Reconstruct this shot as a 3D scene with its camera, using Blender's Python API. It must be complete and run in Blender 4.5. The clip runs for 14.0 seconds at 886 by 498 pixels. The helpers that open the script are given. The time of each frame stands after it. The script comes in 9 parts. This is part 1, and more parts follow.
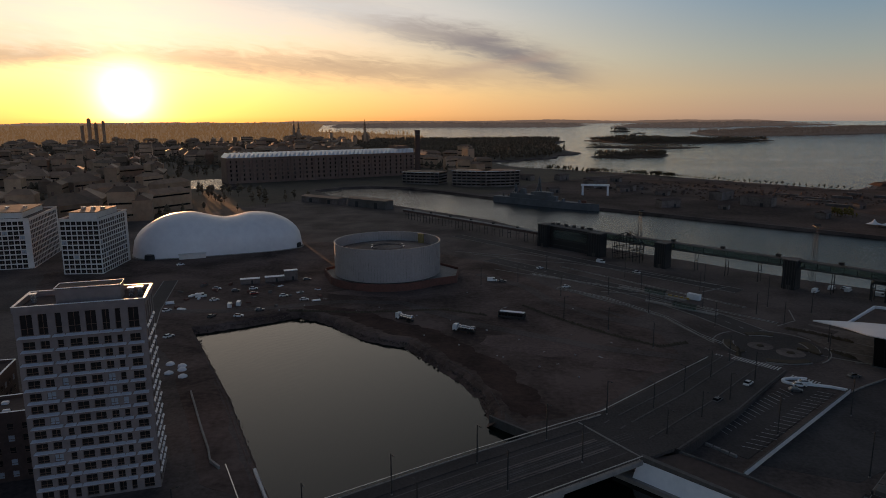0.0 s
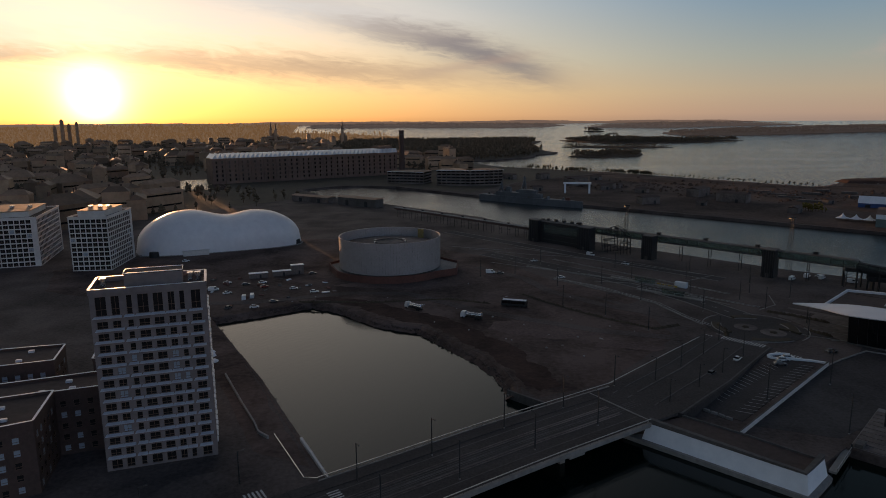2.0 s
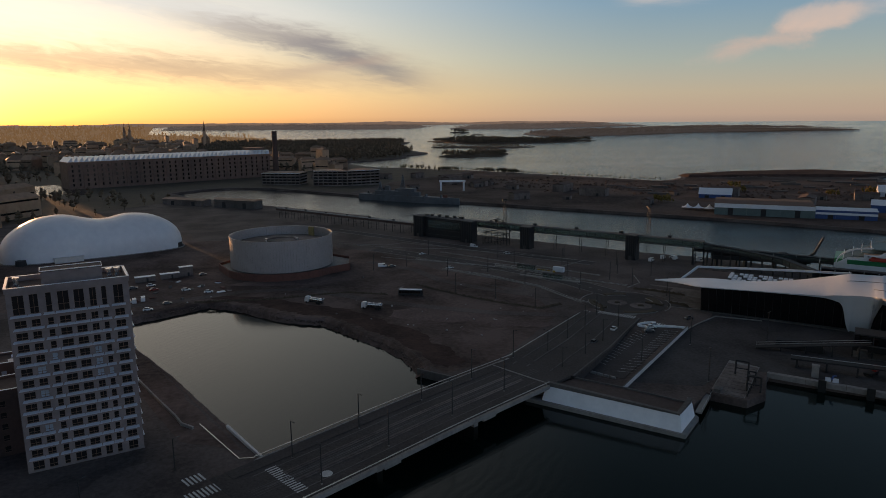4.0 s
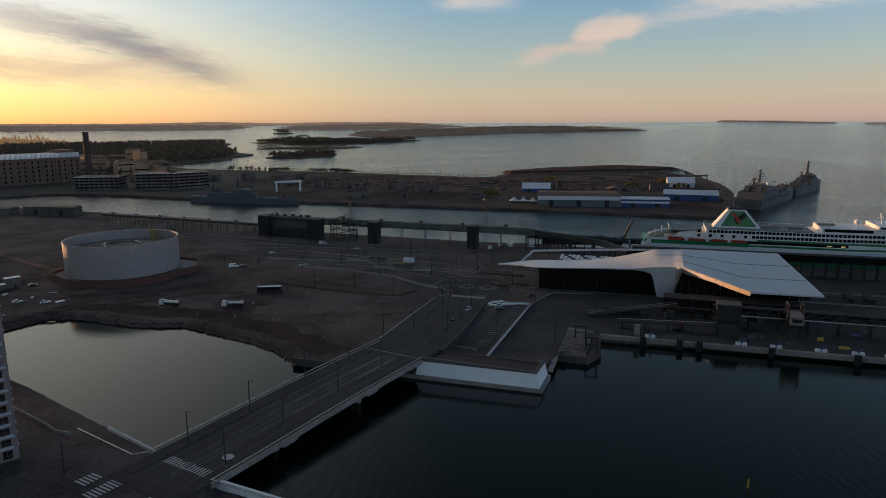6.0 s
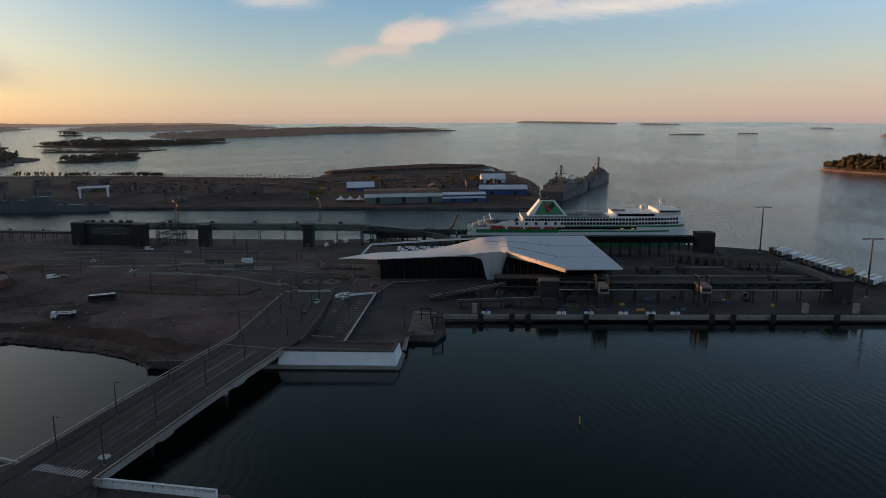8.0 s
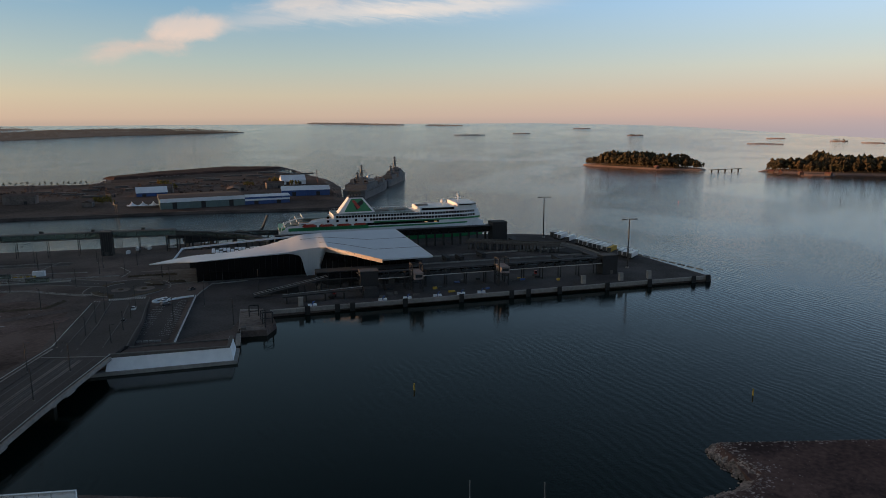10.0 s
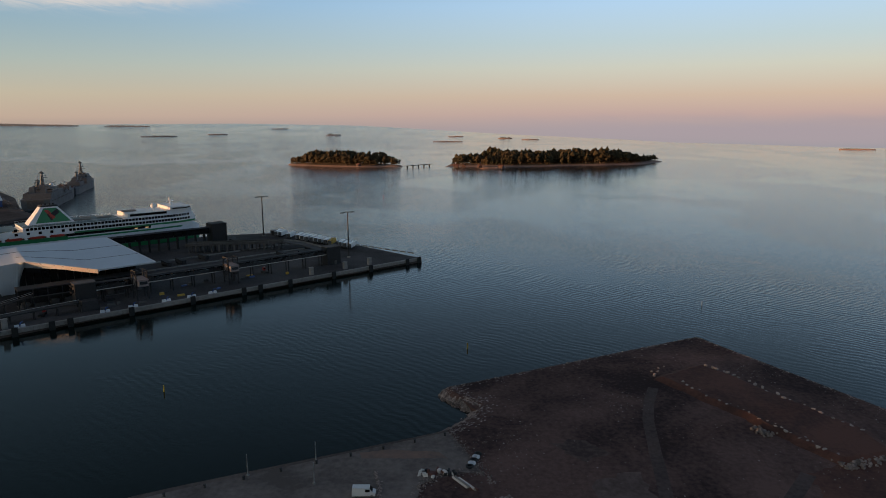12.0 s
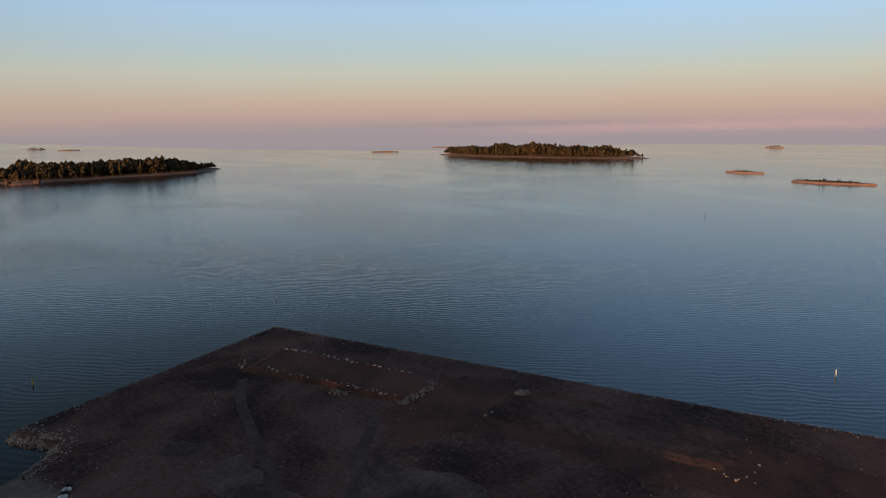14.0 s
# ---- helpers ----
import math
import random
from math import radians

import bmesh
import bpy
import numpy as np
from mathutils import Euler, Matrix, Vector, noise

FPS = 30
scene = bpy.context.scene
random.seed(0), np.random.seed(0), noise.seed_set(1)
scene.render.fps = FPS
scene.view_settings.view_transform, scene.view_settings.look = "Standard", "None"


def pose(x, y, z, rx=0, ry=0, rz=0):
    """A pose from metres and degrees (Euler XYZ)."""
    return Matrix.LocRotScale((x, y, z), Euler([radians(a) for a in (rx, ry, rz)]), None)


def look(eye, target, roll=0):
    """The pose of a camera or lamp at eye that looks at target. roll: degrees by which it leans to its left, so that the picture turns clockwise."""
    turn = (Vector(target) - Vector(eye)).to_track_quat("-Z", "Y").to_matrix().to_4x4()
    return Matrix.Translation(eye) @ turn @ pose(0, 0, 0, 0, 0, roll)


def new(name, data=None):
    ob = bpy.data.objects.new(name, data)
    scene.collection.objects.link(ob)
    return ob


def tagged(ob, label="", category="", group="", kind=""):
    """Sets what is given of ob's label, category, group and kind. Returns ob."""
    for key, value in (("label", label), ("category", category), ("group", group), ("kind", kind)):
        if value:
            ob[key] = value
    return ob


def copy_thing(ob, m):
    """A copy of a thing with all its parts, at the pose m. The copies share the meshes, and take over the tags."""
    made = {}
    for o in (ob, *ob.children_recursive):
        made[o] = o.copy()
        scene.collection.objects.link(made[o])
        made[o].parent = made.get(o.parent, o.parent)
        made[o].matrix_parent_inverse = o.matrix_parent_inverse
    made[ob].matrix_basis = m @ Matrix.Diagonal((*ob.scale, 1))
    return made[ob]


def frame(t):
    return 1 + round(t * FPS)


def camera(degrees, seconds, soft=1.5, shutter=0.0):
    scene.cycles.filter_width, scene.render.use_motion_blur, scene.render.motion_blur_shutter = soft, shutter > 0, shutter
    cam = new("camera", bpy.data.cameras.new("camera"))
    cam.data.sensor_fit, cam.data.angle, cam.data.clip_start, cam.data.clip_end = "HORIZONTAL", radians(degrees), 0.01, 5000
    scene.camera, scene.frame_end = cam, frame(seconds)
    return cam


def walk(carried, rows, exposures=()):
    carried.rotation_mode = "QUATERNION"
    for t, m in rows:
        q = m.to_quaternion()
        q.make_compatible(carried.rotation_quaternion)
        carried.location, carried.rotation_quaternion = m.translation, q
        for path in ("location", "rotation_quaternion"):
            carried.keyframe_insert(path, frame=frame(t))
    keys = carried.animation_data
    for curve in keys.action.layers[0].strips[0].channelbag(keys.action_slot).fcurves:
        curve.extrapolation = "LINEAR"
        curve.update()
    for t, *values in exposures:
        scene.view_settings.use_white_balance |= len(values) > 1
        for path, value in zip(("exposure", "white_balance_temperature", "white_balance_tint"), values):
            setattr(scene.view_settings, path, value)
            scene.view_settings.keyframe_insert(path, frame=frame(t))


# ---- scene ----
cam = camera(66.82, 14.0, 0.9)
PATH = [
    (0, (0.00, 0.00, 86.86), (0.00, 98.17, 67.80), -0.34),
    (0.5, (-3.43, -4.53, 86.69), (-3.31, 93.65, 67.66), -0.40),
    (1, (-7.14, -9.16, 86.67), (-6.87, 89.02, 67.65), -0.41),
    (1.5, (-10.84, -13.57, 86.68), (-9.43, 84.60, 67.69), -0.43),
    (2, (-14.89, -18.08, 86.65), (-11.09, 80.02, 67.66), -0.43),
    (2.2, (-16.48, -19.72, 86.55), (-11.40, 78.33, 67.59), -0.41),
    (4.5, (-33.66, -35.01, 85.17), (-4.63, 58.80, 66.24), -0.42),
    (5, (-38.89, -37.83, 84.99), (-3.75, 53.85, 66.03), -0.35),
    (5.5, (-43.38, -40.39, 84.75), (-2.69, 48.97, 65.80), -0.30),
    (6, (-48.13, -43.06, 84.48), (-1.53, 43.38, 65.57), -0.31),
    (6.5, (-52.92, -45.72, 84.51), (-0.96, 37.61, 65.61), -0.35),
    (7, (-58.00, -47.99, 84.38), (-0.24, 31.43, 65.50), -0.38),
    (7.5, (-63.06, -49.81, 84.23), (-0.04, 25.50, 65.38), -0.34),
    (7.7, (-65.32, -50.31, 84.21), (-0.18, 23.17, 65.33), -0.31),
    (10, (-92.03, -54.86, 84.16), (-5.59, -8.24, 65.32), -0.26),
    (10.5, (-97.87, -54.59, 84.14), (-7.70, -15.68, 65.30), -0.25),
    (11, (-103.70, -53.76, 84.11), (-9.64, -25.53, 65.26), -0.25),
    (11.5, (-109.44, -52.61, 84.23), (-12.84, -34.89, 65.40), -0.25),
    (12, (-115.07, -50.87, 84.45), (-17.05, -45.26, 65.45), -0.26),
    (12.5, (-120.01, -49.13, 84.73), (-21.98, -55.00, 65.86), -0.31),
    (13, (-124.00, -47.71, 85.00), (-28.06, -68.91, 66.38), -0.31),
    (13.5, (-126.90, -46.78, 85.00), (-35.73, -83.48, 66.53), -0.32),
    (14, (-128.85, -45.62, 84.80), (-46.37, -99.11, 66.48), -0.42),
]
walk(cam, [(t, look(eye, target, roll)) for t, eye, target, roll in PATH], [(0, -0.1, 6700, 16), (2.2, -0.06, 6700, 16), (4.5, 0.2, 6550, 11), (7.5, 0.46, 6450, 9), (10, 0.48, 6350, 9), (12, 0.34, 6300, 8), (14, 0.16, 6300, 8)])

# ---- light ----
SUN_AZ, SUN_EL = -24.6, 1.9
WATER = -2.5


def srgb(r, g, b):
    f = lambda v: v / 255 / 12.92 if v <= 10 else ((v / 255 + 0.055) / 1.055) ** 2.4
    return (f(r), f(g), f(b), 1.0)


class Nodes:
    """Short ways to write a node tree."""

    def __init__(self, tree):
        self.tree = tree
        tree.nodes.clear()

    def add(self, kind):
        return self.tree.nodes.new(kind)

    def link(self, a, b):
        self.tree.links.new(a, b)

    def put(self, socket, v):
        if isinstance(v, bpy.types.NodeSocket):
            self.link(v, socket)
        else:
            socket.default_value = v

    def m(self, op, a, b=0.0, c=0.0, clamp=False):
        n = self.add("ShaderNodeMath")
        n.operation, n.use_clamp = op, clamp
        for i, v in enumerate((a, b, c)):
            self.put(n.inputs[i], v)
        return n.outputs[0]

    def mix(self, f, a, b, blend="MIX"):
        n = self.add("ShaderNodeMix")
        n.data_type, n.blend_type, n.clamp_factor = "RGBA", blend, True
        self.put(n.inputs[0], f)
        self.put(n.inputs[6], a)
        self.put(n.inputs[7], b)
        return n.outputs[2]

    def ramp(self, f, stops, smooth=False):
        n = self.add("ShaderNodeValToRGB")
        r = n.color_ramp
        r.interpolation = "EASE" if smooth else "LINEAR"
        while len(r.elements) < len(stops):
            r.elements.new(0.5)
        for e, (p, c) in zip(r.elements, stops):
            e.position, e.color = p, c if len(c) == 4 else (*c, 1)
        self.put(n.inputs[0], f)
        return n.outputs[0]

    def noise(self, vec, scale, detail=4.0, rough=0.55, dist=0.0):
        n = self.add("ShaderNodeTexNoise")
        if vec is not None:
            self.link(vec, n.inputs["Vector"])
        n.inputs["Scale"].default_value, n.inputs["Detail"].default_value = scale, detail
        n.inputs["Roughness"].default_value, n.inputs["Distortion"].default_value = rough, dist
        return n.outputs["Fac"]


def make_world():
    world = bpy.data.worlds.new("sky")
    scene.world = world
    world.use_nodes = True
    N = Nodes(world.node_tree)
    gen = N.add("ShaderNodeTexCoord").outputs["Generated"]
    sep = N.add("ShaderNodeSeparateXYZ")
    N.link(gen, sep.inputs[0])
    x, y, z = sep.outputs
    el = N.m("MULTIPLY", N.m("ARCSINE", z), 57.2958)
    az = N.m("MULTIPLY", N.m("ARCTAN2", x, y), 57.2958)
    flat = N.m("SQRT", N.m("ADD", N.m("MULTIPLY", x, x), N.m("MULTIPLY_ADD", y, y, 1e-6)))
    hx, hy = math.sin(radians(SUN_AZ)), math.cos(radians(SUN_AZ))
    away = N.m("MULTIPLY", N.m("ARCCOSINE", N.m("DIVIDE", N.m("ADD", N.m("MULTIPLY", x, hx), N.m("MULTIPLY", y, hy)), flat)), 57.2958)
    # elevation on a bent scale: -2 degrees at 0, the zenith at 1
    e = N.m("POWER", N.m("DIVIDE", N.m("ADD", el, 2.0), 92.0, clamp=True), 0.5)
    p = lambda deg: ((deg + 2) / 92) ** 0.5
    near = N.ramp(e, [(0, srgb(150, 110, 70)), (p(-0.6), srgb(190, 140, 80)), (p(0.3), srgb(234, 188, 122)), (p(2), srgb(246, 214, 152)), (p(5), srgb(238, 226, 194)), (p(9), srgb(212, 216, 210)), (p(18), srgb(216, 214, 204)), (p(34), srgb(176, 178, 178)), (1, srgb(60, 70, 88))])
    side = N.ramp(e, [(0, srgb(100, 98, 100)), (p(-0.9), srgb(138, 126, 122)), (p(0.3), srgb(174, 155, 139)), (p(2), srgb(168, 161, 146)), (p(4.5), srgb(142, 156, 157)), (p(9), srgb(100, 138, 166)), (p(18), srgb(66, 87, 104)), (p(34), srgb(27, 37, 48)), (1, srgb(28, 40, 58))])
    far = N.ramp(e, [(0, srgb(140, 140, 146)), (p(-0.9), srgb(158, 146, 148)), (p(0.3), srgb(176, 152, 147)), (p(1.8), srgb(182, 163, 150)), (p(4), srgb(180, 180, 172)), (p(6), srgb(166, 182, 190)), (p(9), srgb(158, 186, 214)), (p(18), srgb(90, 113, 138)), (p(34), srgb(24, 35, 46)), (1, srgb(28, 40, 58))])
    f1 = N.ramp(N.m("DIVIDE", away, 180.0), [(8 / 180, (0, 0, 0)), (56 / 180, (1, 1, 1))], True)
    f2 = N.ramp(N.m("DIVIDE", away, 180.0), [(64 / 180, (0, 0, 0)), (132 / 180, (1, 1, 1))], True)
    back = N.ramp(e, [(0, srgb(140, 140, 146)), (p(-0.9), srgb(158, 146, 148)), (p(0.3), srgb(176, 152, 147)), (p(1.8), srgb(182, 163, 150)), (p(4), srgb(180, 180, 172)), (p(6), srgb(166, 184, 196)), (p(9), srgb(158, 190, 222)), (p(18), srgb(138, 176, 220)), (p(34), srgb(92, 128, 178)), (1, srgb(28, 40, 58))])
    f3 = N.ramp(N.m("DIVIDE", away, 180.0), [(140 / 180, (0, 0, 0)), (168 / 180, (1, 1, 1))], True)
    sky = N.mix(f3, N.mix(f2, N.mix(f1, near, side), far), back)
    nis = N.add("ShaderNodeTexSky")
    nis.sky_type, nis.sun_disc, nis.sun_elevation, nis.sun_rotation = "NISHITA", False, radians(SUN_EL), radians(SUN_AZ)
    sky = N.mix(0.05, sky, nis.outputs[0], "ADD")

    # clouds: streaks of torn vapour in angular places
    ang = N.add("ShaderNodeCombineXYZ")
    N.put(ang.inputs[0], N.m("MULTIPLY", az, 0.10))
    N.put(ang.inputs[1], N.m("MULTIPLY", N.m("ADD", el, N.m("MULTIPLY", az, 0.12)), 0.55))
    torn = N.noise(ang.outputs[0], 1.4, 7, 0.6, 0.6)
    fine = N.noise(ang.outputs[0], 4.0, 6, 0.6, 0.9)

    curl = N.add("ShaderNodeCombineXYZ")
    N.put(curl.inputs[0], N.m("MULTIPLY", az, 0.2))
    N.put(curl.inputs[1], N.m("MULTIPLY", N.m("SUBTRACT", el, N.m("MULTIPLY", az, 0.06)), 0.34))
    puff = N.noise(curl.outputs[0], 1.0, 6, 0.54, 0.3)

    def heap(a0, e0, half_len, half_wid, tilt, thick):
        """A torn heap of cloud with a soft edge."""
        c, q = math.cos(radians(tilt)), math.sin(radians(tilt))
        da, de = N.m("SUBTRACT", az, a0), N.m("SUBTRACT", el, e0)
        u = N.m("DIVIDE", N.m("ADD", N.m("MULTIPLY", da, c), N.m("MULTIPLY", de, q)), half_len)
        v = N.m("DIVIDE", N.m("SUBTRACT", N.m("MULTIPLY", de, c), N.m("MULTIPLY", da, q)), half_wid)
        d = N.m("SQRT", N.m("ADD", N.m("MULTIPLY", u, u), N.m("MULTIPLY", v, v)))
        return N.m("MULTIPLY", N.ramp(N.m("ADD", N.m("SUBTRACT", 1.0, d), N.m("MULTIPLY", N.m("SUBTRACT", puff, 0.5), 2.6)), [(0.0, (0, 0, 0)), (0.9, (1, 1, 1))], True), thick)

    def streak(a0, e0, half_len, half_wid, tilt, lo, hi):
        c, s = math.cos(radians(tilt)), math.sin(radians(tilt))
        da, de = N.m("SUBTRACT", az, a0), N.m("SUBTRACT", el, e0)
        u = N.m("DIVIDE", N.m("ADD", N.m("MULTIPLY", da, c), N.m("MULTIPLY", de, s)), half_len)
        v = N.m("DIVIDE", N.m("SUBTRACT", N.m("MULTIPLY", de, c), N.m("MULTIPLY", da, s)), half_wid)
        v = N.m("ADD", v, N.m("MULTIPLY", N.m("SUBTRACT", fine, 0.5), 1.7))
        g = N.m("EXPONENT", N.m("MULTIPLY", N.m("ADD", N.m("POWER", N.m("ABSOLUTE", u), 3.0), N.m("MULTIPLY", v, v)), -1.0))
        return N.m("MULTIPLY", g, N.m("MULTIPLY_ADD", torn, hi - lo, lo), clamp=True)

    for a0, e0, hl, hw, tilt, lo, hi, col in (
        (-14, 4.4, 22, 1.1, -3, 0.45, 0.95, srgb(186, 160, 136)),
        (-30, 4.6, 9, 0.7, 4, 0.4, 0.9, srgb(170, 150, 130)),
        (0.0, 6.7, 10.5, 1.1, -14, 0.45, 0.95, srgb(140, 136, 140)),
        (6.0, 5.0, 5.5, 0.8, -19, 0.35, 1.0, srgb(128, 126, 132)),
        (-3, 7.6, 8.0, 0.8, -10, 0.0, 1.0, srgb(176, 166, 160)),
        (-20, 7.6, 16, 1.8, 3, 0.1, 1.3, srgb(252, 246, 230)),
        (-26, 5.9, 9, 0.7, 2, 0.1, 1.2, srgb(255, 246, 215)),
        (-8, 8.8, 12, 0.8, -4, 0.1, 1.2, srgb(228, 228, 222)),
        (5, 4.4, 5, 0.4, 8, 0.1, 0.9, srgb(190, 168, 150)),
        (50, 8.2, 6, 0.6, 8, 0.1, 0.7, srgb(206, 192, 184)),
        (60, 8.8, 9, 0.7, 3, 0.3, 1.2, srgb(222, 206, 192)),
        (31, 9.2, 3, 0.5, 0, 0.2, 1.0, srgb(206, 196, 188)),
    ):
        sky = N.mix(streak(a0, e0, hl, hw, tilt, lo, hi), sky, col)
    for a0, e0, hl, hw, tilt, thick, col in ((38.2, 5.6, 5.2, 1.25, 9, 0.75, srgb(206, 180, 164)), (41.5, 7.0, 3.6, 1.3, 10, 0.7, srgb(214, 190, 174)), (51, 9.2, 6.5, 0.8, 4, 0.6, srgb(216, 198, 184)), (29.5, 9.8, 2.4, 0.7, 0, 0.6, srgb(206, 192, 184))):
        sky = N.mix(heap(a0, e0, hl, hw, tilt, thick), sky, col)
    # low bank of sea mist away from the sun, and a pink streak over it
    off = N.ramp(N.m("DIVIDE", away, 180.0), [(104 / 180, (0, 0, 0)), (138 / 180, (1, 1, 1))], True)
    mist = N.m("EXPONENT", N.m("MULTIPLY", N.m("POWER", N.m("ABSOLUTE", N.m("DIVIDE", N.m("ADD", el, N.m("MULTIPLY_ADD", torn, 1.6, 0.35)), 1.05)), 2.6), -1.0))
    sky = N.mix(N.m("MULTIPLY", mist, N.m("MULTIPLY", off, 0.9)), sky, srgb(160, 146, 150))
    sky = N.mix(N.m("MULTIPLY", streak(146, -0.25, 17, 0.42, 1, 0.3, 1.1), off), sky, srgb(198, 160, 154))
    sky = N.mix(N.m("MULTIPLY", streak(128, -0.05, 9, 0.25, 1, 0.2, 1.0), off), sky, srgb(158, 142, 146))
    # the glow round the sun
    sx, sy, sz = hx * math.cos(radians(SUN_EL)), hy * math.cos(radians(SUN_EL)), math.sin(radians(SUN_EL))
    dot = N.m("ADD", N.m("ADD", N.m("MULTIPLY", x, sx), N.m("MULTIPLY", y, sy)), N.m("MULTIPLY", z, sz))
    th = N.m("MULTIPLY", N.m("ARCCOSINE", N.m("MINIMUM", dot, 0.9999999)), 57.2958)
    core = N.m("MULTIPLY", N.m("EXPONENT", N.m("MULTIPLY", N.m("POWER", N.m("DIVIDE", th, 1.15), 1.15), -1.0)), 5.0)
    halo = N.m("MULTIPLY", N.m("EXPONENT", N.m("DIVIDE", th, -5.0)), 0.9)
    up = N.ramp(N.m("MULTIPLY_ADD", el, 0.25, 0.5), [(0.35, (0.15, 0.15, 0.15)), (0.55, (1, 1, 1))])
    core_c = N.mix(N.m("MULTIPLY", core, 0.2), (0, 0, 0, 1), (9.0, 6.4, 3.2, 1))
    glow = N.mix(1.0, core_c, N.mix(halo, (0, 0, 0, 1), (0.85, 0.60, 0.30, 1)), "ADD")
    sky = N.mix(1.0, sky, N.mix(1.0, glow, up, "MULTIPLY"), "ADD")
    bg = N.add("ShaderNodeBackground")
    N.link(sky, bg.inputs[0])
    bg.inputs[1].default_value = 0.92
    N.link(bg.outputs[0], N.add("ShaderNodeOutputWorld").inputs[0])


make_world()
sun = new("sun", bpy.data.lights.new("sun", "SUN"))
sun.data.energy, sun.data.angle, sun.data.color = 4.6, radians(0.6), (1.0, 0.50, 0.22)
sun_way = Vector((math.sin(radians(SUN_AZ)), math.cos(radians(SUN_AZ)), math.tan(radians(SUN_EL)))).normalized()
sun.matrix_world = look(sun_way * 900, (0, 0, 0))

# ---- materials ----


def surf(name, col, col2=None, rough=0.75, metal=0.0, scale=1.0, big=0.05, bump=0.25, vary=0.0, spec=0.5, islands=False, patch=1.8):
    """A weathered surface: two colours mixed by fine grain and by wide stains; vary tints each object by itself."""
    mt = bpy.data.materials.new(name)
    mt.use_nodes = True
    N = Nodes(mt.node_tree)
    pos = N.add("ShaderNodeTexCoord").outputs["Object"]
    col = (*col[:3], 1)
    col2 = (*col2[:3], 1) if col2 else tuple(v * 0.55 for v in col[:3]) + (1,)
    grain, stain = N.noise(pos, scale, 5, 0.6), N.noise(pos, big, 4, 0.6, 0.4)
    f = N.m("MULTIPLY_ADD", grain, 1.5, N.m("MULTIPLY_ADD", stain, patch, -0.25 - patch / 2), clamp=True)
    c = N.mix(f, col, col2)
    if vary:
        rnd = N.add("ShaderNodeNewGeometry").outputs["Random Per Island"] if islands else N.add("ShaderNodeObjectInfo").outputs["Random"]
        hsv = N.add("ShaderNodeHueSaturation")
        N.put(hsv.inputs["Value"], N.m("MULTIPLY_ADD", rnd, vary * 2, 1 - vary))
        N.link(c, hsv.inputs["Color"])
        c = hsv.outputs[0]
    b = N.add("ShaderNodeBsdfPrincipled")
    N.link(c, b.inputs["Base Color"])
    b.inputs["Metallic"].default_value = metal
    b.inputs["Specular IOR Level"].default_value = spec
    N.put(b.inputs["Roughness"], N.m("MULTIPLY_ADD", grain, 0.25, rough - 0.12, clamp=True))
    if bump:
        bp = N.add("ShaderNodeBump")
        bp.inputs["Strength"].default_value, bp.inputs["Distance"].default_value = bump, 0.1 / max(scale, 0.05)
        N.link(grain, bp.inputs["Height"])
        N.link(bp.outputs[0], b.inputs["Normal"])
    N.link(b.outputs[0], N.add("ShaderNodeOutputMaterial").inputs[0])
    return mt


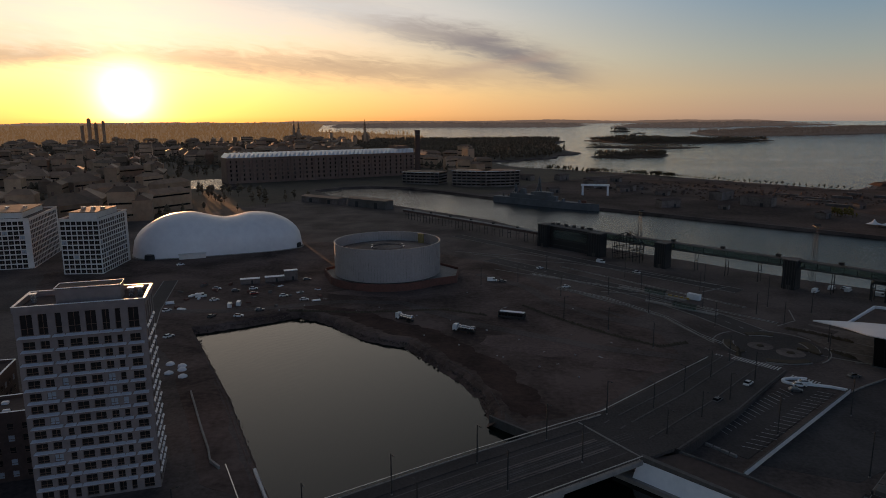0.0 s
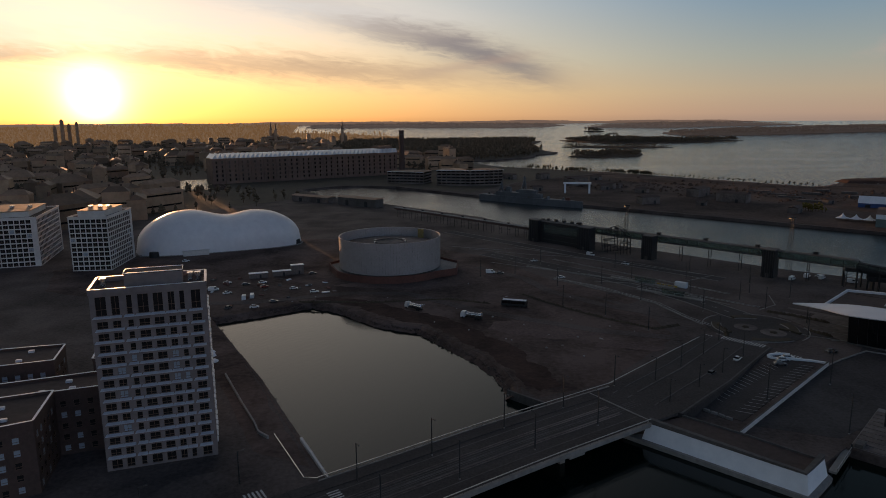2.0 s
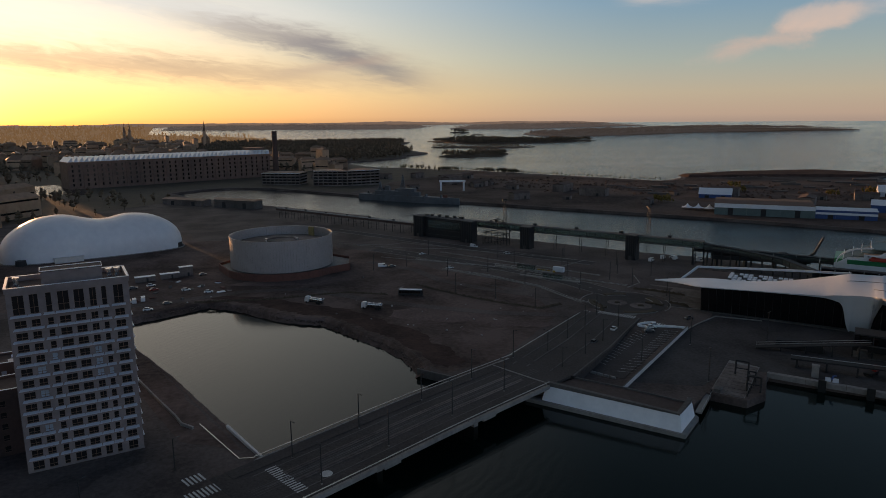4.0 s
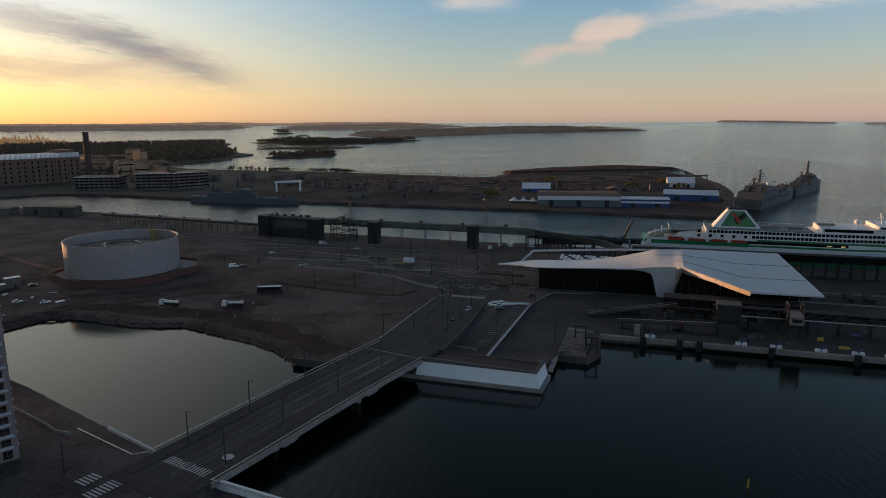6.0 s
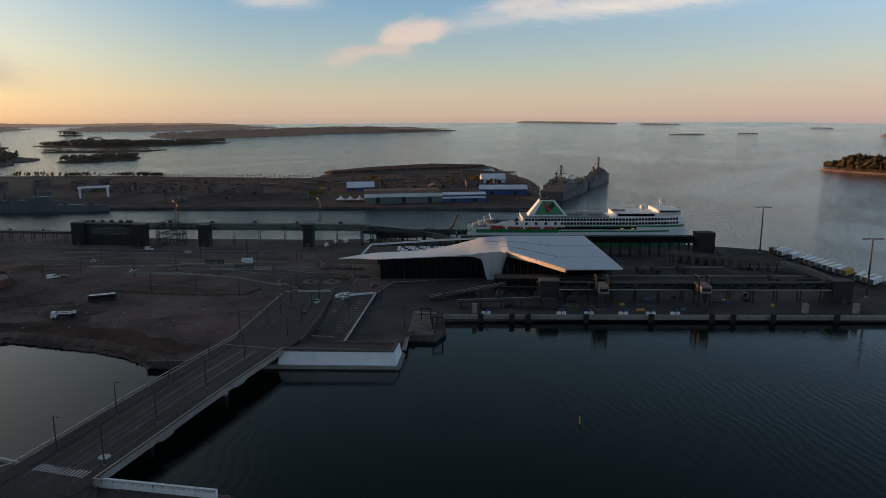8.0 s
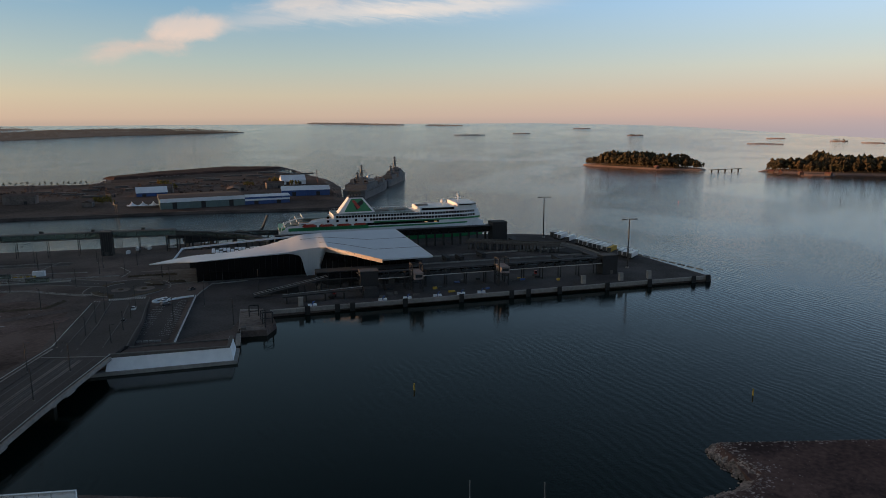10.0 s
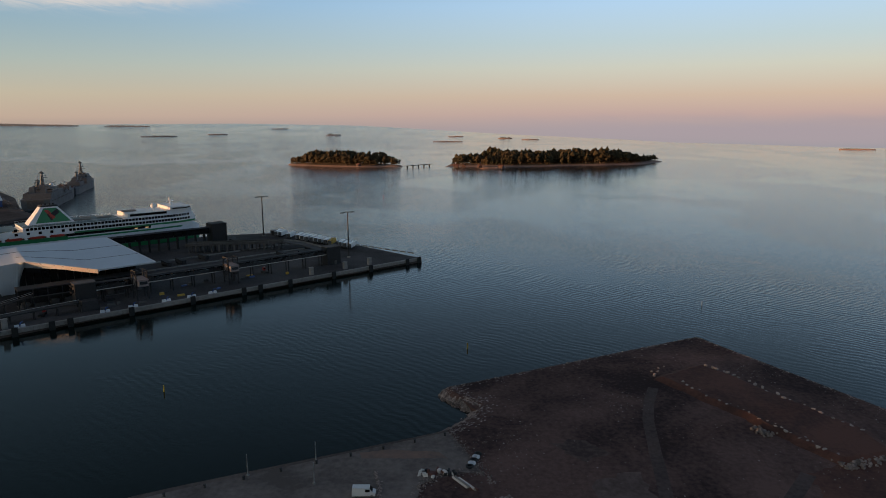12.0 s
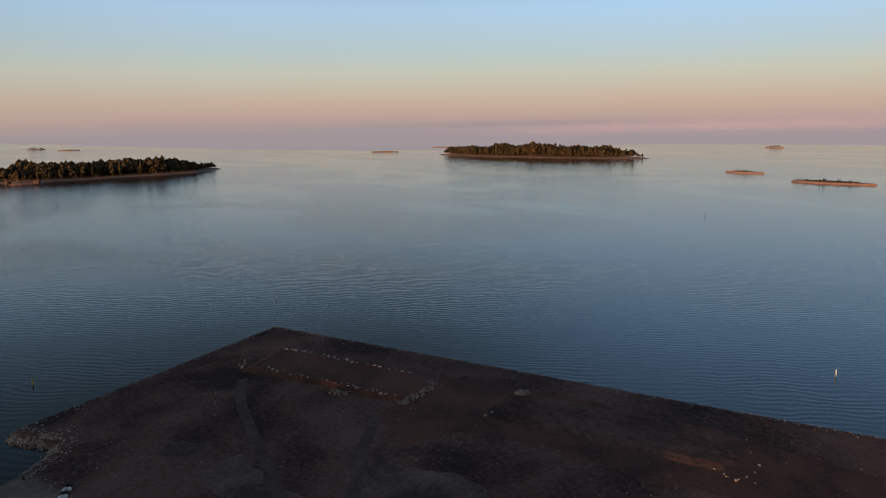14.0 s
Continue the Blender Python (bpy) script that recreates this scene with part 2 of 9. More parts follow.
def make_water():
    mt = bpy.data.materials.new("sea_water")
    mt.use_nodes = True
    N = Nodes(mt.node_tree)
    pos = N.add("ShaderNodeTexCoord").outputs["Object"]
    mp = N.add("ShaderNodeMapping")
    N.link(pos, mp.inputs[0])
    mp.inputs["Rotation"].default_value, mp.inputs["Scale"].default_value = (0, 0, radians(25)), (1.0, 0.45, 1.0)
    rip = N.noise(mp.outputs[0], 2.6, 2, 0.5)
    swell = N.noise(mp.outputs[0], 0.16, 3, 0.5, 0.3)
    slick_map = N.add("ShaderNodeMapping")
    N.link(pos, slick_map.inputs[0])
    slick_map.inputs["Rotation"].default_value, slick_map.inputs["Scale"].default_value = (0, 0, radians(-35)), (0.6, 1.15, 1)
    slick = N.ramp(N.noise(slick_map.outputs[0], 0.0028, 4, 0.5, 1.8), [(0.49, (0, 0, 0)), (0.56, (1, 1, 1))], True)
    b = N.add("ShaderNodeBsdfPrincipled")
    b.inputs["IOR"].default_value = 1.33
    b.inputs["Roughness"].default_value = 0.07
    train = N.add("ShaderNodeTexWave")
    tmap = N.add("ShaderNodeMapping")
    N.link(pos, tmap.inputs[0])
    tmap.inputs["Rotation"].default_value = (0, 0, radians(40))
    N.link(tmap.outputs[0], train.inputs["Vector"])
    train.inputs["Scale"].default_value, train.inputs["Distortion"].default_value, train.inputs["Detail"].default_value, train.inputs["Detail Scale"].default_value = 0.095, 11.0, 5.0, 0.6
    patch = N.ramp(N.noise(pos, 0.012, 3, 0.5, 0.6), [(0.36, (0.1, 0.1, 0.1)), (0.58, (1, 1, 1))], True)
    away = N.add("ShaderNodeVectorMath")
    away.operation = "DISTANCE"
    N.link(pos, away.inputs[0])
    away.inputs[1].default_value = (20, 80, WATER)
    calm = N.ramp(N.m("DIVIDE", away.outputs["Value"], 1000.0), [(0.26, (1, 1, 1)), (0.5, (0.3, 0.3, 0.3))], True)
    place = N.add("ShaderNodeSeparateXYZ")
    N.link(pos, place.inputs[0])
    sheltered = N.ramp(N.m("DIVIDE", place.outputs[1], 200.0), [(0.3, (1, 1, 1)), (0.7, (0.3, 0.3, 0.3))], True)
    h = N.m("MULTIPLY_ADD", swell, 1.5, N.m("MULTIPLY_ADD", N.m("MULTIPLY", train.outputs["Fac"], N.m("MULTIPLY", N.m("MULTIPLY", patch, sheltered), calm)), 1.25, N.m("MULTIPLY", rip, 1.25)))
    bp = N.add("ShaderNodeBump")
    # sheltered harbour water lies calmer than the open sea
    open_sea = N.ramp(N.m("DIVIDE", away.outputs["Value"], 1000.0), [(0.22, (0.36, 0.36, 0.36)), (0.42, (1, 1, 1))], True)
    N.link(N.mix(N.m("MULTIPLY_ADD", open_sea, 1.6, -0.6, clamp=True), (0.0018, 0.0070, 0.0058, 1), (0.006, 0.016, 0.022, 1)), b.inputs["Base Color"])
    N.put(b.inputs["Roughness"], N.m("MULTIPLY_ADD", N.ramp(N.m("DIVIDE", away.outputs["Value"], 2000.0), [(0.18, (0, 0, 0)), (0.36, (1, 1, 1))], True), N.m("MULTIPLY_ADD", slick, -0.03, 0.04), 0.05))
    # the wind ruffles the water north of the pier
    wind = N.m("MULTIPLY_ADD", N.m("SMOOTH_MIN", N.m("DIVIDE", N.m("MAXIMUM", place.outputs[1], 0.0), 400.0), 1.0, 0.2), 3.6, 1.0)
    bp.inputs["Strength"].default_value = 1.0
    N.put(bp.inputs["Distance"], N.m("MULTIPLY", N.m("MULTIPLY", N.m("MULTIPLY", N.m("MULTIPLY", open_sea, 0.048), N.m("MULTIPLY_ADD", N.ramp(N.m("DIVIDE", away.outputs["Value"], 2000.0), [(0.2, (0, 0, 0)), (0.45, (1, 1, 1))], True), -0.15, 1.0)), N.m("MULTIPLY_ADD", N.m("MULTIPLY_ADD", open_sea, 2.0, -1.0, clamp=True), N.m("SUBTRACT", wind, 1.0), 1.0)), N.m("MULTIPLY_ADD", N.m("MULTIPLY", slick, N.ramp(N.m("DIVIDE", away.outputs["Value"], 4000.0), [(0.35, (1, 1, 1)), (0.6, (0.25, 0.25, 0.25))], True)), -0.3, 1.0)))
    N.link(h, bp.inputs["Height"])
    N.link(bp.outputs[0], b.inputs["Normal"])
    N.link(b.outputs[0], N.add("ShaderNodeOutputMaterial").inputs[0])
    return mt


def make_glass(name, col, rough=0.06):
    mt = bpy.data.materials.new(name)
    mt.use_nodes = True
    N = Nodes(mt.node_tree)
    pos = N.add("ShaderNodeTexCoord").outputs["Object"]
    b = N.add("ShaderNodeBsdfPrincipled")
    c = N.mix(N.noise(pos, 0.4, 3), (*col, 1), tuple(v * 0.4 for v in col) + (1,))
    N.link(c, b.inputs["Base Color"])
    b.inputs["Roughness"].default_value, b.inputs["IOR"].default_value = rough, 1.5
    N.link(b.outputs[0], N.add("ShaderNodeOutputMaterial").inputs[0])
    return mt


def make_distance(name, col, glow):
    """Far land whose haze is painted in as a faint glow."""
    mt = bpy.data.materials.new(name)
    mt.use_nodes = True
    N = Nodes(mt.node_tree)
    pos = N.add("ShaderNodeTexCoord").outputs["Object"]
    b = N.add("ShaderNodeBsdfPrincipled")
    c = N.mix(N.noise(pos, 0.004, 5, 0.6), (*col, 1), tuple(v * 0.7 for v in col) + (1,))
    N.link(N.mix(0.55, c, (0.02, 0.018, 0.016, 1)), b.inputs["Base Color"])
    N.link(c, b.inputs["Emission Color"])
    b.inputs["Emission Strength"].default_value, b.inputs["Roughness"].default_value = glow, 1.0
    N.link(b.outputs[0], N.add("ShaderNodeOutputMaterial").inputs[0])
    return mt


def make_lamp(name, col, power):
    mt = bpy.data.materials.new(name)
    mt.use_nodes = True
    N = Nodes(mt.node_tree)
    em = N.add("ShaderNodeEmission")
    em.inputs[0].default_value, em.inputs[1].default_value = (*col, 1), power
    N.link(em.outputs[0], N.add("ShaderNodeOutputMaterial").inputs[0])
    return mt


water_m = make_water()
asphalt_m = surf("asphalt", (0.088, 0.077, 0.074), (0.040, 0.035, 0.034), 0.85, scale=1.5, big=0.03, spec=0.15)
old_asphalt_m = surf("worn_asphalt", (0.142, 0.112, 0.101), (0.056, 0.044, 0.041), 0.9, scale=0.8, big=0.03, bump=0.3, patch=3.0, spec=0.15)
earth_m = surf("bare_earth", (0.158, 0.113, 0.098), (0.058, 0.041, 0.036), 0.95, scale=0.5, big=0.03, bump=0.6, spec=0.08, patch=3.6)
fill_m = surf("crushed_stone_fill", (0.150, 0.092, 0.080), (0.040, 0.026, 0.025), 0.95, scale=0.7, big=0.025, bump=0.8, spec=0.08, patch=3.6)
dustyfill_m = surf("dusty_stone_fill", (0.165, 0.118, 0.105), (0.062, 0.044, 0.041), 0.95, scale=0.7, big=0.05, bump=0.8, spec=0.08, patch=3.6)
farfield_m = surf("dark_harbour_gravel", (0.130, 0.094, 0.080), (0.050, 0.037, 0.033), 0.95, scale=0.3, big=0.012, bump=0.4, spec=0.08, patch=3.6)
pier_m = surf("pier_asphalt", (0.086, 0.078, 0.076), (0.038, 0.034, 0.034), 0.85, scale=0.9, big=0.04, bump=0.3, patch=3.0, spec=0.15)
redearth_m = surf("red_gravel", (0.13, 0.06, 0.045), (0.06, 0.032, 0.027), 0.95, scale=0.8, big=0.05, bump=0.6, spec=0.2, patch=3.6)
paleearth_m = surf("pale_gravel", (0.18, 0.125, 0.11), (0.075, 0.05, 0.045), 0.95, scale=0.8, big=0.04, bump=0.5, spec=0.2)
track_m = surf("wheel_track_gravel", (0.112, 0.078, 0.071), (0.048, 0.034, 0.032), 0.9, scale=0.8, big=0.06, bump=0.4, spec=0.2)
rock_m = surf("blasted_rock", (0.26, 0.21, 0.19), (0.10, 0.08, 0.075), 0.85, scale=0.9, big=0.2, bump=0.5, vary=0.45, islands=True)
concrete_m = surf("quay_concrete", (0.30, 0.28, 0.26), (0.16, 0.15, 0.14), 0.85, scale=0.7, big=0.06, bump=0.3)
slab_m = surf("stained_quay_slab", (0.19, 0.155, 0.14), (0.085, 0.067, 0.06), 0.9, scale=0.6, big=0.05, bump=0.3, patch=3.6)
darkcon_m = surf("dark_concrete", (0.12, 0.11, 0.105), (0.06, 0.055, 0.05), 0.85, scale=0.7, big=0.06)
whitewall_m = surf("white_concrete", (0.84, 0.86, 0.88), (0.68, 0.71, 0.74), 0.6, scale=0.4, big=0.05, bump=0.1)
line_m = surf("road_marking", (0.62, 0.62, 0.60), (0.35, 0.34, 0.33), 0.7, scale=2.0, big=0.2, bump=0)
rail_m = surf("galvanised_rail", (0.55, 0.55, 0.55), (0.38, 0.38, 0.38), 0.35, 0.8, scale=2, bump=0)
steel_m = surf("dark_steel", (0.018, 0.018, 0.020), (0.010, 0.010, 0.011), 0.68, 0.0, scale=1.0, bump=0.05)
pole_m = surf("lamp_pole", (0.06, 0.06, 0.062), (0.035, 0.035, 0.036), 0.5, 0.5, scale=2.0, bump=0)
beige_m = surf("pale_render", (0.25, 0.205, 0.195), (0.17, 0.14, 0.135), 0.85, scale=0.6, big=0.08, bump=0.15)
towerledge_m = surf("painted_metal_ledge", (0.56, 0.58, 0.64), (0.42, 0.44, 0.49), 0.35, 0.0, scale=0.8, bump=0.0)
ledge_m = surf("white_metal_ledge", (0.74, 0.76, 0.80), (0.58, 0.60, 0.64), 0.35, 0.0, scale=0.8, bump=0.0)
frame_m = surf("brown_window_frame", (0.14, 0.075, 0.045), (0.09, 0.05, 0.03), 0.5, scale=2, bump=0)
pane_m = make_glass("window_glass", (0.03, 0.028, 0.028))
bluepane_m = make_glass("pale_blue_glass", (0.45, 0.52, 0.60), 0.2)
roof_m = surf("roofing_felt", (0.085, 0.055, 0.048), (0.05, 0.034, 0.03), 0.9, scale=0.7, big=0.1)
brick_m = surf("dark_brick", (0.10, 0.06, 0.05), (0.06, 0.04, 0.034), 0.9, scale=1.2, big=0.1)
white_m = surf("white_plaster", (0.66, 0.63, 0.60), (0.5, 0.47, 0.45), 0.8, scale=0.6, big=0.06, bump=0.1)
dome_m = surf("coated_white_fabric", (0.74, 0.73, 0.74), (0.62, 0.61, 0.63), 0.45, scale=0.25, big=0.04, bump=0.15)
tank_m = surf("perforated_metal_screen", (0.36, 0.335, 0.335), (0.29, 0.27, 0.27), 0.5, 0.2, scale=0.8, big=0.08, bump=0.1)
rust_m = surf("rusted_steel_wall", (0.14, 0.055, 0.04), (0.08, 0.035, 0.028), 0.8, scale=0.8, big=0.1)
roofwhite_m = surf("white_metal_roofing", (0.60, 0.645, 0.70), (0.54, 0.585, 0.64), 0.34, 0.0, scale=0.15, big=0.03, bump=0.03)
glassdark_m = make_glass("dark_facade_glass", (0.012, 0.012, 0.013), 0.05)
tree_m = surf("pine_foliage", (0.034, 0.034, 0.018), (0.068, 0.046, 0.026), 0.9, scale=0.3, big=0.02, bump=0.0, vary=0.45, spec=0.1, islands=True)
# brown of leafless trees, with distance haze put into the paler base colour
hazed_wood_m = surf("haze_paled_birch_wood", (0.150, 0.112, 0.076), (0.090, 0.070, 0.048), 0.9, scale=0.1, big=0.01, bump=0.0, vary=0.35, spec=0.1, islands=True)
trunk_m = surf("bark", (0.12, 0.08, 0.05), None, 0.9, scale=1.0)
shore_m = surf("shore_granite", (0.34, 0.22, 0.17), (0.20, 0.13, 0.11), 0.85, scale=0.3, big=0.03, bump=0.4)
forestfloor_m = surf("forest_floor", (0.085, 0.062, 0.038), (0.045, 0.034, 0.022), 0.95, scale=0.2, big=0.02)
city_m = surf("city_plaster", (0.36, 0.235, 0.15), (0.20, 0.13, 0.085), 0.85, scale=0.2, big=0.02, bump=0, vary=0.5)
cityroof_m = surf("city_roofs", (0.25, 0.15, 0.095), (0.13, 0.085, 0.058), 0.7, scale=0.2, big=0.02, bump=0, vary=0.5)
hullgreen_m = surf("green_hull_paint", (0.02, 0.20, 0.07), (0.015, 0.15, 0.055), 0.35, scale=0.3, bump=0.03)
shipwhite_m = surf("white_ship_paint", (0.76, 0.77, 0.78), (0.66, 0.67, 0.68), 0.4, scale=0.3, bump=0.02)
navy_m = surf("naval_grey_paint", (0.105, 0.115, 0.13), (0.062, 0.068, 0.078), 0.6, scale=0.2, bump=0.05)
red_m = surf("red_paint", (0.45, 0.05, 0.03), None, 0.5, bump=0)
blue_m = surf("blue_cladding", (0.03, 0.08, 0.25), (0.02, 0.055, 0.18), 0.5, scale=0.3, bump=0.05)
teal_m = surf("pale_green_cladding", (0.12, 0.17, 0.17), (0.08, 0.12, 0.12), 0.5, scale=0.3, bump=0.05)
yellow_m = surf("yellow_paint", (0.55, 0.34, 0.04), None, 0.6, bump=0)
shrub_m = surf("yellow_brown_shrub", (0.17, 0.125, 0.035), (0.09, 0.07, 0.025), 0.9, scale=0.3, big=0.05, bump=0, vary=0.3, spec=0.1, islands=True)
palebag_m = surf("pale_plastic", (0.34, 0.32, 0.31), (0.22, 0.20, 0.19), 0.6, bump=0)
# yellow that stands for sunlight on the tank's rim
rimsun_m = surf("painted_sunlight_yellow", (0.34, 0.25, 0.09), None, 0.7, bump=0)
black_m = surf("black_rubber", (0.014, 0.014, 0.014), (0.008, 0.008, 0.008), 0.8, bump=0)
carwhite_m = surf("white_car_paint", (0.70, 0.70, 0.70), (0.6, 0.6, 0.6), 0.3, bump=0)
cargrey_m = surf("grey_car_paint", (0.12, 0.12, 0.125), (0.09, 0.09, 0.09), 0.3, 0.3, bump=0)
carred_m = surf("red_car_paint", (0.30, 0.03, 0.025), None, 0.3, bump=0)
# orange base colour stands for the sunset mirrored in the blade
blade_m = surf("sunset_tinted_metal", (0.86, 0.62, 0.45), (0.80, 0.56, 0.40), 0.3, 0.85, scale=0.5, bump=0.02)
stain_m = surf("rust_stained_slab", (0.23, 0.135, 0.10), (0.12, 0.088, 0.076), 0.9, scale=0.5, big=0.15, bump=0.2)
palestone_m = surf("pale_loose_stone", (0.32, 0.262, 0.24), (0.15, 0.118, 0.108), 0.85, scale=1.0, big=0.2, bump=0.3, vary=0.5, islands=True)
chrome_m = surf("polished_steel", (0.6, 0.6, 0.62), (0.5, 0.5, 0.5), 0.25, 0.9, bump=0)

# ---- mesh helpers ----


class Mesh:
    """Collects corners and faces of one mesh."""

    def __init__(self):
        self.v, self.f = [], []

    def add(self, verts, faces, m=None):
        k = len(self.v)
        self.v += [tuple(m @ Vector(p)) for p in verts] if m else [tuple(p) for p in verts]
        self.f += [tuple(i + k for i in f) for f in faces]
        return self

    def box(self, x, y, z0, z1, sx, sy, ang=0.0, top=1.0, topy=None):
        """A block on z0; top: how far the upper face shrinks."""
        c, s = math.cos(radians(ang)), math.sin(radians(ang))
        ty = top if topy is None else topy
        vs = []
        for z, kx, ky in ((z0, 1, 1), (z1, top, ty)):
            for a, b in ((-1, -1), (1, -1), (1, 1), (-1, 1)):
                u, w = a * sx / 2 * kx, b * sy / 2 * ky
                vs.append((x + u * c - w * s, y + u * s + w * c, z))
        return self.add(vs, [(3, 2, 1, 0), (4, 5, 6, 7), (0, 1, 5, 4), (1, 2, 6, 5), (2, 3, 7, 6), (3, 0, 4, 7)])

    def prism(self, poly, z0, z1, grow=0.0):
        """An upright prism on a plan outline; grow: by how many metres the foot stands out."""
        n = len(poly)
        area = sum(poly[i][0] * poly[(i + 1) % n][1] - poly[(i + 1) % n][0] * poly[i][1] for i in range(n))
        poly = list(poly) if area > 0 else list(poly)[::-1]
        low = []
        for i in range(n):
            (ax, ay), (bx, by), (cx, cy) = poly[i - 1][:2], poly[i][:2], poly[(i + 1) % n][:2]
            n1, n2 = Vector((by - ay, ax - bx)).normalized(), Vector((cy - by, bx - cx)).normalized()
            o = (n1 + n2).normalized() * grow
            low.append((bx + o.x, by + o.y, z0))
        up = [(q[0], q[1], z1 if len(q) < 3 else q[2]) for q in poly]
        return self.add(low + up, [tuple(range(n - 1, -1, -1)), tuple(range(n, 2 * n))] + [(i, (i + 1) % n, n + (i + 1) % n, n + i) for i in range(n)])

    def cyl(self, x, y, z0, z1, r0, r1=None, n=12):
        r1 = r0 if r1 is None else r1
        vs = [(x + r * math.cos(2 * math.pi * i / n), y + r * math.sin(2 * math.pi * i / n), z) for z, r in ((z0, r0), (z1, r1)) for i in range(n)]
        return self.add(vs, [tuple(range(n - 1, -1, -1)), tuple(range(n, 2 * n))] + [(i, (i + 1) % n, n + (i + 1) % n, n + i) for i in range(n)])

    def beam(self, a, b, w, h=None):
        """A straight bar from a to b with a section w wide and h high."""
        a, b, h = Vector(a), Vector(b), h or w
        d = (b - a).normalized()
        s = d.cross(Vector((0, 0, 1)))
        s = Vector((1, 0, 0)) if s.length < 1e-4 else s.normalized()
        u = s.cross(d)
        vs = [p + s * (i * w / 2) + u * (j * h / 2) for p in (a, b) for i, j in ((-1, -1), (1, -1), (1, 1), (-1, 1))]
        return self.add(vs, [(3, 2, 1, 0), (4, 5, 6, 7), (0, 1, 5, 4), (1, 2, 6, 5), (2, 3, 7, 6), (3, 0, 4, 7)])

    def strip(self, line, width, z, thick=0.05, shift=0.0):
        """A flat band along a plan line; z: a number or one a point."""
        n = len(line)
        L, R = [], []
        for i in range(n):
            a, b = Vector(line[max(i - 1, 0)][:2]), Vector(line[min(i + 1, n - 1)][:2])
            d = (b - a).normalized()
            s = Vector((-d.y, d.x))
            p = Vector(line[i][:2]) + s * shift
            zz = z if isinstance(z, (int, float)) else z[i]
            L.append((*(p + s * width / 2), zz))
            R.append((*(p - s * width / 2), zz))
        vs = L + R + [(x, y, q - thick) for x, y, q in L + R]
        fs = []
        for i in range(n - 1):
            fs += [(n + i, n + i + 1, i + 1, i), (2 * n + i, 2 * n + i + 1, 3 * n + i + 1, 3 * n + i), (i, i + 1, 2 * n + i + 1, 2 * n + i), (n + i + 1, n + i, 3 * n + i, 3 * n + i + 1)]
        fs += [(0, 2 * n, 3 * n, n), (n - 1, 2 * n - 1, 4 * n - 1, 3 * n - 1)]
        return self.add(vs, fs)

    def lathe(self, prof, x=0.0, y=0.0, n=24):
        """A turned body; prof: radius and height from the foot up."""
        k = len(prof)
        vs = [(x + r * math.cos(2 * math.pi * i / n), y + r * math.sin(2 * math.pi * i / n), z) for r, z in prof for i in range(n)]
        return self.add(vs, [(j * n + i, j * n + (i + 1) % n, (j + 1) * n + (i + 1) % n, (j + 1) * n + i) for j in range(k - 1) for i in range(n)] + [tuple(range((k - 1) * n, k * n))])

    def hoop(self, r0, r1, z0, z1, x=0.0, y=0.0, n=72):
        """A flat ring, open in the middle."""
        prof = ((r0, z0), (r1, z0), (r1, z1), (r0, z1))
        vs = [(x + r * math.cos(2 * math.pi * i / n), y + r * math.sin(2 * math.pi * i / n), z) for r, z in prof for i in range(n)]
        return self.add(vs, [(j * n + i, j * n + (i + 1) % n, (j + 1) % 4 * n + (i + 1) % n, (j + 1) % 4 * n + i) for j in range(4) for i in range(n)])

    def weld(self):
        """Joins corners that share a place."""
        seen, to, vs = {}, [], []
        for p in self.v:
            k = (round(p[0], 3), round(p[1], 3), round(p[2], 3))
            if k not in seen:
                seen[k] = len(vs)
                vs.append(p)
            to.append(seen[k])
        self.v, self.f = vs, [tuple(to[i] for i in f) for f in self.f]
        return self

    def data(self, name, mat, smooth=False):
        me = bpy.data.meshes.new(name)
        me.from_pydata(self.v, [], self.f)
        me.materials.append(mat)
        if smooth:
            me.polygons.foreach_set("use_smooth", [True] * len(me.polygons))
        me.update()
        return me


def thing(name, label, category, group="", at=None, kind=""):
    """An Empty at a thing's base, under which its parts hang."""
    ob = tagged(new(name), label, category, group, kind)
    if at is not None:
        ob.matrix_world = at
    return ob


def part(name, mesh, mat, parent=None, label="", smooth=False, at=None):
    """One mesh object under a thing or part; mesh: a Mesh or finished mesh data."""
    ob = new(name, mesh.data(name, mat, smooth) if isinstance(mesh, Mesh) else mesh)
    if parent:
        ob.parent = parent
    if at is not None:
        ob.matrix_basis = at
    return tagged(ob, label) if label else ob


def solid(name, mesh, mat, label, category, kind="", group="", smooth=False):
    """A thing of one mesh."""
    return tagged(part(name, mesh, mat, None, "", smooth), label, category, group, kind)


def along(a, b, f):
    return (a[0] + (b[0] - a[0]) * f, a[1] + (b[1] - a[1]) * f)


def ragged(poly, amp=1.5, step=3.0, seed=0.0):
    """The outline with many small bends, as worn ground has."""
    out = []
    for a, b in zip(poly, list(poly[1:]) + [poly[0]]):
        k = max(1, int(math.dist(a, b) / step))
        for i in range(k):
            x, y = along(a, b, i / k)
            w = amp * (1.0 if 0 < i else 0.4)
            out.append((x + w * (noise.noise(Vector((x * 0.11, y * 0.11, seed))) + 0.6 * noise.noise(Vector((x * 0.4, y * 0.4, seed + 5)))), y + w * (noise.noise(Vector((x * 0.11, y * 0.11, seed + 9))) + 0.6 * noise.noise(Vector((x * 0.4, y * 0.4, seed + 14))))))
    return out


def heading(a, b):
    return math.degrees(math.atan2(b[1] - a[1], b[0] - a[0]))

# ---- the setting: water and ground ----
def eased(v, stops):
    """A value read off a table of (place, value), straight between its rows."""
    for (a, p), (b, q) in zip(stops, stops[1:]):
        if v <= b:
            return p + (q - p) * max(0.0, (v - a) / (b - a))
    return stops[-1][1]


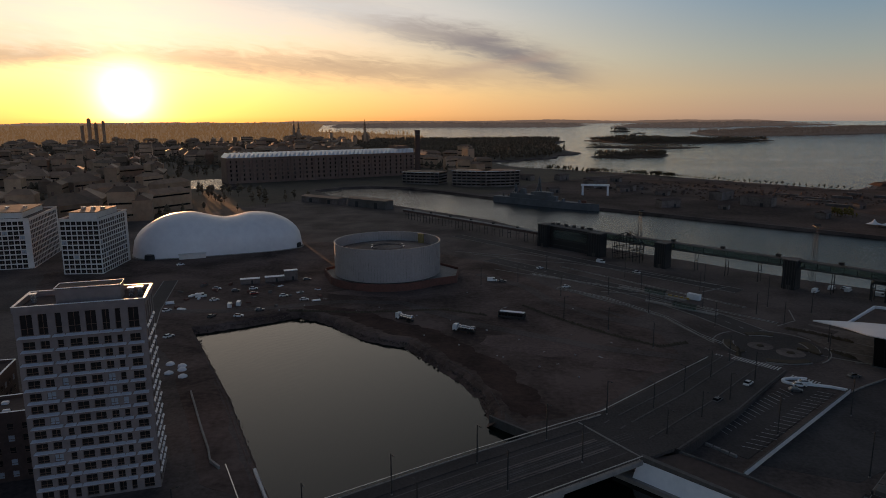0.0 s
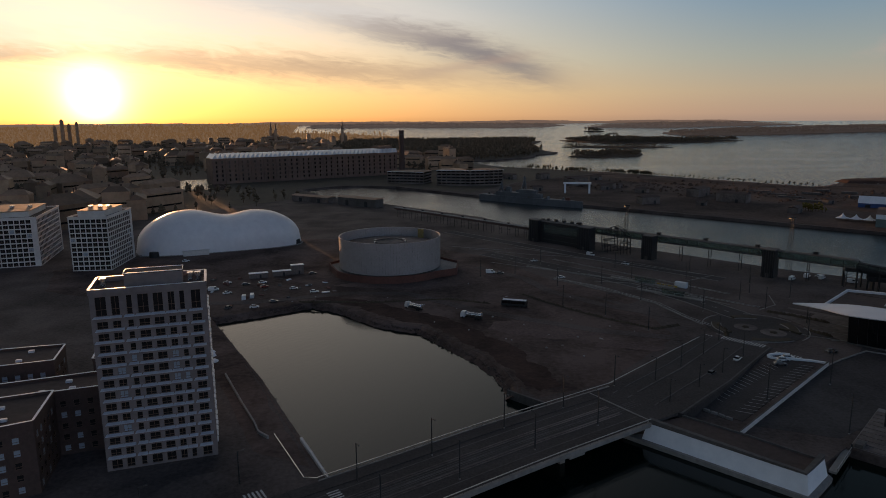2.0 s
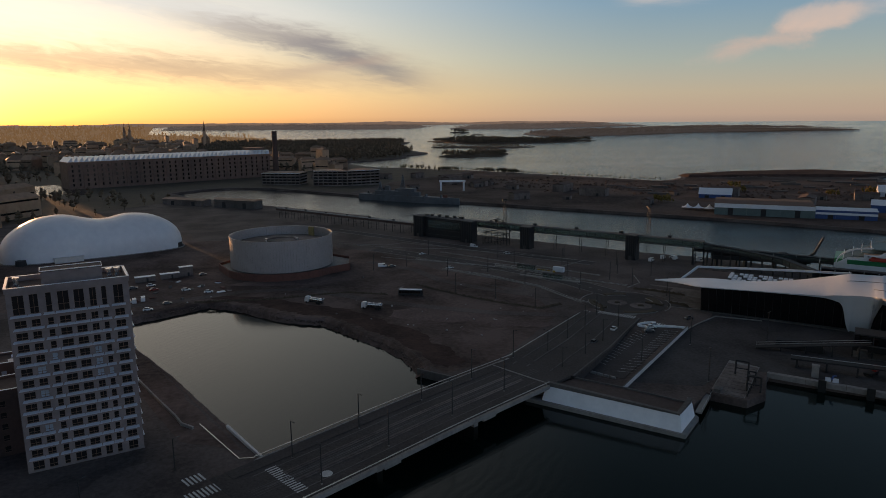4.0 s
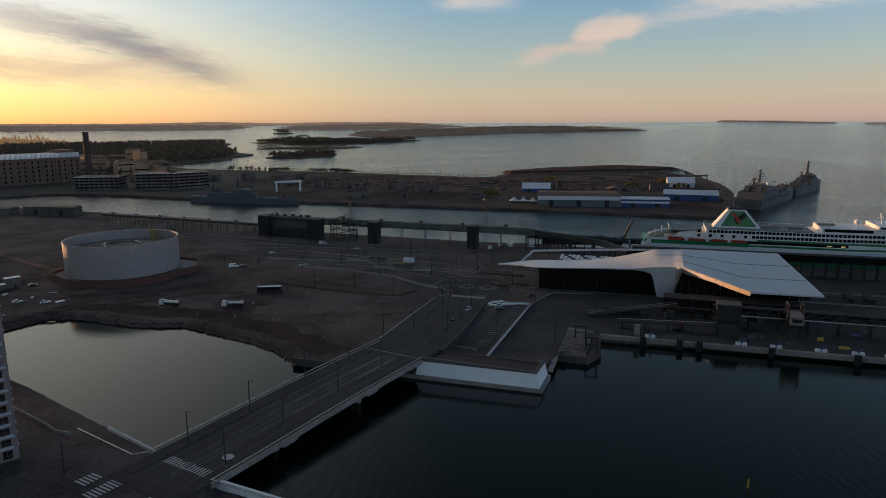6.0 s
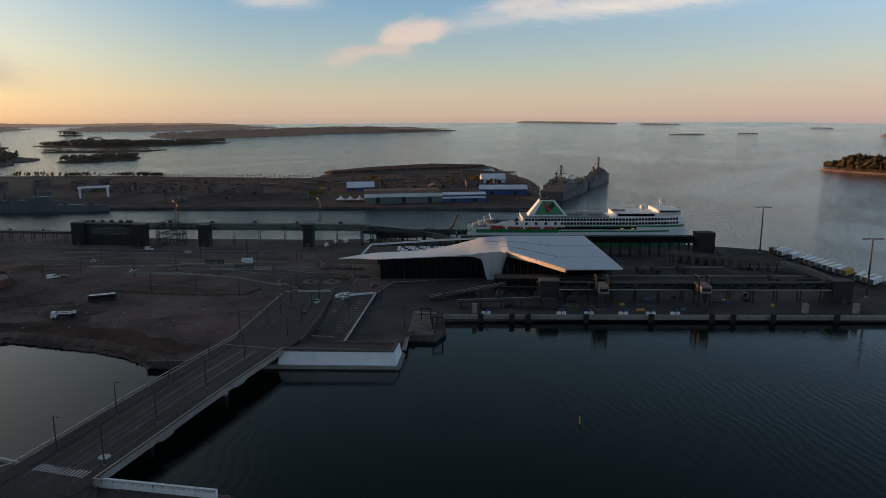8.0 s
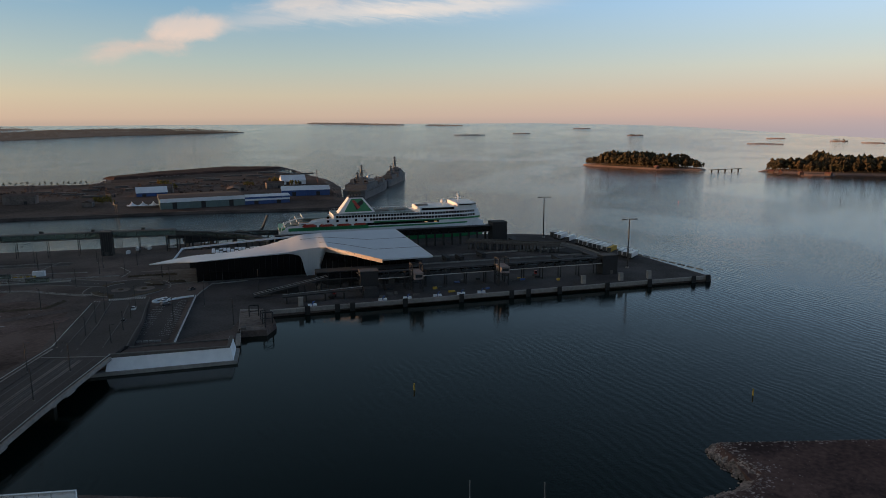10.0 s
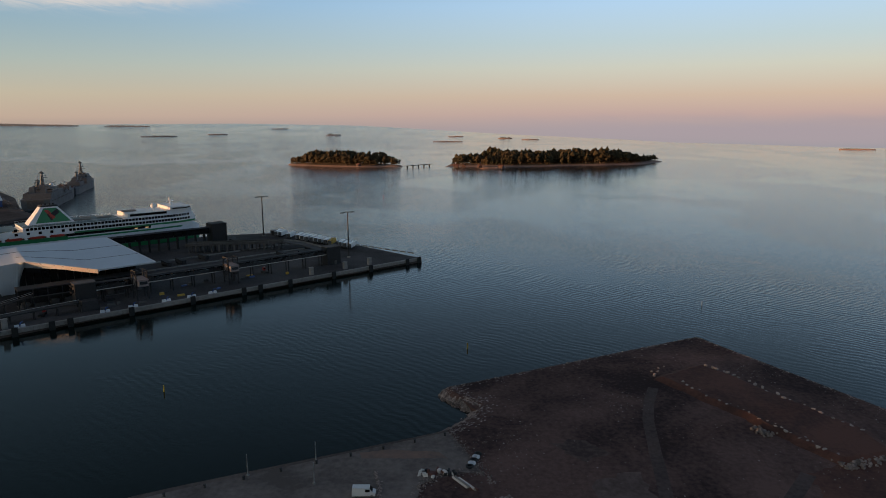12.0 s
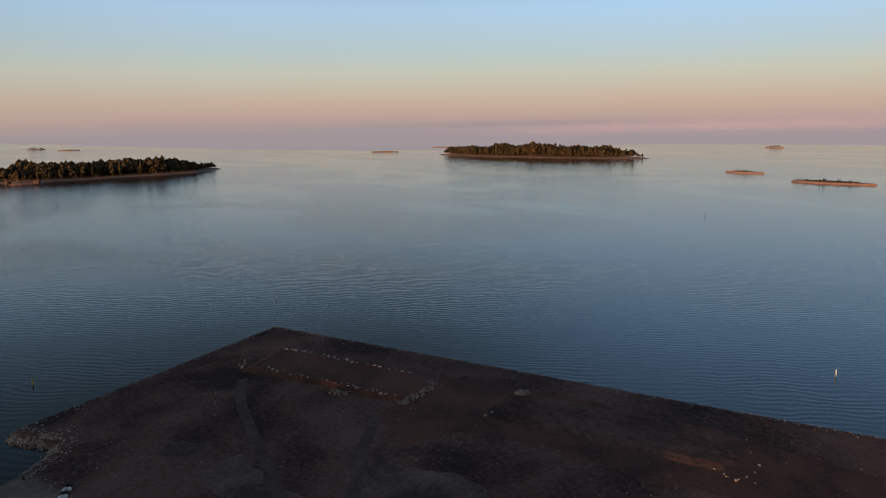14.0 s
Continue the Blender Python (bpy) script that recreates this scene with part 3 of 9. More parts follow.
def sea_rise(d, az):
    """How far the far sea lifts towards the horizon, which lies beyond the end of the sheet."""
    k = min(max((100 - abs(az)) / 22, 0), 1)
    return 62 * max(0.0, (d - 2600) / 2300) ** 1.5 * k * k * (3 - 2 * k)


def sea_z(x, y):
    return WATER + sea_rise(math.hypot(x + 60, y + 30), math.degrees(math.atan2(x + 60, y + 30)))


sea = Mesh()
SEG = 180
for j in range(13):
    for i in range(SEG):
        az = -180 + 360 * i / SEG
        rim = eased(az, [(-110, 3000), (-90, 4900), (70, 4900), (80, 4500), (88, 4000), (97, 3300), (106, 2560), (118, 2270), (125, 2270), (142, 2860), (180, 3000)])
        d = 2200 + (rim - 2200) * j / 12
        sea.v.append((-60 + d * math.sin(radians(az)), -30 + d * math.cos(radians(az)), WATER + sea_rise(d, az)))
sea.f.append(tuple(range(SEG - 1, -1, -1)))
sea.f += [(j * SEG + i, j * SEG + (i + 1) % SEG, (j + 1) * SEG + (i + 1) % SEG, (j + 1) * SEG + i) for j in range(12) for i in range(SEG)]

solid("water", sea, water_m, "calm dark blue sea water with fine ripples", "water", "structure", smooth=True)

BASIN = [(14.7, 184.1), (13.3, 190.5), (10.5, 204.1), (3.8, 220.2), (-5.4, 235.3), (-16.4, 254.5), (-25, 258), (-34, 264), (-52, 285.4), (-66, 296.8), (-83, 284.6), (-105.3, 273.8), (-67.8, 202.5), (-52.3, 169.1), (-38.2, 139.5)]
BASIN_TOP = [(p[0] + o[0], p[1] + o[1]) for p, o in zip(BASIN, [(2, -0.5), (4, 0.5), (4.6, 1.5), (4.4, 2.2), (4.2, 2.6), (3.4, 3.6), (2.4, 4.2), (2.8, 4), (3.4, 3.6), (0.4, 5), (-2.4, 4.4), (-3.2, 2.2), (-1.5, -0.8), (-1.5, -0.7), (-1.5, -0.7)])]
QUAY_W = [(-27.5, 109.0), (-7.8, 85.7), (12.8, 42.3), (25, 20.9), (57.4, -42)]
PEN = [(57.4, -42), (67, -50), (76, -52.5), (80, -47), (87.4, -40.5), (115, -88), (142.4, -135.7), (45, -187), (-52, -237.9), (-250, -342)]
shore = [(290.5, -14.2), (237.9, 43.7), (173, 109.8), (127.5, 152.0), (115.7, 138), (106.5, 134.7), (98.6, 143.4), (87.0, 134.6), (79.0, 128.2), (49.6, 155.2), (28, 172)]
shore += BASIN_TOP + QUAY_W + PEN[1:]
shore += [(-700, -420), (-1600, -200), (-2000, 1200), (-1900, 1900), (-1200, 2450), (-300, 2760), (430, 2740), (470, 2600), (392, 2340), (335, 1950), (338, 1800), (352, 1725), (321, 1655), (275, 1615), (258, 1526), (203, 1481), (159, 1434), (98, 1400), (84, 1352), (105, 1320), (134, 1221), (296, 1066), (410, 905), (480, 808), (516, 812), (566, 880), (667, 898), (812, 888), (862, 788), (790, 752), (752, 663), (700, 570), (660, 525), (605, 470), (500, 389), (462, 345), (434, 357), (356, 454), (160, 651.5), (64, 740), (-42, 868), (-95, 885), (-130, 875), (-160, 838), (-128, 772), (-49, 684), (44, 575), (98.5, 463), (197, 352), (232, 322), (262, 276), (366, 148), (379, 113.5), (375.4, 96.3), (328, 28.5)]
solid("ground", Mesh().prism(shore, -6.0, 0.0, 0.6), old_asphalt_m, "worn dark harbour ground of asphalt and earth", "ground", "structure")


def sheet(name, poly, z, mat, label, category, foot=-0.6, grow=0.0):
    return solid(name, Mesh().prism(poly, foot, z, grow), mat, label, category, "structure")


sheet("pier_apron", [(100, 148), (120, 160), (128.5, 152.8), (290, -12.6), (327, 29.5), (374, 97), (377.5, 113.5), (364, 147), (262, 273), (236, 310), (180, 250), (150, 215), (129, 201.5), (80, 157)], 0.035, pier_m, "dark worn asphalt of the terminal pier", "ground", foot=-0.2)
# bare earth round the basin and the tank
sheet("earth_field", ragged([(22, 180)] + [(x + 0.2, y + 0.2) for x, y in BASIN_TOP[1:12]] + [(-71.5, 202), (-56, 167.5), (-43, 140.5), (-60, 150), (-100, 235), (-150, 300), (-210, 330), (-230, 380), (-120, 480), (-40, 470), (30, 400), (60, 330), (88, 262), (88, 236), (46, 190)], 1.2), 0.03, earth_m, "brown bare earth and gravel round the basin", "ground")
sheet("peninsula_fill", PEN + [(-300, -330), (-320, -40), (-150, -10), (-20, 30), (8, 10), (36, -50)], 0.05, fill_m, "dark crushed stone fill of the reclaimed land", "ground")
sheet("west_quay_slab", [(-30, 104), (-9, 82.5), (11.8, 40), (24, 19), (56.4, -42.3), (47.5, -46.5), (38.8, -50.4), (34.8, -51.5), (35.2, -42.7), (28.6, -37), (14, -37), (-20, 50), (-50, 100)], 0.09, slab_m, "brown stained concrete quay slab", "quay")
sheet("far_harbour_field", ragged([(434, 360), (357, 457), (161, 655), (70, 742), (120, 900), (280, 1040), (400, 893), (482, 800), (520, 806), (570, 872), (667, 890), (806, 880), (850, 788), (780, 755), (742, 665), (692, 575), (595, 474), (495, 397), (465, 356)], 1.2), 0.04, farfield_m, "brown open harbour field beyond the channel", "ground")
sheet("city_ground", [(-1890, 1890), (-1190, 2440), (-290, 2750), (420, 2730), (460, 2600), (382, 2340), (325, 1950), (328, 1800), (310, 1660), (265, 1620), (248, 1536), (200, 1491), (152, 1444), (90, 1405), (76, 1352), (97, 1320), (126, 1215), (280, 1060), (120, 905), (50, 780), (-42, 872), (-95, 890), (-134, 879), (-168, 838), (-130, 762), (-300, 560), (-700, 350), (-1990, 1200)], 0.02, forestfloor_m, "dark ground of the distant city", "ground")
water2 = Mesh().prism([(-345, 868), (-262, 847), (-255, 870), (-330, 1010), (-372, 985), (-350, 930)], -0.5, 0.12)
solid("channel_water", water2, water_m, "narrow calm channel between the city blocks", "water", "structure")

# dark colour for the basin slope's painted shade, and for plain dark soil
soilshade_m = surf("dark_soil_and_bank_shade", (0.085, 0.052, 0.043), (0.040, 0.026, 0.022), 0.95, scale=0.6, big=0.06, bump=0.7, spec=0.08, patch=3.0)
brownrock_m = surf("brown_shore_rock", (0.12, 0.082, 0.066), (0.06, 0.042, 0.035), 0.9, scale=0.9, big=0.2, bump=0.5, vary=0.4, islands=True)
# rubble bank of the basin: loose stones along the water
rng = random.Random(5)


def stones(name, line, count, spread, rmin, rmax, z, label, mat=None, lift=0.0, slope=0.55):
    """Rough stones strewn along a plan line, lower towards the water."""
    st = Mesh()
    seg = [(a, b, math.dist(a, b)) for a, b in zip(line, line[1:])]
    tot = sum(q[2] for q in seg)
    for _ in range(count):
        d = rng.random() * tot
        for a, b, ln in seg:
            if d < ln:
                break
            d -= ln
        u = Vector((b[0] - a[0], b[1] - a[1])).normalized()
        off = rng.gauss(0, spread)
        x, y = a[0] + u.x * d - u.y * off, a[1] + u.y * d + u.x * off
        r = rmin + (rmax - rmin) * rng.random() ** 2.5
        vs = []
        for zz, rr, k in ((-0.6, 0.8, 5), (0.1, 1.0, 5), (0.75, 0.5, 5)):
            for i in range(k):
                a2 = 2 * math.pi * (i + rng.random() * 0.5) / k
                q = rr * rng.uniform(0.75, 1.2)
                vs.append((x + r * q * math.cos(a2), y + r * q * math.sin(a2), z + lift - max(0.0, off) * slope + r * zz * rng.uniform(0.8, 1.2)))
        st.add(vs, [(0, 1, 6, 5), (1, 2, 7, 6), (2, 3, 8, 7), (3, 4, 9, 8), (4, 0, 5, 9), (5, 6, 11, 10), (6, 7, 12, 11), (7, 8, 13, 12), (8, 9, 14, 13), (9, 5, 10, 14), (10, 11, 12, 13, 14)])
    return solid(name, st, mat or rock_m, label, "rocks", "stuff")


def bank(name, line, wide, mat, label, seed, top=0.06, low=-2.9):
    """A rough slope from the land's edge down into the water on the line's left."""
    r = random.Random(seed)
    pts = []
    for a, b in zip(line, line[1:]):
        k = max(1, int(math.dist(a, b) / 2.5))
        pts += [along(a, b, i / k) for i in range(k)]
    pts.append(line[-1])
    n = len(pts)
    vs = []
    for i, p in enumerate(pts):
        a, b = pts[max(i - 2, 0)], pts[min(i + 2, n - 1)]
        d = Vector((b[0] - a[0], b[1] - a[1])).normalized()
        o = Vector((-d.y, d.x))
        for f, z in ((-1.5, top - 0.12), (-0.8, top), (0.2, top - 0.3), (0.5, (top + low) / 2), (1.0, low)):
            k = f * (1.0 if f < 0 else wide * r.uniform(0.8, 1.2))
            vs.append((p[0] + o.x * k, p[1] + o.y * k, z + (r.uniform(-0.25, 0.25) if 0 < f < 1 else 0)))
    fs = [(5 * i + j, 5 * i + 5 + j, 5 * i + 6 + j, 5 * i + 1 + j) for i in range(n - 1) for j in range(4)]
    solid(name, Mesh().add(vs, [f[::-1] for f in fs]), mat, label, "bank", "structure")


bank("basin_bank", BASIN_TOP[:12], 4.9, earth_m, "brown sloping earth bank of the basin", 1)
bank("basin_bank", [(-108.5, 276), (-69.3, 201.7), (-53.8, 168.4), (-41.5, 142.3)], 1.6, earth_m, "steep brown earth bank of the basin", 2)
bank("peninsula_bank", PEN[:5], 3.5, fill_m, "sloping stone fill at the notch", 3)
sheet("notch_fill", [(70, -51), (79, -45.8), (86.3, -40.6), (88, -43), (81, -52)], -0.7, fill_m, "stone fill under the notch's rocks", "bank", foot=-4)
bank("peninsula_bank", PEN[4:9], 2.2, fill_m, "sloping stone fill at the peninsula's edge", 4)
SHOREMID = [along(p, q, 0.55) for p, q in zip(BASIN, BASIN_TOP)]
stones("shore_rubble", SHOREMID[:12], 1100, 1.0, 0.15, 0.5, -1.1, "brown rubble stones along the basin's shore", brownrock_m, slope=0.35)
stones("shore_rubble", [(-106.5, 274.5), (-68.8, 202), (-51, 164)], 160, 0.5, 0.15, 0.35, -1.2, "few brown stones along the basin's straight bank", brownrock_m)
# dark sheet paints the shade of the slope that faces away from the sky
sheet("damp_soil", ragged([(24, 184), (20, 192), (16.5, 206.5), (9.8, 223.5), (0.2, 239.2), (-11, 259.5), (-21.5, 264), (-29.5, 270.5), (-47, 291.5), (-65, 303.5), (-66, 311), (-40, 301), (-20, 281), (-4, 270), (10, 250), (21, 230), (28, 209), (32, 190)], 3.0, 2.0, 8.0), 0.036, soilshade_m, "dark sheet painted as the shaded slope along the basin's shore", "ground", foot=-0.4)
stones("breakwater_rubble", PEN[:5], 3600, 1.9, 0.18, 0.62, -0.35, "pale blasted rocks heaped at the peninsula's notch", palestone_m)
stones("breakwater_rubble", [(76, -49.5), (81, -45), (88, -39.6)], 900, 1.4, 0.2, 0.65, -0.9, "pale blasted rocks at the notch's corner")
stones("breakwater_rubble", PEN[4:9], 5000, 0.9, 0.15, 0.55, -0.25, "pale blasted rocks along the peninsula's edge", palestone_m)
stones("far_rubble", [(134, 1221), (296, 1066), (490, 795), (531, 838), (858, 783), (684, 556), (500, 389)], 1500, 2.5, 0.6, 2.0, -0.6, "dark stones along the far spit's shore")

# ---- bridge ----
B0, BU, BN = Vector((-33.5, 119.8)), Vector((0.8586, 0.5126)), Vector((-0.5126, 0.8586))
BLEN = 88.0


def deck_z(s):
    rise = min(max((s + 10) / 70, 0), 1)
    return 2.1 + 1.25 * rise * rise * (3 - 2 * rise)


def bp(s, n, z=0.0):
    """A place on the bridge: s along it, n to its basin side, z over the deck."""
    p = B0 + BU * s + BN * n
    return (p.x, p.y, deck_z(s) + z)


def band(mesh, s0, s1, n0, n1, z, thick, step=8.0):
    k = max(1, int(abs(s1 - s0) / step))
    ss = [s0 + (s1 - s0) * i / k for i in range(k + 1)]
    vs = [bp(s, n, zz) for s in ss for n, zz in ((n0, z), (n1, z), (n1, z - thick), (n0, z - thick))]
    fs = [(4 * i + a, 4 * i + b, 4 * i + 4 + b, 4 * i + 4 + a) for i in range(k) for a, b in ((1, 0), (2, 1), (3, 2), (0, 3))]
    fs += [(0, 1, 2, 3), (4 * k + 3, 4 * k + 2, 4 * k + 1, 4 * k)]
    mesh.add(vs, fs)


bridge = thing("road_bridge", "long low concrete road bridge with tram track and pale parapets", "bridge")
mm = Mesh()
band(mm, -12, BLEN + 14, -13.3, 11.0, 0, 0.9)
part("deck", mm, asphalt_m, bridge)
mm = Mesh()
band(mm, -2, BLEN, -14.1, -13.3, 0.4, 1.25)
part("edge_beam", mm, concrete_m, bridge, "grey concrete edge beam")
mm = Mesh()
band(mm, 0, BLEN + 10, 11.0, 11.6, 0.2, 1.3)
part("edge_beam", mm, concrete_m, bridge)
for n0, n1, lab in ((6.8, 11.0, "asphalt footway"), (-13.3, -9.6, "asphalt footway and cycle way")):
    mm = Mesh()
    band(mm, -8, BLEN + 4, n0, n1, 0.16, 0.15)
    part("footway", mm, asphalt_m, bridge, lab)
for n in (-8.6, -1.9, 4.8):
    mm = Mesh()
    band(mm, -4, BLEN, n - 0.16, n + 0.16, 0.03, 0.04)
    part("paving_strip", mm, darkcon_m, bridge, "grey strip along the lanes")
for n in (-3.6, -2.6, -0.7, -1.5):
    mm = Mesh()
    band(mm, -8, BLEN + 8, n - 0.08, n + 0.08, 0.03, 0.05)
    part("tram_rail", mm, darkcon_m, bridge, "worn steel tram rail")
for n in (-4.9, -4.1, 0.2, 1.0):
    mm = Mesh()
    band(mm, 2, BLEN - 2, n - 0.2, n + 0.2, 0.14, 0.14)
    part("kerb", mm, slab_m, bridge, "brown paved kerb of the tram lane")
mm = Mesh()
band(mm, BLEN + 0.8, BLEN + 1.3, -13.2, 10.6, 0.19, 0.2)
part("expansion_joint", mm, concrete_m, bridge, "pale joint across the deck")
for s0 in (24.0, 60.0):
    mm = Mesh()
    for sgn in (-1, 1):
        band(mm, s0 - 2.6, s0 + 2.6, -1.2 + sgn * 12.2 - 0.5, -1.2 + sgn * 12.2 + 0.5, -0.85, 0.8)
    band(mm, s0 - 1.5, s0 + 1.5, -12.6, 10.2, -0.8, 1.0)
    band(mm, s0 - 0.9, s0 + 0.9, -8.5, 6.5, -1.7, 5.5)
    part("pier", mm, concrete_m, bridge, "grey concrete pier head")


def railing(parent, pts, height, posts_every=2.4, mat=None, bar=0.14):
    """A rail of posts, thin wires and a bright top bar along places."""
    tp, pt = Mesh(), Mesh()
    for a, b in zip(pts, pts[1:]):
        a, b = Vector(a), Vector(b)
        h = Vector((0, 0, height))
        k = max(1, int((b - a).length / posts_every))
        for i in range(k + 1):
            q = a.lerp(b, i / k)
            pt.beam(q, q + h, 0.07)
        for f in (0.3, 0.6):
            pt.beam(a + h * f, b + h * f, 0.03)
    rr = [Vector(p) + Vector((0, 0, height)) for p in pts]
    vs = []
    for i, p in enumerate(rr):
        d = (rr[min(i + 1, len(rr) - 1)] - rr[max(i - 1, 0)]).normalized()
        o = Vector((-d.y, d.x, 0)).normalized() * bar * 0.8
        vs += [p - o, p + o, p + o - Vector((0, 0, bar)), p - o - Vector((0, 0, bar))]
    n = len(rr)
    tp.add(vs, [(4 * i + a, 4 * i + 4 + a, 4 * i + 4 + b, 4 * i + b) for i in range(n - 1) for a, b in ((0, 1), (1, 2), (2, 3), (3, 0))] + [(0, 1, 2, 3), (4 * n - 1, 4 * n - 2, 4 * n - 3, 4 * n - 4)])
    part("handrail", tp, mat or rail_m, parent, "bright metal handrail")
    part("guard_panel", pt, pole_m, parent)


railing(bridge, [bp(s, -13.7, 0.4) for s in range(-2, 87, 8)] + [bp(BLEN, -13.7, 0.4)], 1.0)
railing(bridge, [bp(s, 11.3, 0.2) for s in range(0, 97, 8)] + [bp(100, 11.3, 0.2)], 1.0)

# ---- abutment, parapets and yard beside the terminal ----
ab = thing("abutment_wall", "tall smooth white concrete retaining wall over the water", "wall")
part("wall", Mesh().prism([(48.6, 153.6, 4.4), (76.3, 124.4, 3.5), (77.2, 125.1, 3.5), (49.4, 154.4, 4.4)], -1.4, 4.0, 1.7), whitewall_m, ab)
part("end_wall", Mesh().prism([(76.5, 124.2, 3.6), (84.9, 131.6, 4.2), (84.2, 132.5, 4.2), (75.9, 125.1, 3.6)], -1.4, 3.5, 1.5), whitewall_m, ab)
part("footing", Mesh().prism([(42.6, 156.6), (76.6, 121.2), (87.0, 130.4), (87.0, 134.0), (79, 128), (50, 156.5)], -5, -1.3), concrete_m, ab, "grey concrete footing at the waterline")
part("coping", Mesh().prism([(48.4, 153.4, 4.62), (76.3, 124.0, 3.8), (85.2, 131.5, 4.4), (84.5, 132.6, 4.4), (76.4, 125.6, 3.8), (49.2, 154.6, 4.62)], 3.3, 3.7), darkcon_m, ab, "pale metal coping")
sheet("abutment_terrace", [(50, 154.9), (76.6, 126.2), (84.0, 132.6), (71.6, 147.2), (60.5, 158.6)], 2.5, roof_m, "reddish dark paved terrace behind the white wall", "terrace", foot=-0.2)
part("rear_wall", Mesh().strip([(60.3, 158.8), (71.6, 147.4), (84.2, 132.6)], 0.45, 3.0, 3.2), darkcon_m, ab)
yard = thing("yard_parapet", "low white parapet round the lowered yard", "wall")
part("wall", Mesh().strip([(73.5, 151.0), (129.7, 201.7)], 0.3, 1.6, 2.4), white_m, yard)
part("coping", Mesh().strip([(73.5, 151.0), (129.7, 201.7)], 0.42, 1.72, 0.12), darkcon_m, yard)
part("wall", Mesh().strip([(129.7, 201.7), (138, 207), (152.3, 214.9), (166.8, 203.8)], 0.4, 0.5, 0.8), concrete_m, yard)
jet = thing("corner_jetty", "low planked concrete jetty with posts beside the quay", "jetty")
JU = Vector((125.0 - 99.8, 167.8 - 143.6)).normalized()
JW = Vector((JU.y, -JU.x))
jp = lambda s, n: (99.8 + JU.x * s + JW.x * n, 143.6 + JU.y * s + JW.y * n)
part("slab", Mesh().prism([jp(0, 0), jp(0, 10.2), jp(31, 10.2), jp(33, 0)], -0.9, 0.1), concrete_m, jet)
for i in range(10):
    part("plank", Mesh().prism([jp(0.15 + i * 3, 0.2), jp(0.15 + i * 3, 10.0), jp(2.7 + i * 3, 10.0), jp(2.7 + i * 3, 0.2)], 0.0, 0.24), slab_m, jet)
part("lower_slab", Mesh().prism([jp(6, 10.3), jp(6, 13.8), jp(30, 13.8), jp(30, 10.3)], -1.8, -0.8), darkcon_m, jet)
part("walkway", Mesh().strip([(88.0, 132.2), (98.6, 142.8)], 1.8, -0.5, 0.6), concrete_m, jet)
part("walkway_rail", Mesh().beam((88.6, 131.4, 0.6), (99.2, 142.0, 0.6), 0.1), rail_m, jet)
for i in range(6):
    b = along((88.6, 131.4), (99.2, 142.0), i / 5)
    part("rail_post", Mesh().beam((*b, -0.6), (*b, 0.6), 0.08), pole_m, jet)
for s0, n0 in ((12, 9), (12, 11), (15.5, 9), (15.5, 11)):
    part("post", Mesh().box(*jp(s0, n0), 0.1, 3.6, 0.35, 0.35, 44), steel_m, jet)
for s0 in (12, 15.5):
    part("beam", Mesh().beam((*jp(s0, 8.9), 3.5), (*jp(s0, 11.1), 3.5), 0.35), steel_m, jet)
for i in range(5):
    for n0 in (1.5, 9.0):
        part("pile", Mesh().cyl(*jp(1.5 + i * 6.5, n0), -5, -0.8, 0.45, 0.45, 10), darkcon_m, jet)
    part("fender_pile", Mesh().cyl(*jp(-0.4 + i * 2.5, 10.6 if i else 0.5), -4, 1.0, 0.3, 0.28, 10), steel_m, jet)
part("steps", Mesh().box(*jp(1.5, 2), 0.1, 1.2, 3, 2, 44).box(*jp(3.5, 2), 0.1, 0.7, 1.6, 2, 44), darkcon_m, jet)

# ---- buildings ----


def facade(mesh, o, u, w, width, z0, z1, holes_u, holes_z, deep=0.4, skip=()):
    """A wall with a regular grid of openings. o: plan start, u: plan direction along, w: plan direction outward."""
    us = sorted({0.0, width, *[v for h in holes_u for v in h]})
    zs = sorted({z0, z1, *[v for h in holes_z for v in h]})
    hu, hz = {tuple(h) for h in holes_u}, {tuple(h) for h in holes_z}
    P = lambda a, z, d=0.0: (o[0] + u[0] * a - w[0] * d, o[1] + u[1] * a - w[1] * d, z)
    for a, b in zip(us, us[1:]):
        for c, d in zip(zs, zs[1:]):
            if (a, b) in hu and (c, d) in hz:
                vs = [P(a, c), P(b, c), P(b, d), P(a, d), P(a, c, deep), P(b, c, deep), P(b, d, deep), P(a, d, deep)]
                mesh.add(vs, [(0, 1, 5, 4), (1, 2, 6, 5), (2, 3, 7, 6), (3, 0, 4, 7)])
            else:
                mesh.add([P(a, c), P(b, c), P(b, d), P(a, d)], [(0, 1, 2, 3)])


def window_data(name, w, h, mull=1, mat=None):
    """Frame and pane of one window in its own plane, foot at the middle, looking along -y."""
    f = Mesh()
    t = 0.09
    cut = [-w / 2] + [-w / 2 + w * (i + 1) / (mull + 1) for i in range(mull)] + [w / 2]
    cols = [(round(p + t / 2 + w / 2, 4), round(q - t / 2 + w / 2, 4)) for p, q in zip(cut, cut[1:])]
    facade(f, (-w / 2, -0.06), (1, 0), (0, -1), w, 0, h, cols, [(t, h * 0.32), (h * 0.32 + t, h - t)], 0.08)
    f.weld()
    p = Mesh().box(0, 0.03, 0.02, h - 0.02, w - 0.04, 0.03)
    return f.data("window", mat or frame_m), p.data("pane", pane_m), p.data("pane", bluepane_m)


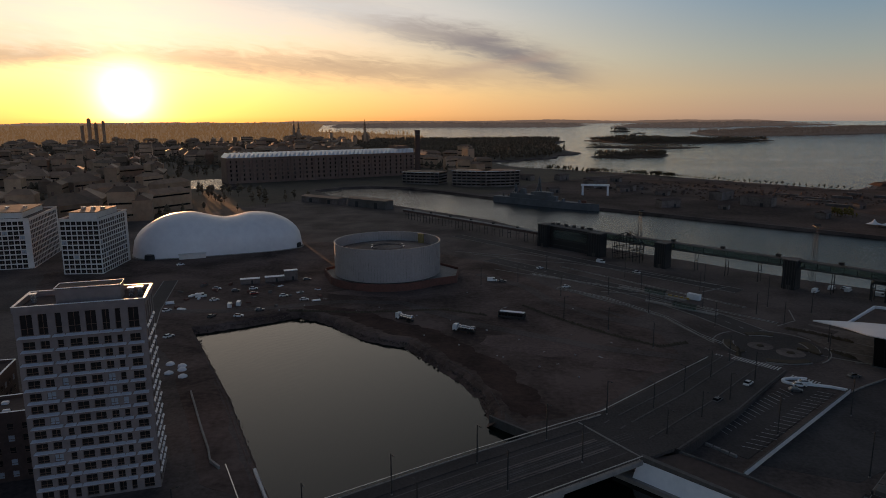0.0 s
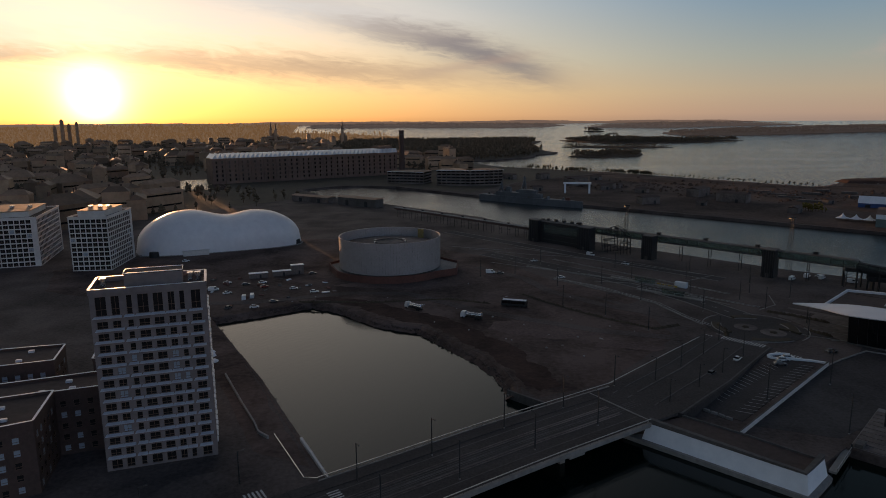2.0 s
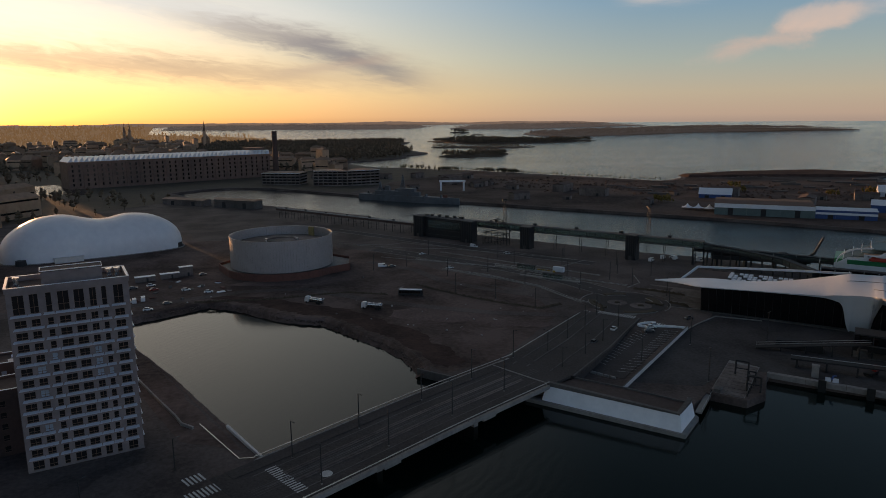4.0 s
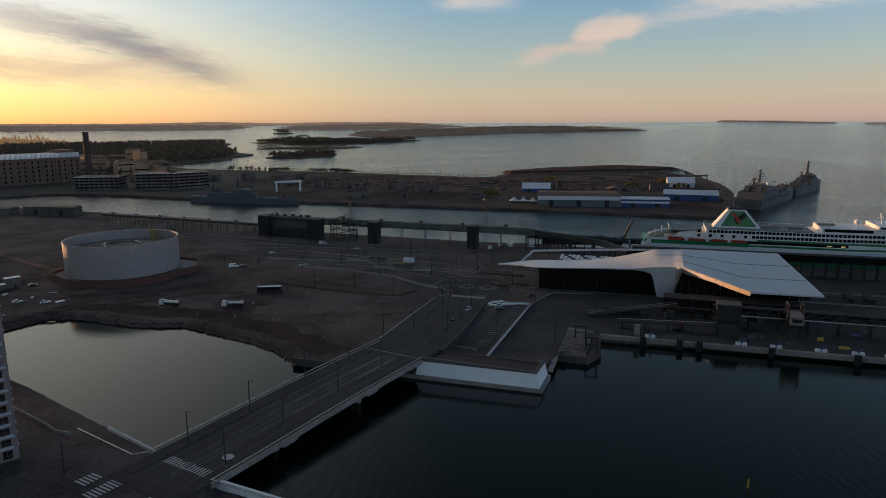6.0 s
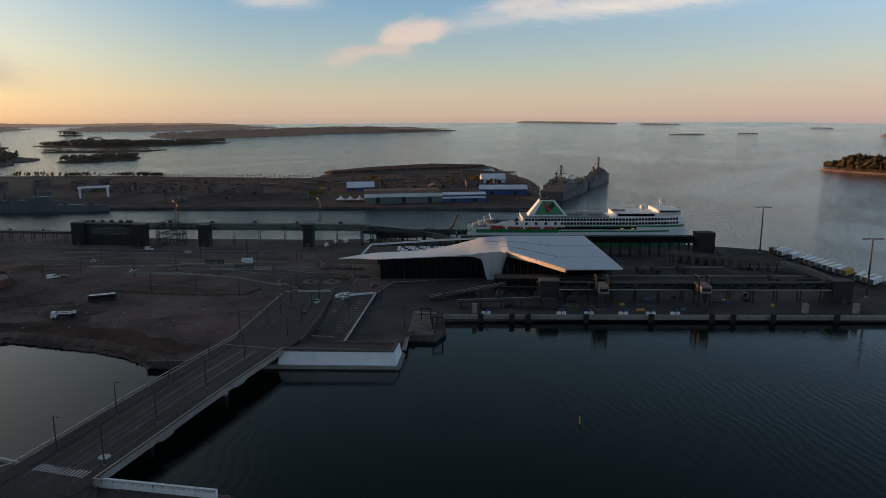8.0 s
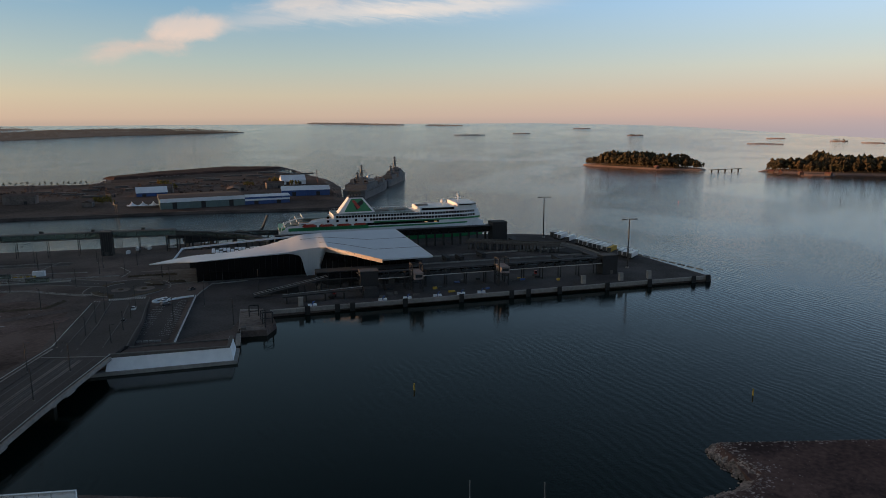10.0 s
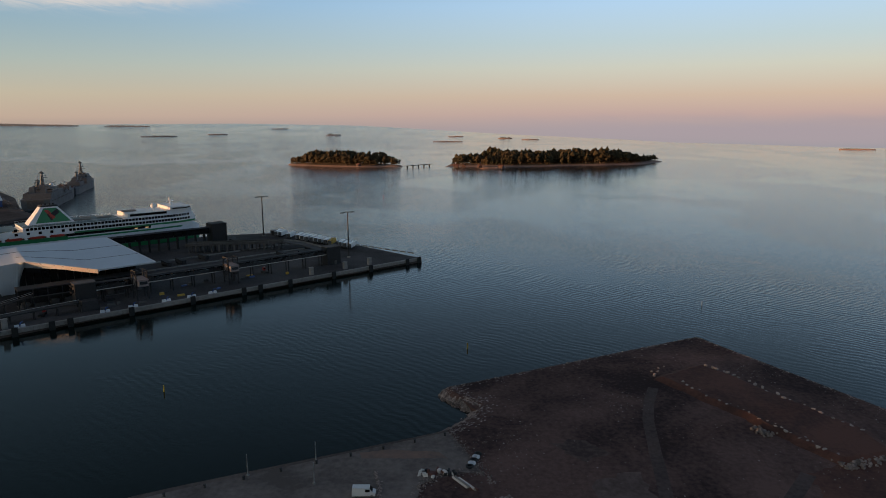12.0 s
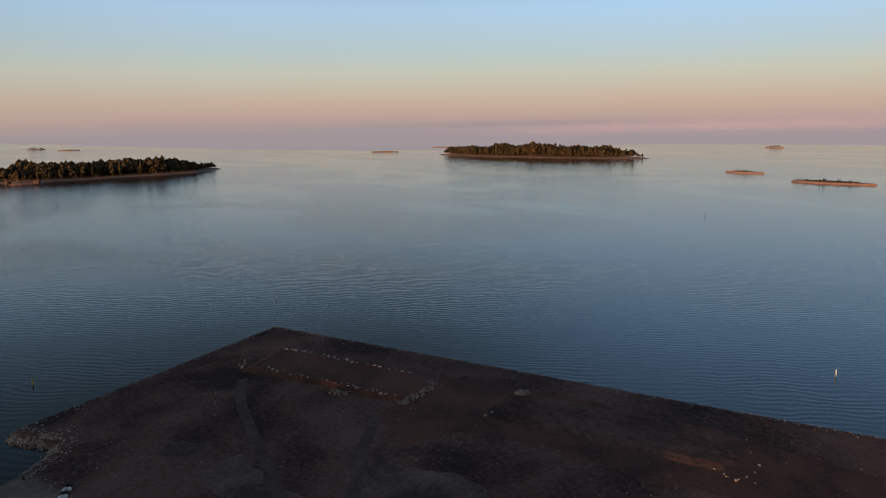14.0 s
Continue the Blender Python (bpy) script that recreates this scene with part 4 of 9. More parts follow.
def put_windows(parent, o, u, w, cols, rows, deep, kinds, lit=(), rnd=0.0, seed=3):
    ang = math.degrees(math.atan2(u[1], u[0]))
    r = random.Random(seed)
    for i, (a, b) in enumerate(cols):
        for j, (c, d) in enumerate(rows):
            key = (round(b - a, 2), round(d - c, 2))
            if key not in kinds:
                kinds[key] = window_data("window", b - a, d - c, 1 if b - a > 1.4 else 0)
            fr, pa, pb = kinds[key]
            m = (a + b) / 2
            win = part("window", fr, None, parent, at=pose(o[0] + u[0] * m - w[0] * deep, o[1] + u[1] * m - w[1] * deep, c, 0, 0, ang))
            part("pane", pb if (i, j) in lit or r.random() < rnd else pa, None, win)


def residential_tower():
    fl, fr = Vector((-93.7, 140.7)), Vector((-68.3, 148.3))
    u = (fr - fl).normalized()
    w = Vector((u.y, -u.x))
    width, dep, top = (fr - fl).length, 14.5, 46.2
    tw = thing("apartment_tower", "tall pale rendered apartment tower with white window ledges", "apartment building")
    cols = [(1.2, 3.6), (4.7, 6.5), (8.1, 9.3), (10.6, 13.0), (14.1, 16.3), (17.5, 19.0), (20.2, 21.3), (22.9, 25.1)]
    rows = [(0.5, 2.8)] + [(3.95 + i * 3.02, 5.75 + i * 3.02) for i in range(12)] + [(40.4, 45.2)]
    wl = Mesh()
    facade(wl, fl, u, w, width, 0, top, cols, rows)
    bl, br = fl - w * dep, fr - w * dep
    scol = [(1.0, 3.0), (4.4, 6.4), (7.8, 9.8), (11.4, 13.4)]
    facade(wl, fr, -w, u, dep, 0, top, scol, rows)
    facade(wl, br, -u, -w, width, 0, top, [], [])
    facade(wl, bl, w, -u, dep, 0, top, [], [])
    part("wall", wl.weld(), beige_m, tw)
    rf = Mesh().prism([tuple(fl - w * 0.4 + u * 0.4), tuple(fr - w * 0.4 - u * 0.4), tuple(br + w * 0.4 - u * 0.4), tuple(bl + w * 0.4 + u * 0.4)], top - 0.8, top - 0.3)
    part("roof", rf, roof_m, tw, "dark reddish roofing felt")
    pp = Mesh()
    for a, b in ((fl, fr), (fr, br), (br, bl), (bl, fl)):
        pp.strip([tuple(a), tuple(b)], 0.5, top + 0.9, 1.3)
    part("parapet", pp, beige_m, tw)
    cp = Mesh()
    for a, b in ((fl, fr), (fr, br), (br, bl), (bl, fl)):
        cp.strip([tuple(a), tuple(b)], 0.62, top + 0.98, 0.07)
    part("coping", cp, ledge_m, tw, "pale metal coping")
    c = (fl + br) / 2 + u * 1.0
    ang = math.degrees(math.atan2(u.y, u.x))
    ph = part("plant_room", Mesh().box(c.x, c.y, top - 0.4, top + 3.2, 13.5, 5.2, ang), beige_m, tw, "rendered plant room on the roof")
    part("plant_room_roof", Mesh().box(c.x, c.y, top + 3.2, top + 3.4, 13.9, 5.6, ang), roof_m, ph)
    part("plant_room_coping", Mesh().strip([tuple(c + u * i * 6.9 + w * j * 2.75) for i, j in ((-1, -1), (1, -1), (1, 1), (-1, 1), (-1, -1))], 0.25, top + 3.55, 0.2), ledge_m, ph)
    for k in (-0.42, 0.36, 0.43):
        q = (fl + br) / 2 + u * (width * k) - w * 1.0
        part("roof_vent", Mesh().box(q.x, q.y, top - 0.3, top + 1.6, 1.1, 1.1, ang).box(q.x, q.y, top + 1.6, top + 1.85, 1.5, 1.5, ang), chrome_m, tw)
    kinds = {}
    lit = {(1, 6), (1, 8), (1, 3), (2, 9), (5, 9), (5, 7), (5, 8), (6, 7)}
    put_windows(tw, fl, u, w, cols, rows, 0.3, kinds, lit)
    put_windows(tw, fr, -w, u, scol, rows, 0.3, kinds)
    # slanting ledges under the windows
    led = {}
    for o, uu, ww, cc in ((fl, u, w, cols), (fr, -w, u, scol)):
        a2 = math.degrees(math.atan2(uu.y, uu.x))
        for i, (a, b) in enumerate(cc):
            for j, (z0, z1) in enumerate(rows[1:]):
                wd = round(b - a + (0.9 if o is fl else 0.5), 2)
                dp = 0.95 if o is fl else 0.4
                if wd not in led:
                    lm = Mesh().add([(-wd / 2, 0, 0), (wd / 2, 0, 0), (wd / 2, -dp, -0.25), (-wd / 2 - 0.25, -dp, -0.25), (-wd / 2, 0, -0.55), (wd / 2, 0, -0.55), (wd / 2, -dp, -0.40), (-wd / 2 - 0.25, -dp, -0.40)], [(3, 2, 1, 0), (4, 5, 6, 7), (0, 4, 7, 3), (1, 2, 6, 5), (2, 3, 7, 6)])
                    led[wd] = lm.data("ledge", towerledge_m)
                m = (a + b) / 2 + (0.25 if j % 2 else -0.1)
                part("ledge", led[wd], None, tw, at=pose(o.x + uu.x * m, o.y + uu.y * m, z0 - 0.05, 0, 0, a2))
    return tw


residential_tower()


def grid_block(corner, u, wa, wb, height, floors, name="apartment_building", label="white apartment block with a dense grid of windows"):
    """A white framed block; corner: the plan corner nearest, u: along its first face to the right."""
    u = Vector(u).normalized()
    w = Vector((u.y, -u.x))
    o = Vector(corner)
    tb = thing(name, label, "apartment building", "grid apartment blocks")
    hs = (height - 1.2) / floors
    rows = [(round(0.5 + i * hs, 2), round(0.5 + i * hs + hs * 0.76, 2)) for i in range(floors)]
    cols = lambda W: [(round(0.5 + i * 3.05, 2), round(0.5 + i * 3.05 + 2.6, 2)) for i in range(int((W - 0.6) / 3.05))]
    wl = Mesh()
    r, bk = o + u * wa, o + u * wa - w * wb
    facade(wl, o, u, w, wa, 0, height, cols(wa), rows, 0.5)
    facade(wl, r, -w, u, wb, 0, height, cols(wb), rows, 0.5)
    facade(wl, bk, -u, -w, wa, 0, height, [], [])
    facade(wl, o - w * wb, w, -u, wb, 0, height, [], [])
    part("wall", wl.weld(), white_m, tb)
    c = o + u * wa / 2 - w * wb / 2
    ang = math.degrees(math.atan2(u.y, u.x))
    part("roof", Mesh().box(c.x, c.y, height - 0.9, height - 0.4, wa - 0.6, wb - 0.6, ang), roof_m, tb)
    pp = Mesh()
    ps = [o, r, bk, o - w * wb, o]
    for a, b in zip(ps, ps[1:]):
        pp.strip([tuple(a), tuple(b)], 0.5, height + 0.4, 0.6)
    part("parapet", pp, white_m, tb)
    up = part("roof_storey", Mesh().box(c.x, c.y, height - 0.5, height + 3.0, wa * 0.7, wb * 0.7, ang), white_m, tb, "set-back roof storey")
    part("roof_storey_roof", Mesh().box(c.x, c.y, height + 3.0, height + 3.3, wa * 0.73, wb * 0.73, ang), cityroof_m, up)
    for k in range(3):
        q = c + u * (wa * (k - 1) * 0.25)
        part("roof_vent", Mesh().box(q.x, q.y, height + 3.3, height + 4.4, 2.2, 1.6, ang).box(q.x, q.y, height + 4.4, height + 4.6, 2.6, 2.0, ang), chrome_m, tb)
    kinds = {}
    put_windows(tb, o, u, w, cols(wa), rows, 0.35, kinds, rnd=0.04)
    put_windows(tb, r, -w, u, cols(wb), rows, 0.35, kinds, rnd=0.04)


grid_block((-218, 377), (1, 0.06), 22, 40, 32, 11)
grid_block((-284, 384), (1, 0.27), 40, 58, 30, 10)


def low_block(poly, h, label):
    b = thing("courtyard_building", label, "apartment building", "low blocks beside the tower")
    part("wall", Mesh().prism(poly, 0, h - 0.4), brick_m, b)
    n = len(poly)
    cx, cy = sum(p[0] for p in poly) / n, sum(p[1] for p in poly) / n
    part("roof", Mesh().prism([along((cx, cy), p, 0.97) for p in poly], h - 0.45, h - 0.2), roof_m, b)
    pp, cp = Mesh(), Mesh()
    for a, c in zip(poly, poly[1:] + poly[:1]):
        pp.strip([a, c], 0.4, h + 0.5, 0.95)
        cp.strip([a, c], 0.55, h + 0.58, 0.07)
    part("parapet", pp, brick_m, b)
    part("coping", cp, ledge_m, b, "pale metal coping")
    r = random.Random(int(abs(poly[0][0])))
    for k in range(4):
        q = along(poly[k % n], (cx, cy), 0.35 + 0.4 * r.random())
        part("skylight", Mesh().box(q[0], q[1], h - 0.3, h + 0.35, 1.6, 1.1, 20).box(q[0], q[1], h + 0.35, h + 0.5, 1.3, 0.8, 20), ledge_m, b)
    kinds = {}
    for a, c in zip(poly, poly[1:] + poly[:1]):
        u = Vector((c[0] - a[0], c[1] - a[1]))
        ln = u.length
        u = u / ln
        if ln < 5:
            continue
        w = Vector((u.y, -u.x))
        cols = [(1.5 + i * 3.2, 2.9 + i * 3.2) for i in range(int((ln - 2) / 3.2))]
        rows = [(1.0 + j * 3.1, 2.7 + j * 3.1) for j in range(int((h - 1) / 3.1))]
        put_windows(b, a, u, w, cols, rows, -0.04, kinds, rnd=0.4, seed=int(ln * 10))


low_block([(-130, 118), (-105, 131.5), (-109.6, 149.6), (-140, 138)], 18, "dark brick apartment block with a flat reddish roof")
low_block([(-140, 138.6), (-110.2, 149.9), (-97, 154.2), (-99.5, 166), (-143, 150)], 17.5, "dark brick wing with a flat reddish roof")
low_block([(-160, 160), (-121.5, 172.7), (-125.4, 187), (-165, 178)], 18, "white-edged courtyard block with a flat dark roof")
low_block([(-112, 176), (-98, 180), (-100, 190), (-115, 186)], 17, "small white-edged courtyard block")


def air_dome():
    d = thing("air_dome_hall", "white air-supported sports hall with two humps", "sports hall")
    a, b = Vector((-204, 433)), Vector((-101, 473))
    u = (b - a).normalized()
    w = Vector((-u.y, u.x))
    L, W = (b - a).length, 25.0
    nu, nv = 60, 32
    vs = []
    for i in range(nu + 1):
        s = i / nu
        x = -1 + 2 * s
        env = max(0.0, 1 - abs(x) ** 3.2) ** 0.42
        hgt = env * (26.5 + 2.4 * math.exp(-((x + 0.48) / 0.36) ** 2) + 0.3 * math.exp(-((x - 0.5) / 0.3) ** 2) - 3.8 * math.exp(-((x - 0.08) / 0.25) ** 2)) * 0.95
        wid = W * max(0.02, 1 - abs(x) ** 4.5) ** 0.5
        for j in range(nv + 1):
            th = math.pi * j / nv
            c, sn = math.cos(th), math.sin(th)
            n = wid * math.copysign(abs(c) ** 0.75, c)
            z = hgt * max(sn, 0) ** 0.8 * (1 + 0.004 * math.sin(40 * s))
            p = a + u * (L * s) - w * n
            vs.append((p.x, p.y, z))
    k = nv + 1
    m = Mesh().add(vs, [(i * k + j, (i + 1) * k + j, (i + 1) * k + j + 1, i * k + j + 1) for i in range(nu) for j in range(nv)])
    part("membrane", m, dome_m, d, smooth=True)
    base = Mesh()
    for i in range(28):
        t0, t1 = 2 * math.pi * i / 28, 2 * math.pi * (i + 1) / 28
        q = lambda t: (a + u * (L / 2 + (L / 2) * math.copysign(abs(math.cos(t)) ** 0.55, math.cos(t))) + w * (W * math.copysign(abs(math.sin(t)) ** 0.55, math.sin(t))))
        base.strip([tuple(q(t0)), tuple(q(t1))], 0.8, 0.5, 0.7)
    part("anchor_kerb", base, concrete_m, d)
    for f, n in ((0.10, -22), (0.95, -13)):
        q = a + u * (L * f) + w * n
        part("airlock", Mesh().cyl(q.x, q.y, 0, 3.2, 3.2, 2.8, 14), steel_m, d, "dark airlock door")
    q = a + u * (L * 0.33) - w * (W + 2)
    part("entrance_shelter", Mesh().box(q.x, q.y, 0, 2.9, 16, 3.4, heading(a, b)).box(q.x, q.y, 2.9, 3.15, 16.8, 4.2, heading(a, b)), white_m, d)


air_dome()


def storage_tank():
    cx, cy, R, H = -30.8, 366.0, 29.2, 21.0
    tk = thing("storage_tank", "huge round tank with a perforated pale metal screen", "storage tank")
    part("shell", Mesh().lathe([(R - 1.6, 2.5), (R - 1.6, H - 5.2), (R - 1.9, H - 5.0)], cx, cy, 72), darkcon_m, tk)
    rf = Mesh().lathe([(R - 1.7, H - 5.1), (R * 0.55, H - 4.2), (R * 0.3, H - 3.8), (R * 0.3, H - 3.2), (R * 0.27, H - 3.2), (R * 0.27, H - 3.9), (0.5, H - 3.7)], cx, cy, 72)
    part("roof", rf, slab_m, tk, "shallow domed roof with a centre ring", smooth=False)
    n = 120
    st = Mesh()
    for i in range(n):
        a0 = 2 * math.pi * i / n
        da = 2 * math.pi / n * 0.95
        k = 14
        for j in range(k):
            z0, z1 = 3.6 + (H - 3.6) * j / k, 3.6 + (H - 3.6) * (j + 0.985) / k
            tw = 0.05 * math.sin(0.9 * i + 0.7 * j)
            r0, r1 = R + tw, R - tw
            vs = [(cx + r * math.cos(a), cy + r * math.sin(a), z) for z in (z0, z1) for r, a in ((r0, a0), (r1, a0 + da))]
            vs += [(cx + (r - 0.12) * math.cos(a), cy + (r - 0.12) * math.sin(a), z) for z in (z0, z1) for r, a in ((r0, a0), (r1, a0 + da))]
            st.add(vs, [(0, 1, 3, 2), (5, 4, 6, 7), (2, 3, 7, 6), (0, 4, 5, 1), (0, 2, 6, 4), (1, 5, 7, 3)])
    ob = part("screen", st, tank_m, tk, "perforated metal screen of slanting strips")
    for z in (3.8, 9, 15, 20.6):
        part("ring", Mesh().hoop(R - 0.6, R - 0.2, z, z + 0.35, cx, cy), tank_m, tk)
    for z in (H,):
        part("rim", Mesh().hoop(R - 0.25, R + 0.2, z - 0.12, z + 0.12, cx, cy), tank_m, tk, "bright rim")
    bund = Mesh()
    pts = [(-67, 372)] + [(cx + 33 * math.cos(q), cy + 33 * math.sin(q)) for q in [radians(208 + 12.5 * i) for i in range(10)]] + [(7, 352), (9, 372), (-15, 402), (-48, 400)]
    part("bund_wall", Mesh().strip(pts + pts[:1], 0.7, 4.0, 4.1), rust_m, tk, "rusty red containment wall")
    part("bund_floor", Mesh().prism(pts, -0.3, 2.6), concrete_m, tk)
    for f in (0.2, 1.1, 1.35, 2.4):
        q = (cx + 9 * math.cos(f * 2.6), cy + 9 * math.sin(f * 2.6))
        part("roof_hatch", Mesh().cyl(q[0], q[1], H - 4.6, H - 3.0, 0.8, 0.7, 10), chrome_m, tk)
    # block added in yellow for the sunlit spot at the rim
    part("rim_sun_spot", Mesh().box(cx + 18, cy + 18, H - 5, H + 0.2, 1.6, 3.6, 40).box(cx + 18, cy + 18, H + 0.2, H + 0.4, 1.9, 4.0, 40), rimsun_m, tk, "yellow block painted as sunlight on the rim")


storage_tank()

# ---- ferry terminal ----
TO, TE, TN = Vector((154, 227)), Vector((0.717, -0.697)), Vector((0.697, 0.717))


def tp(s, n, z):
    p = TO + TE * s + TN * n
    return (p.x, p.y, z)


def ferry_terminal():
    t = thing("ferry_terminal", "sculpted white metal ferry terminal with dark glass walls", "terminal building")
    # roof sections: along s, rows of (n, z): fascia foot, front crease, ridge, back eave
    secs = [
        (-24.8, [(13.0, 7.8), (13.0, 8.2), (13.4, 8.3), (13.8, 8.0)]),
        (-12.0, [(4.0, 9.8), (3.9, 10.2), (12.0, 10.6), (12.8, 9.9)]),
        (0, [(-7.1, 11.7), (-7.3, 12.1), (11.8, 12.0), (12.8, 10.9)]),
        (18, [(-7.7, 12.5), (-7.9, 12.9), (11.5, 12.7), (12.6, 11.4)]),
        (35, [(-8.3, 13.2), (-8.5, 13.7), (11.0, 15.3), (13, 12.6)]),
        (46, [(-8.8, 13.5), (-9.2, 14.4), (10.0, 18.1), (17, 15.0)]),
        (51, [(-8.4, 12.7), (-9.7, 15.2), (9.2, 19.5), (24, 16.0)]),
        (54, [(-8.2, 10.6), (-10.1, 15.6), (8.6, 20.4), (30, 16.0)]),
        (57.0, [(-6.5, 0.2), (-10.8, 16.1), (8.4, 20.9), (35, 15.6)]),
        (63.2, [(-6.5, 0.2), (-12.9, 16.9), (8.2, 21.2), (37, 15.4)]),
        (65.4, [(-6.7, 7.5), (-15.0, 17.3), (8.1, 21.3), (38, 15.2)]),
        (67.2, [(-9.0, 13.4), (-16.6, 17.6), (8.0, 21.4), (38, 15)]),
        (80, [(-27.6, 13.6), (-28.4, 15.6), (7.6, 21.45), (38, 15)]),
        (92.2, [(-39.2, 12.0), (-39.9, 13.6), (7.2, 21.5), (38, 15)]),
        (93.0, [(-39.9, 12.9), (-40.0, 13.6), (7.2, 21.5), (38, 15)]),
        (119.4, [(-40.3, 13.0), (-40.4, 13.6), (6.6, 21.5), (38, 15.0)]),
    ]
    skew = lambda s, n: s - (n + 40.4) * 0.2 * min(max((s - 80) / 39.4, 0), 1)

    def smooth_line(pts, k, flat_from=99):
        """Points on a curve through pts, k to a gap; straight from one point on."""
        out = []
        for i in range(len(pts) - 1):
            if i >= flat_from:
                out += [Vector(pts[i]).lerp(Vector(pts[i + 1]), q / k) for q in range(k)]
                continue
            p0, p1, p2, p3 = (Vector(pts[min(max(q, 0), len(pts) - 1)]) for q in (i - 1, i, i + 1, i + 2))
            for q in range(k):
                t = q / k
                out.append(0.5 * (2 * p1 + (p2 - p0) * t + (2 * p0 - 5 * p1 + 4 * p2 - p3) * t * t + (3 * p1 - p0 - 3 * p2 + p3) * t ** 3))
        return out + [Vector(pts[-1])]

    rows = [[tp(skew(s, n), n, z) for n, z in sec] for s, sec in secs]
    cols = [smooth_line([r[j] for r in rows], 6, 10 if j < 2 else 9) for j in range(4)]
    dense = []
    for c in zip(*cols):
        dense.append([c[0], c[1], c[1].lerp(c[2], 0.33), c[1].lerp(c[2], 0.67), c[2], c[3]])
    for r in dense:
        r[0].z = max(r[0].z, 0.15)
    k = 6
    m = Mesh().add([tuple(p) for r in dense for p in r], [(i * k + j, (i + 1) * k + j, (i + 1) * k + j + 1, i * k + j + 1) for i in range(len(dense) - 1) for j in range(k - 1)])
    ob = part("roof", m, roofwhite_m, t, "smooth white metal roof skin")
    md = ob.modifiers.new("thick", "SOLIDIFY")
    md.thickness, md.offset = 0.35, -1
    # raised seams of the roof sheets
    for j, i0 in ((2, 56), (3, 44)):
        sm = Mesh()
        for i in range(i0, len(dense) - 1):
            sm.beam(dense[i][j] + Vector((0, 0, 0.02)), dense[i + 1][j] + Vector((0, 0, 0.02)), 0.3, 0.16)
        part("roof_seam", sm, cargrey_m, t)
    for j in (1, 4):
        sm = Mesh()
        for i in range(66, len(dense) - 1):
            sm.beam(dense[i][j] + Vector((0, 0, 0.05)), dense[i + 1][j] + Vector((0, 0, 0.05)), 0.25, 0.25)
        part("roof_edge_trim", sm, ledge_m, t, "pale edge trim")
    # metal blade along the slot's upper edge, tinted orange for the low sun
    bl = Mesh()
    u0, u1 = Vector(tp(66.9, -16.4, 17.5)), Vector(tp(92.3, -40.1, 13.75))
    off = Vector((-0.35, -0.1, 0))
    ks = 12
    vs = []
    for i in range(ks + 1):
        f = i / ks
        a = u0.lerp(u1, f) + off
        h = 0.35 + 1.5 * min(1.0, f * 1.6)
        vs += [a, a + Vector((-0.25, 0, -h)), a + Vector((0.1, 0, -h)), a + Vector((0.35, 0, 0))]
    bl.add(vs, [(4 * i + c, 4 * i + 4 + c, 4 * i + 4 + d, 4 * i + d) for i in range(ks) for c, d in ((1, 0), (2, 1), (3, 2), (0, 3))] + [(0, 1, 2, 3), (4 * ks + 3, 4 * ks + 2, 4 * ks + 1, 4 * ks)])
    part("blade", bl, blade_m, t, "metal blade along the slot, tinted orange for the sunset")
    em = Mesh()
    for j in range(1, 4):
        em.beam(dense[-1][j] + Vector((0, 0, 0.05)), dense[-1][j + 1] + Vector((0, 0, 0.05)), 0.35, 0.3)
    part("roof_edge_trim", em, ledge_m, t, "pale edge trim")
    # flat dark roof field with light panels, and its white rear rim
    part("roof_terrace", Mesh().prism([tp(-10, 13, 0)[:2], tp(34, 12.5, 0)[:2], tp(50, 24, 0)[:2], tp(52, 36.5, 0)[:2], tp(-8, 36, 0)[:2]], 8.5, 10.6), roof_m, t, "dark flat roof field")
    rim = Mesh()
    rp0 = [tp(-12.4, 12.4, 10.0), tp(-9.3, 37.0, 11.6), tp(16.5, 37.0, 13.2), tp(37, 37.0, 14.4), tp(57, 36, 15.4)]
    for a, b in zip(rp0, rp0[1:]):
        rim.beam(a, b, 0.7, 1.0)
    part("rear_rim", rim, roofwhite_m, t, "white rear rim of the roof field")
    panel_me = Mesh().box(0, 0, -1.2, 0.3, 1.7, 3.0).box(0, 0, 0.3, 0.36, 1.55, 2.8)
    pl, pd = panel_me.data("roof_panel", ledge_m), panel_me.data("roof_panel", steel_m)
    for i in range(15):
        for j in range(4):
            q = tp(8 + i * 2.1, 17.5 + j * 3.6 - i * 0.1, 0)
            part("roof_panel", pl if (i * 7 + j * 3) % 4 else pd, None, t, at=pose(q[0], q[1], 11.0 + j * 0.2, 3, 0, -44.2))
    # glass walls
    def wall(name, pts, z0, z1, mat, lean=0.0):
        g = Mesh()
        for a, b in zip(pts, pts[1:]):
            g.add([tp(*a, z0), tp(*b, z0), tp(b[0], b[1] - lean, z1), tp(a[0], a[1] - lean, z1)], [(0, 1, 2, 3)])
            g.add([tp(a[0], a[1] + 0.2, z0), tp(b[0], b[1] + 0.2, z0), tp(b[0], b[1] + 0.2 - lean, z1), tp(a[0], a[1] + 0.2 - lean, z1)], [(3, 2, 1, 0)])
        return part(name, g, mat, t)

    for i in range(18):
        wall("glass_panel", [(i * 3.2, -3.2), (i * 3.2 + 3.12, -3.2)], 0.3, min(11.7 + i * 0.13, 13.4), glassdark_m, 3.8)
    for i in range(19):
        part("mullion", Mesh().beam(tp(i * 3.2 - 0.04, -3.35, 0.2), tp(i * 3.2 - 0.04, -7.2, min(11.7 + i * 0.13, 13.4)), 0.14, 0.3), steel_m, t)
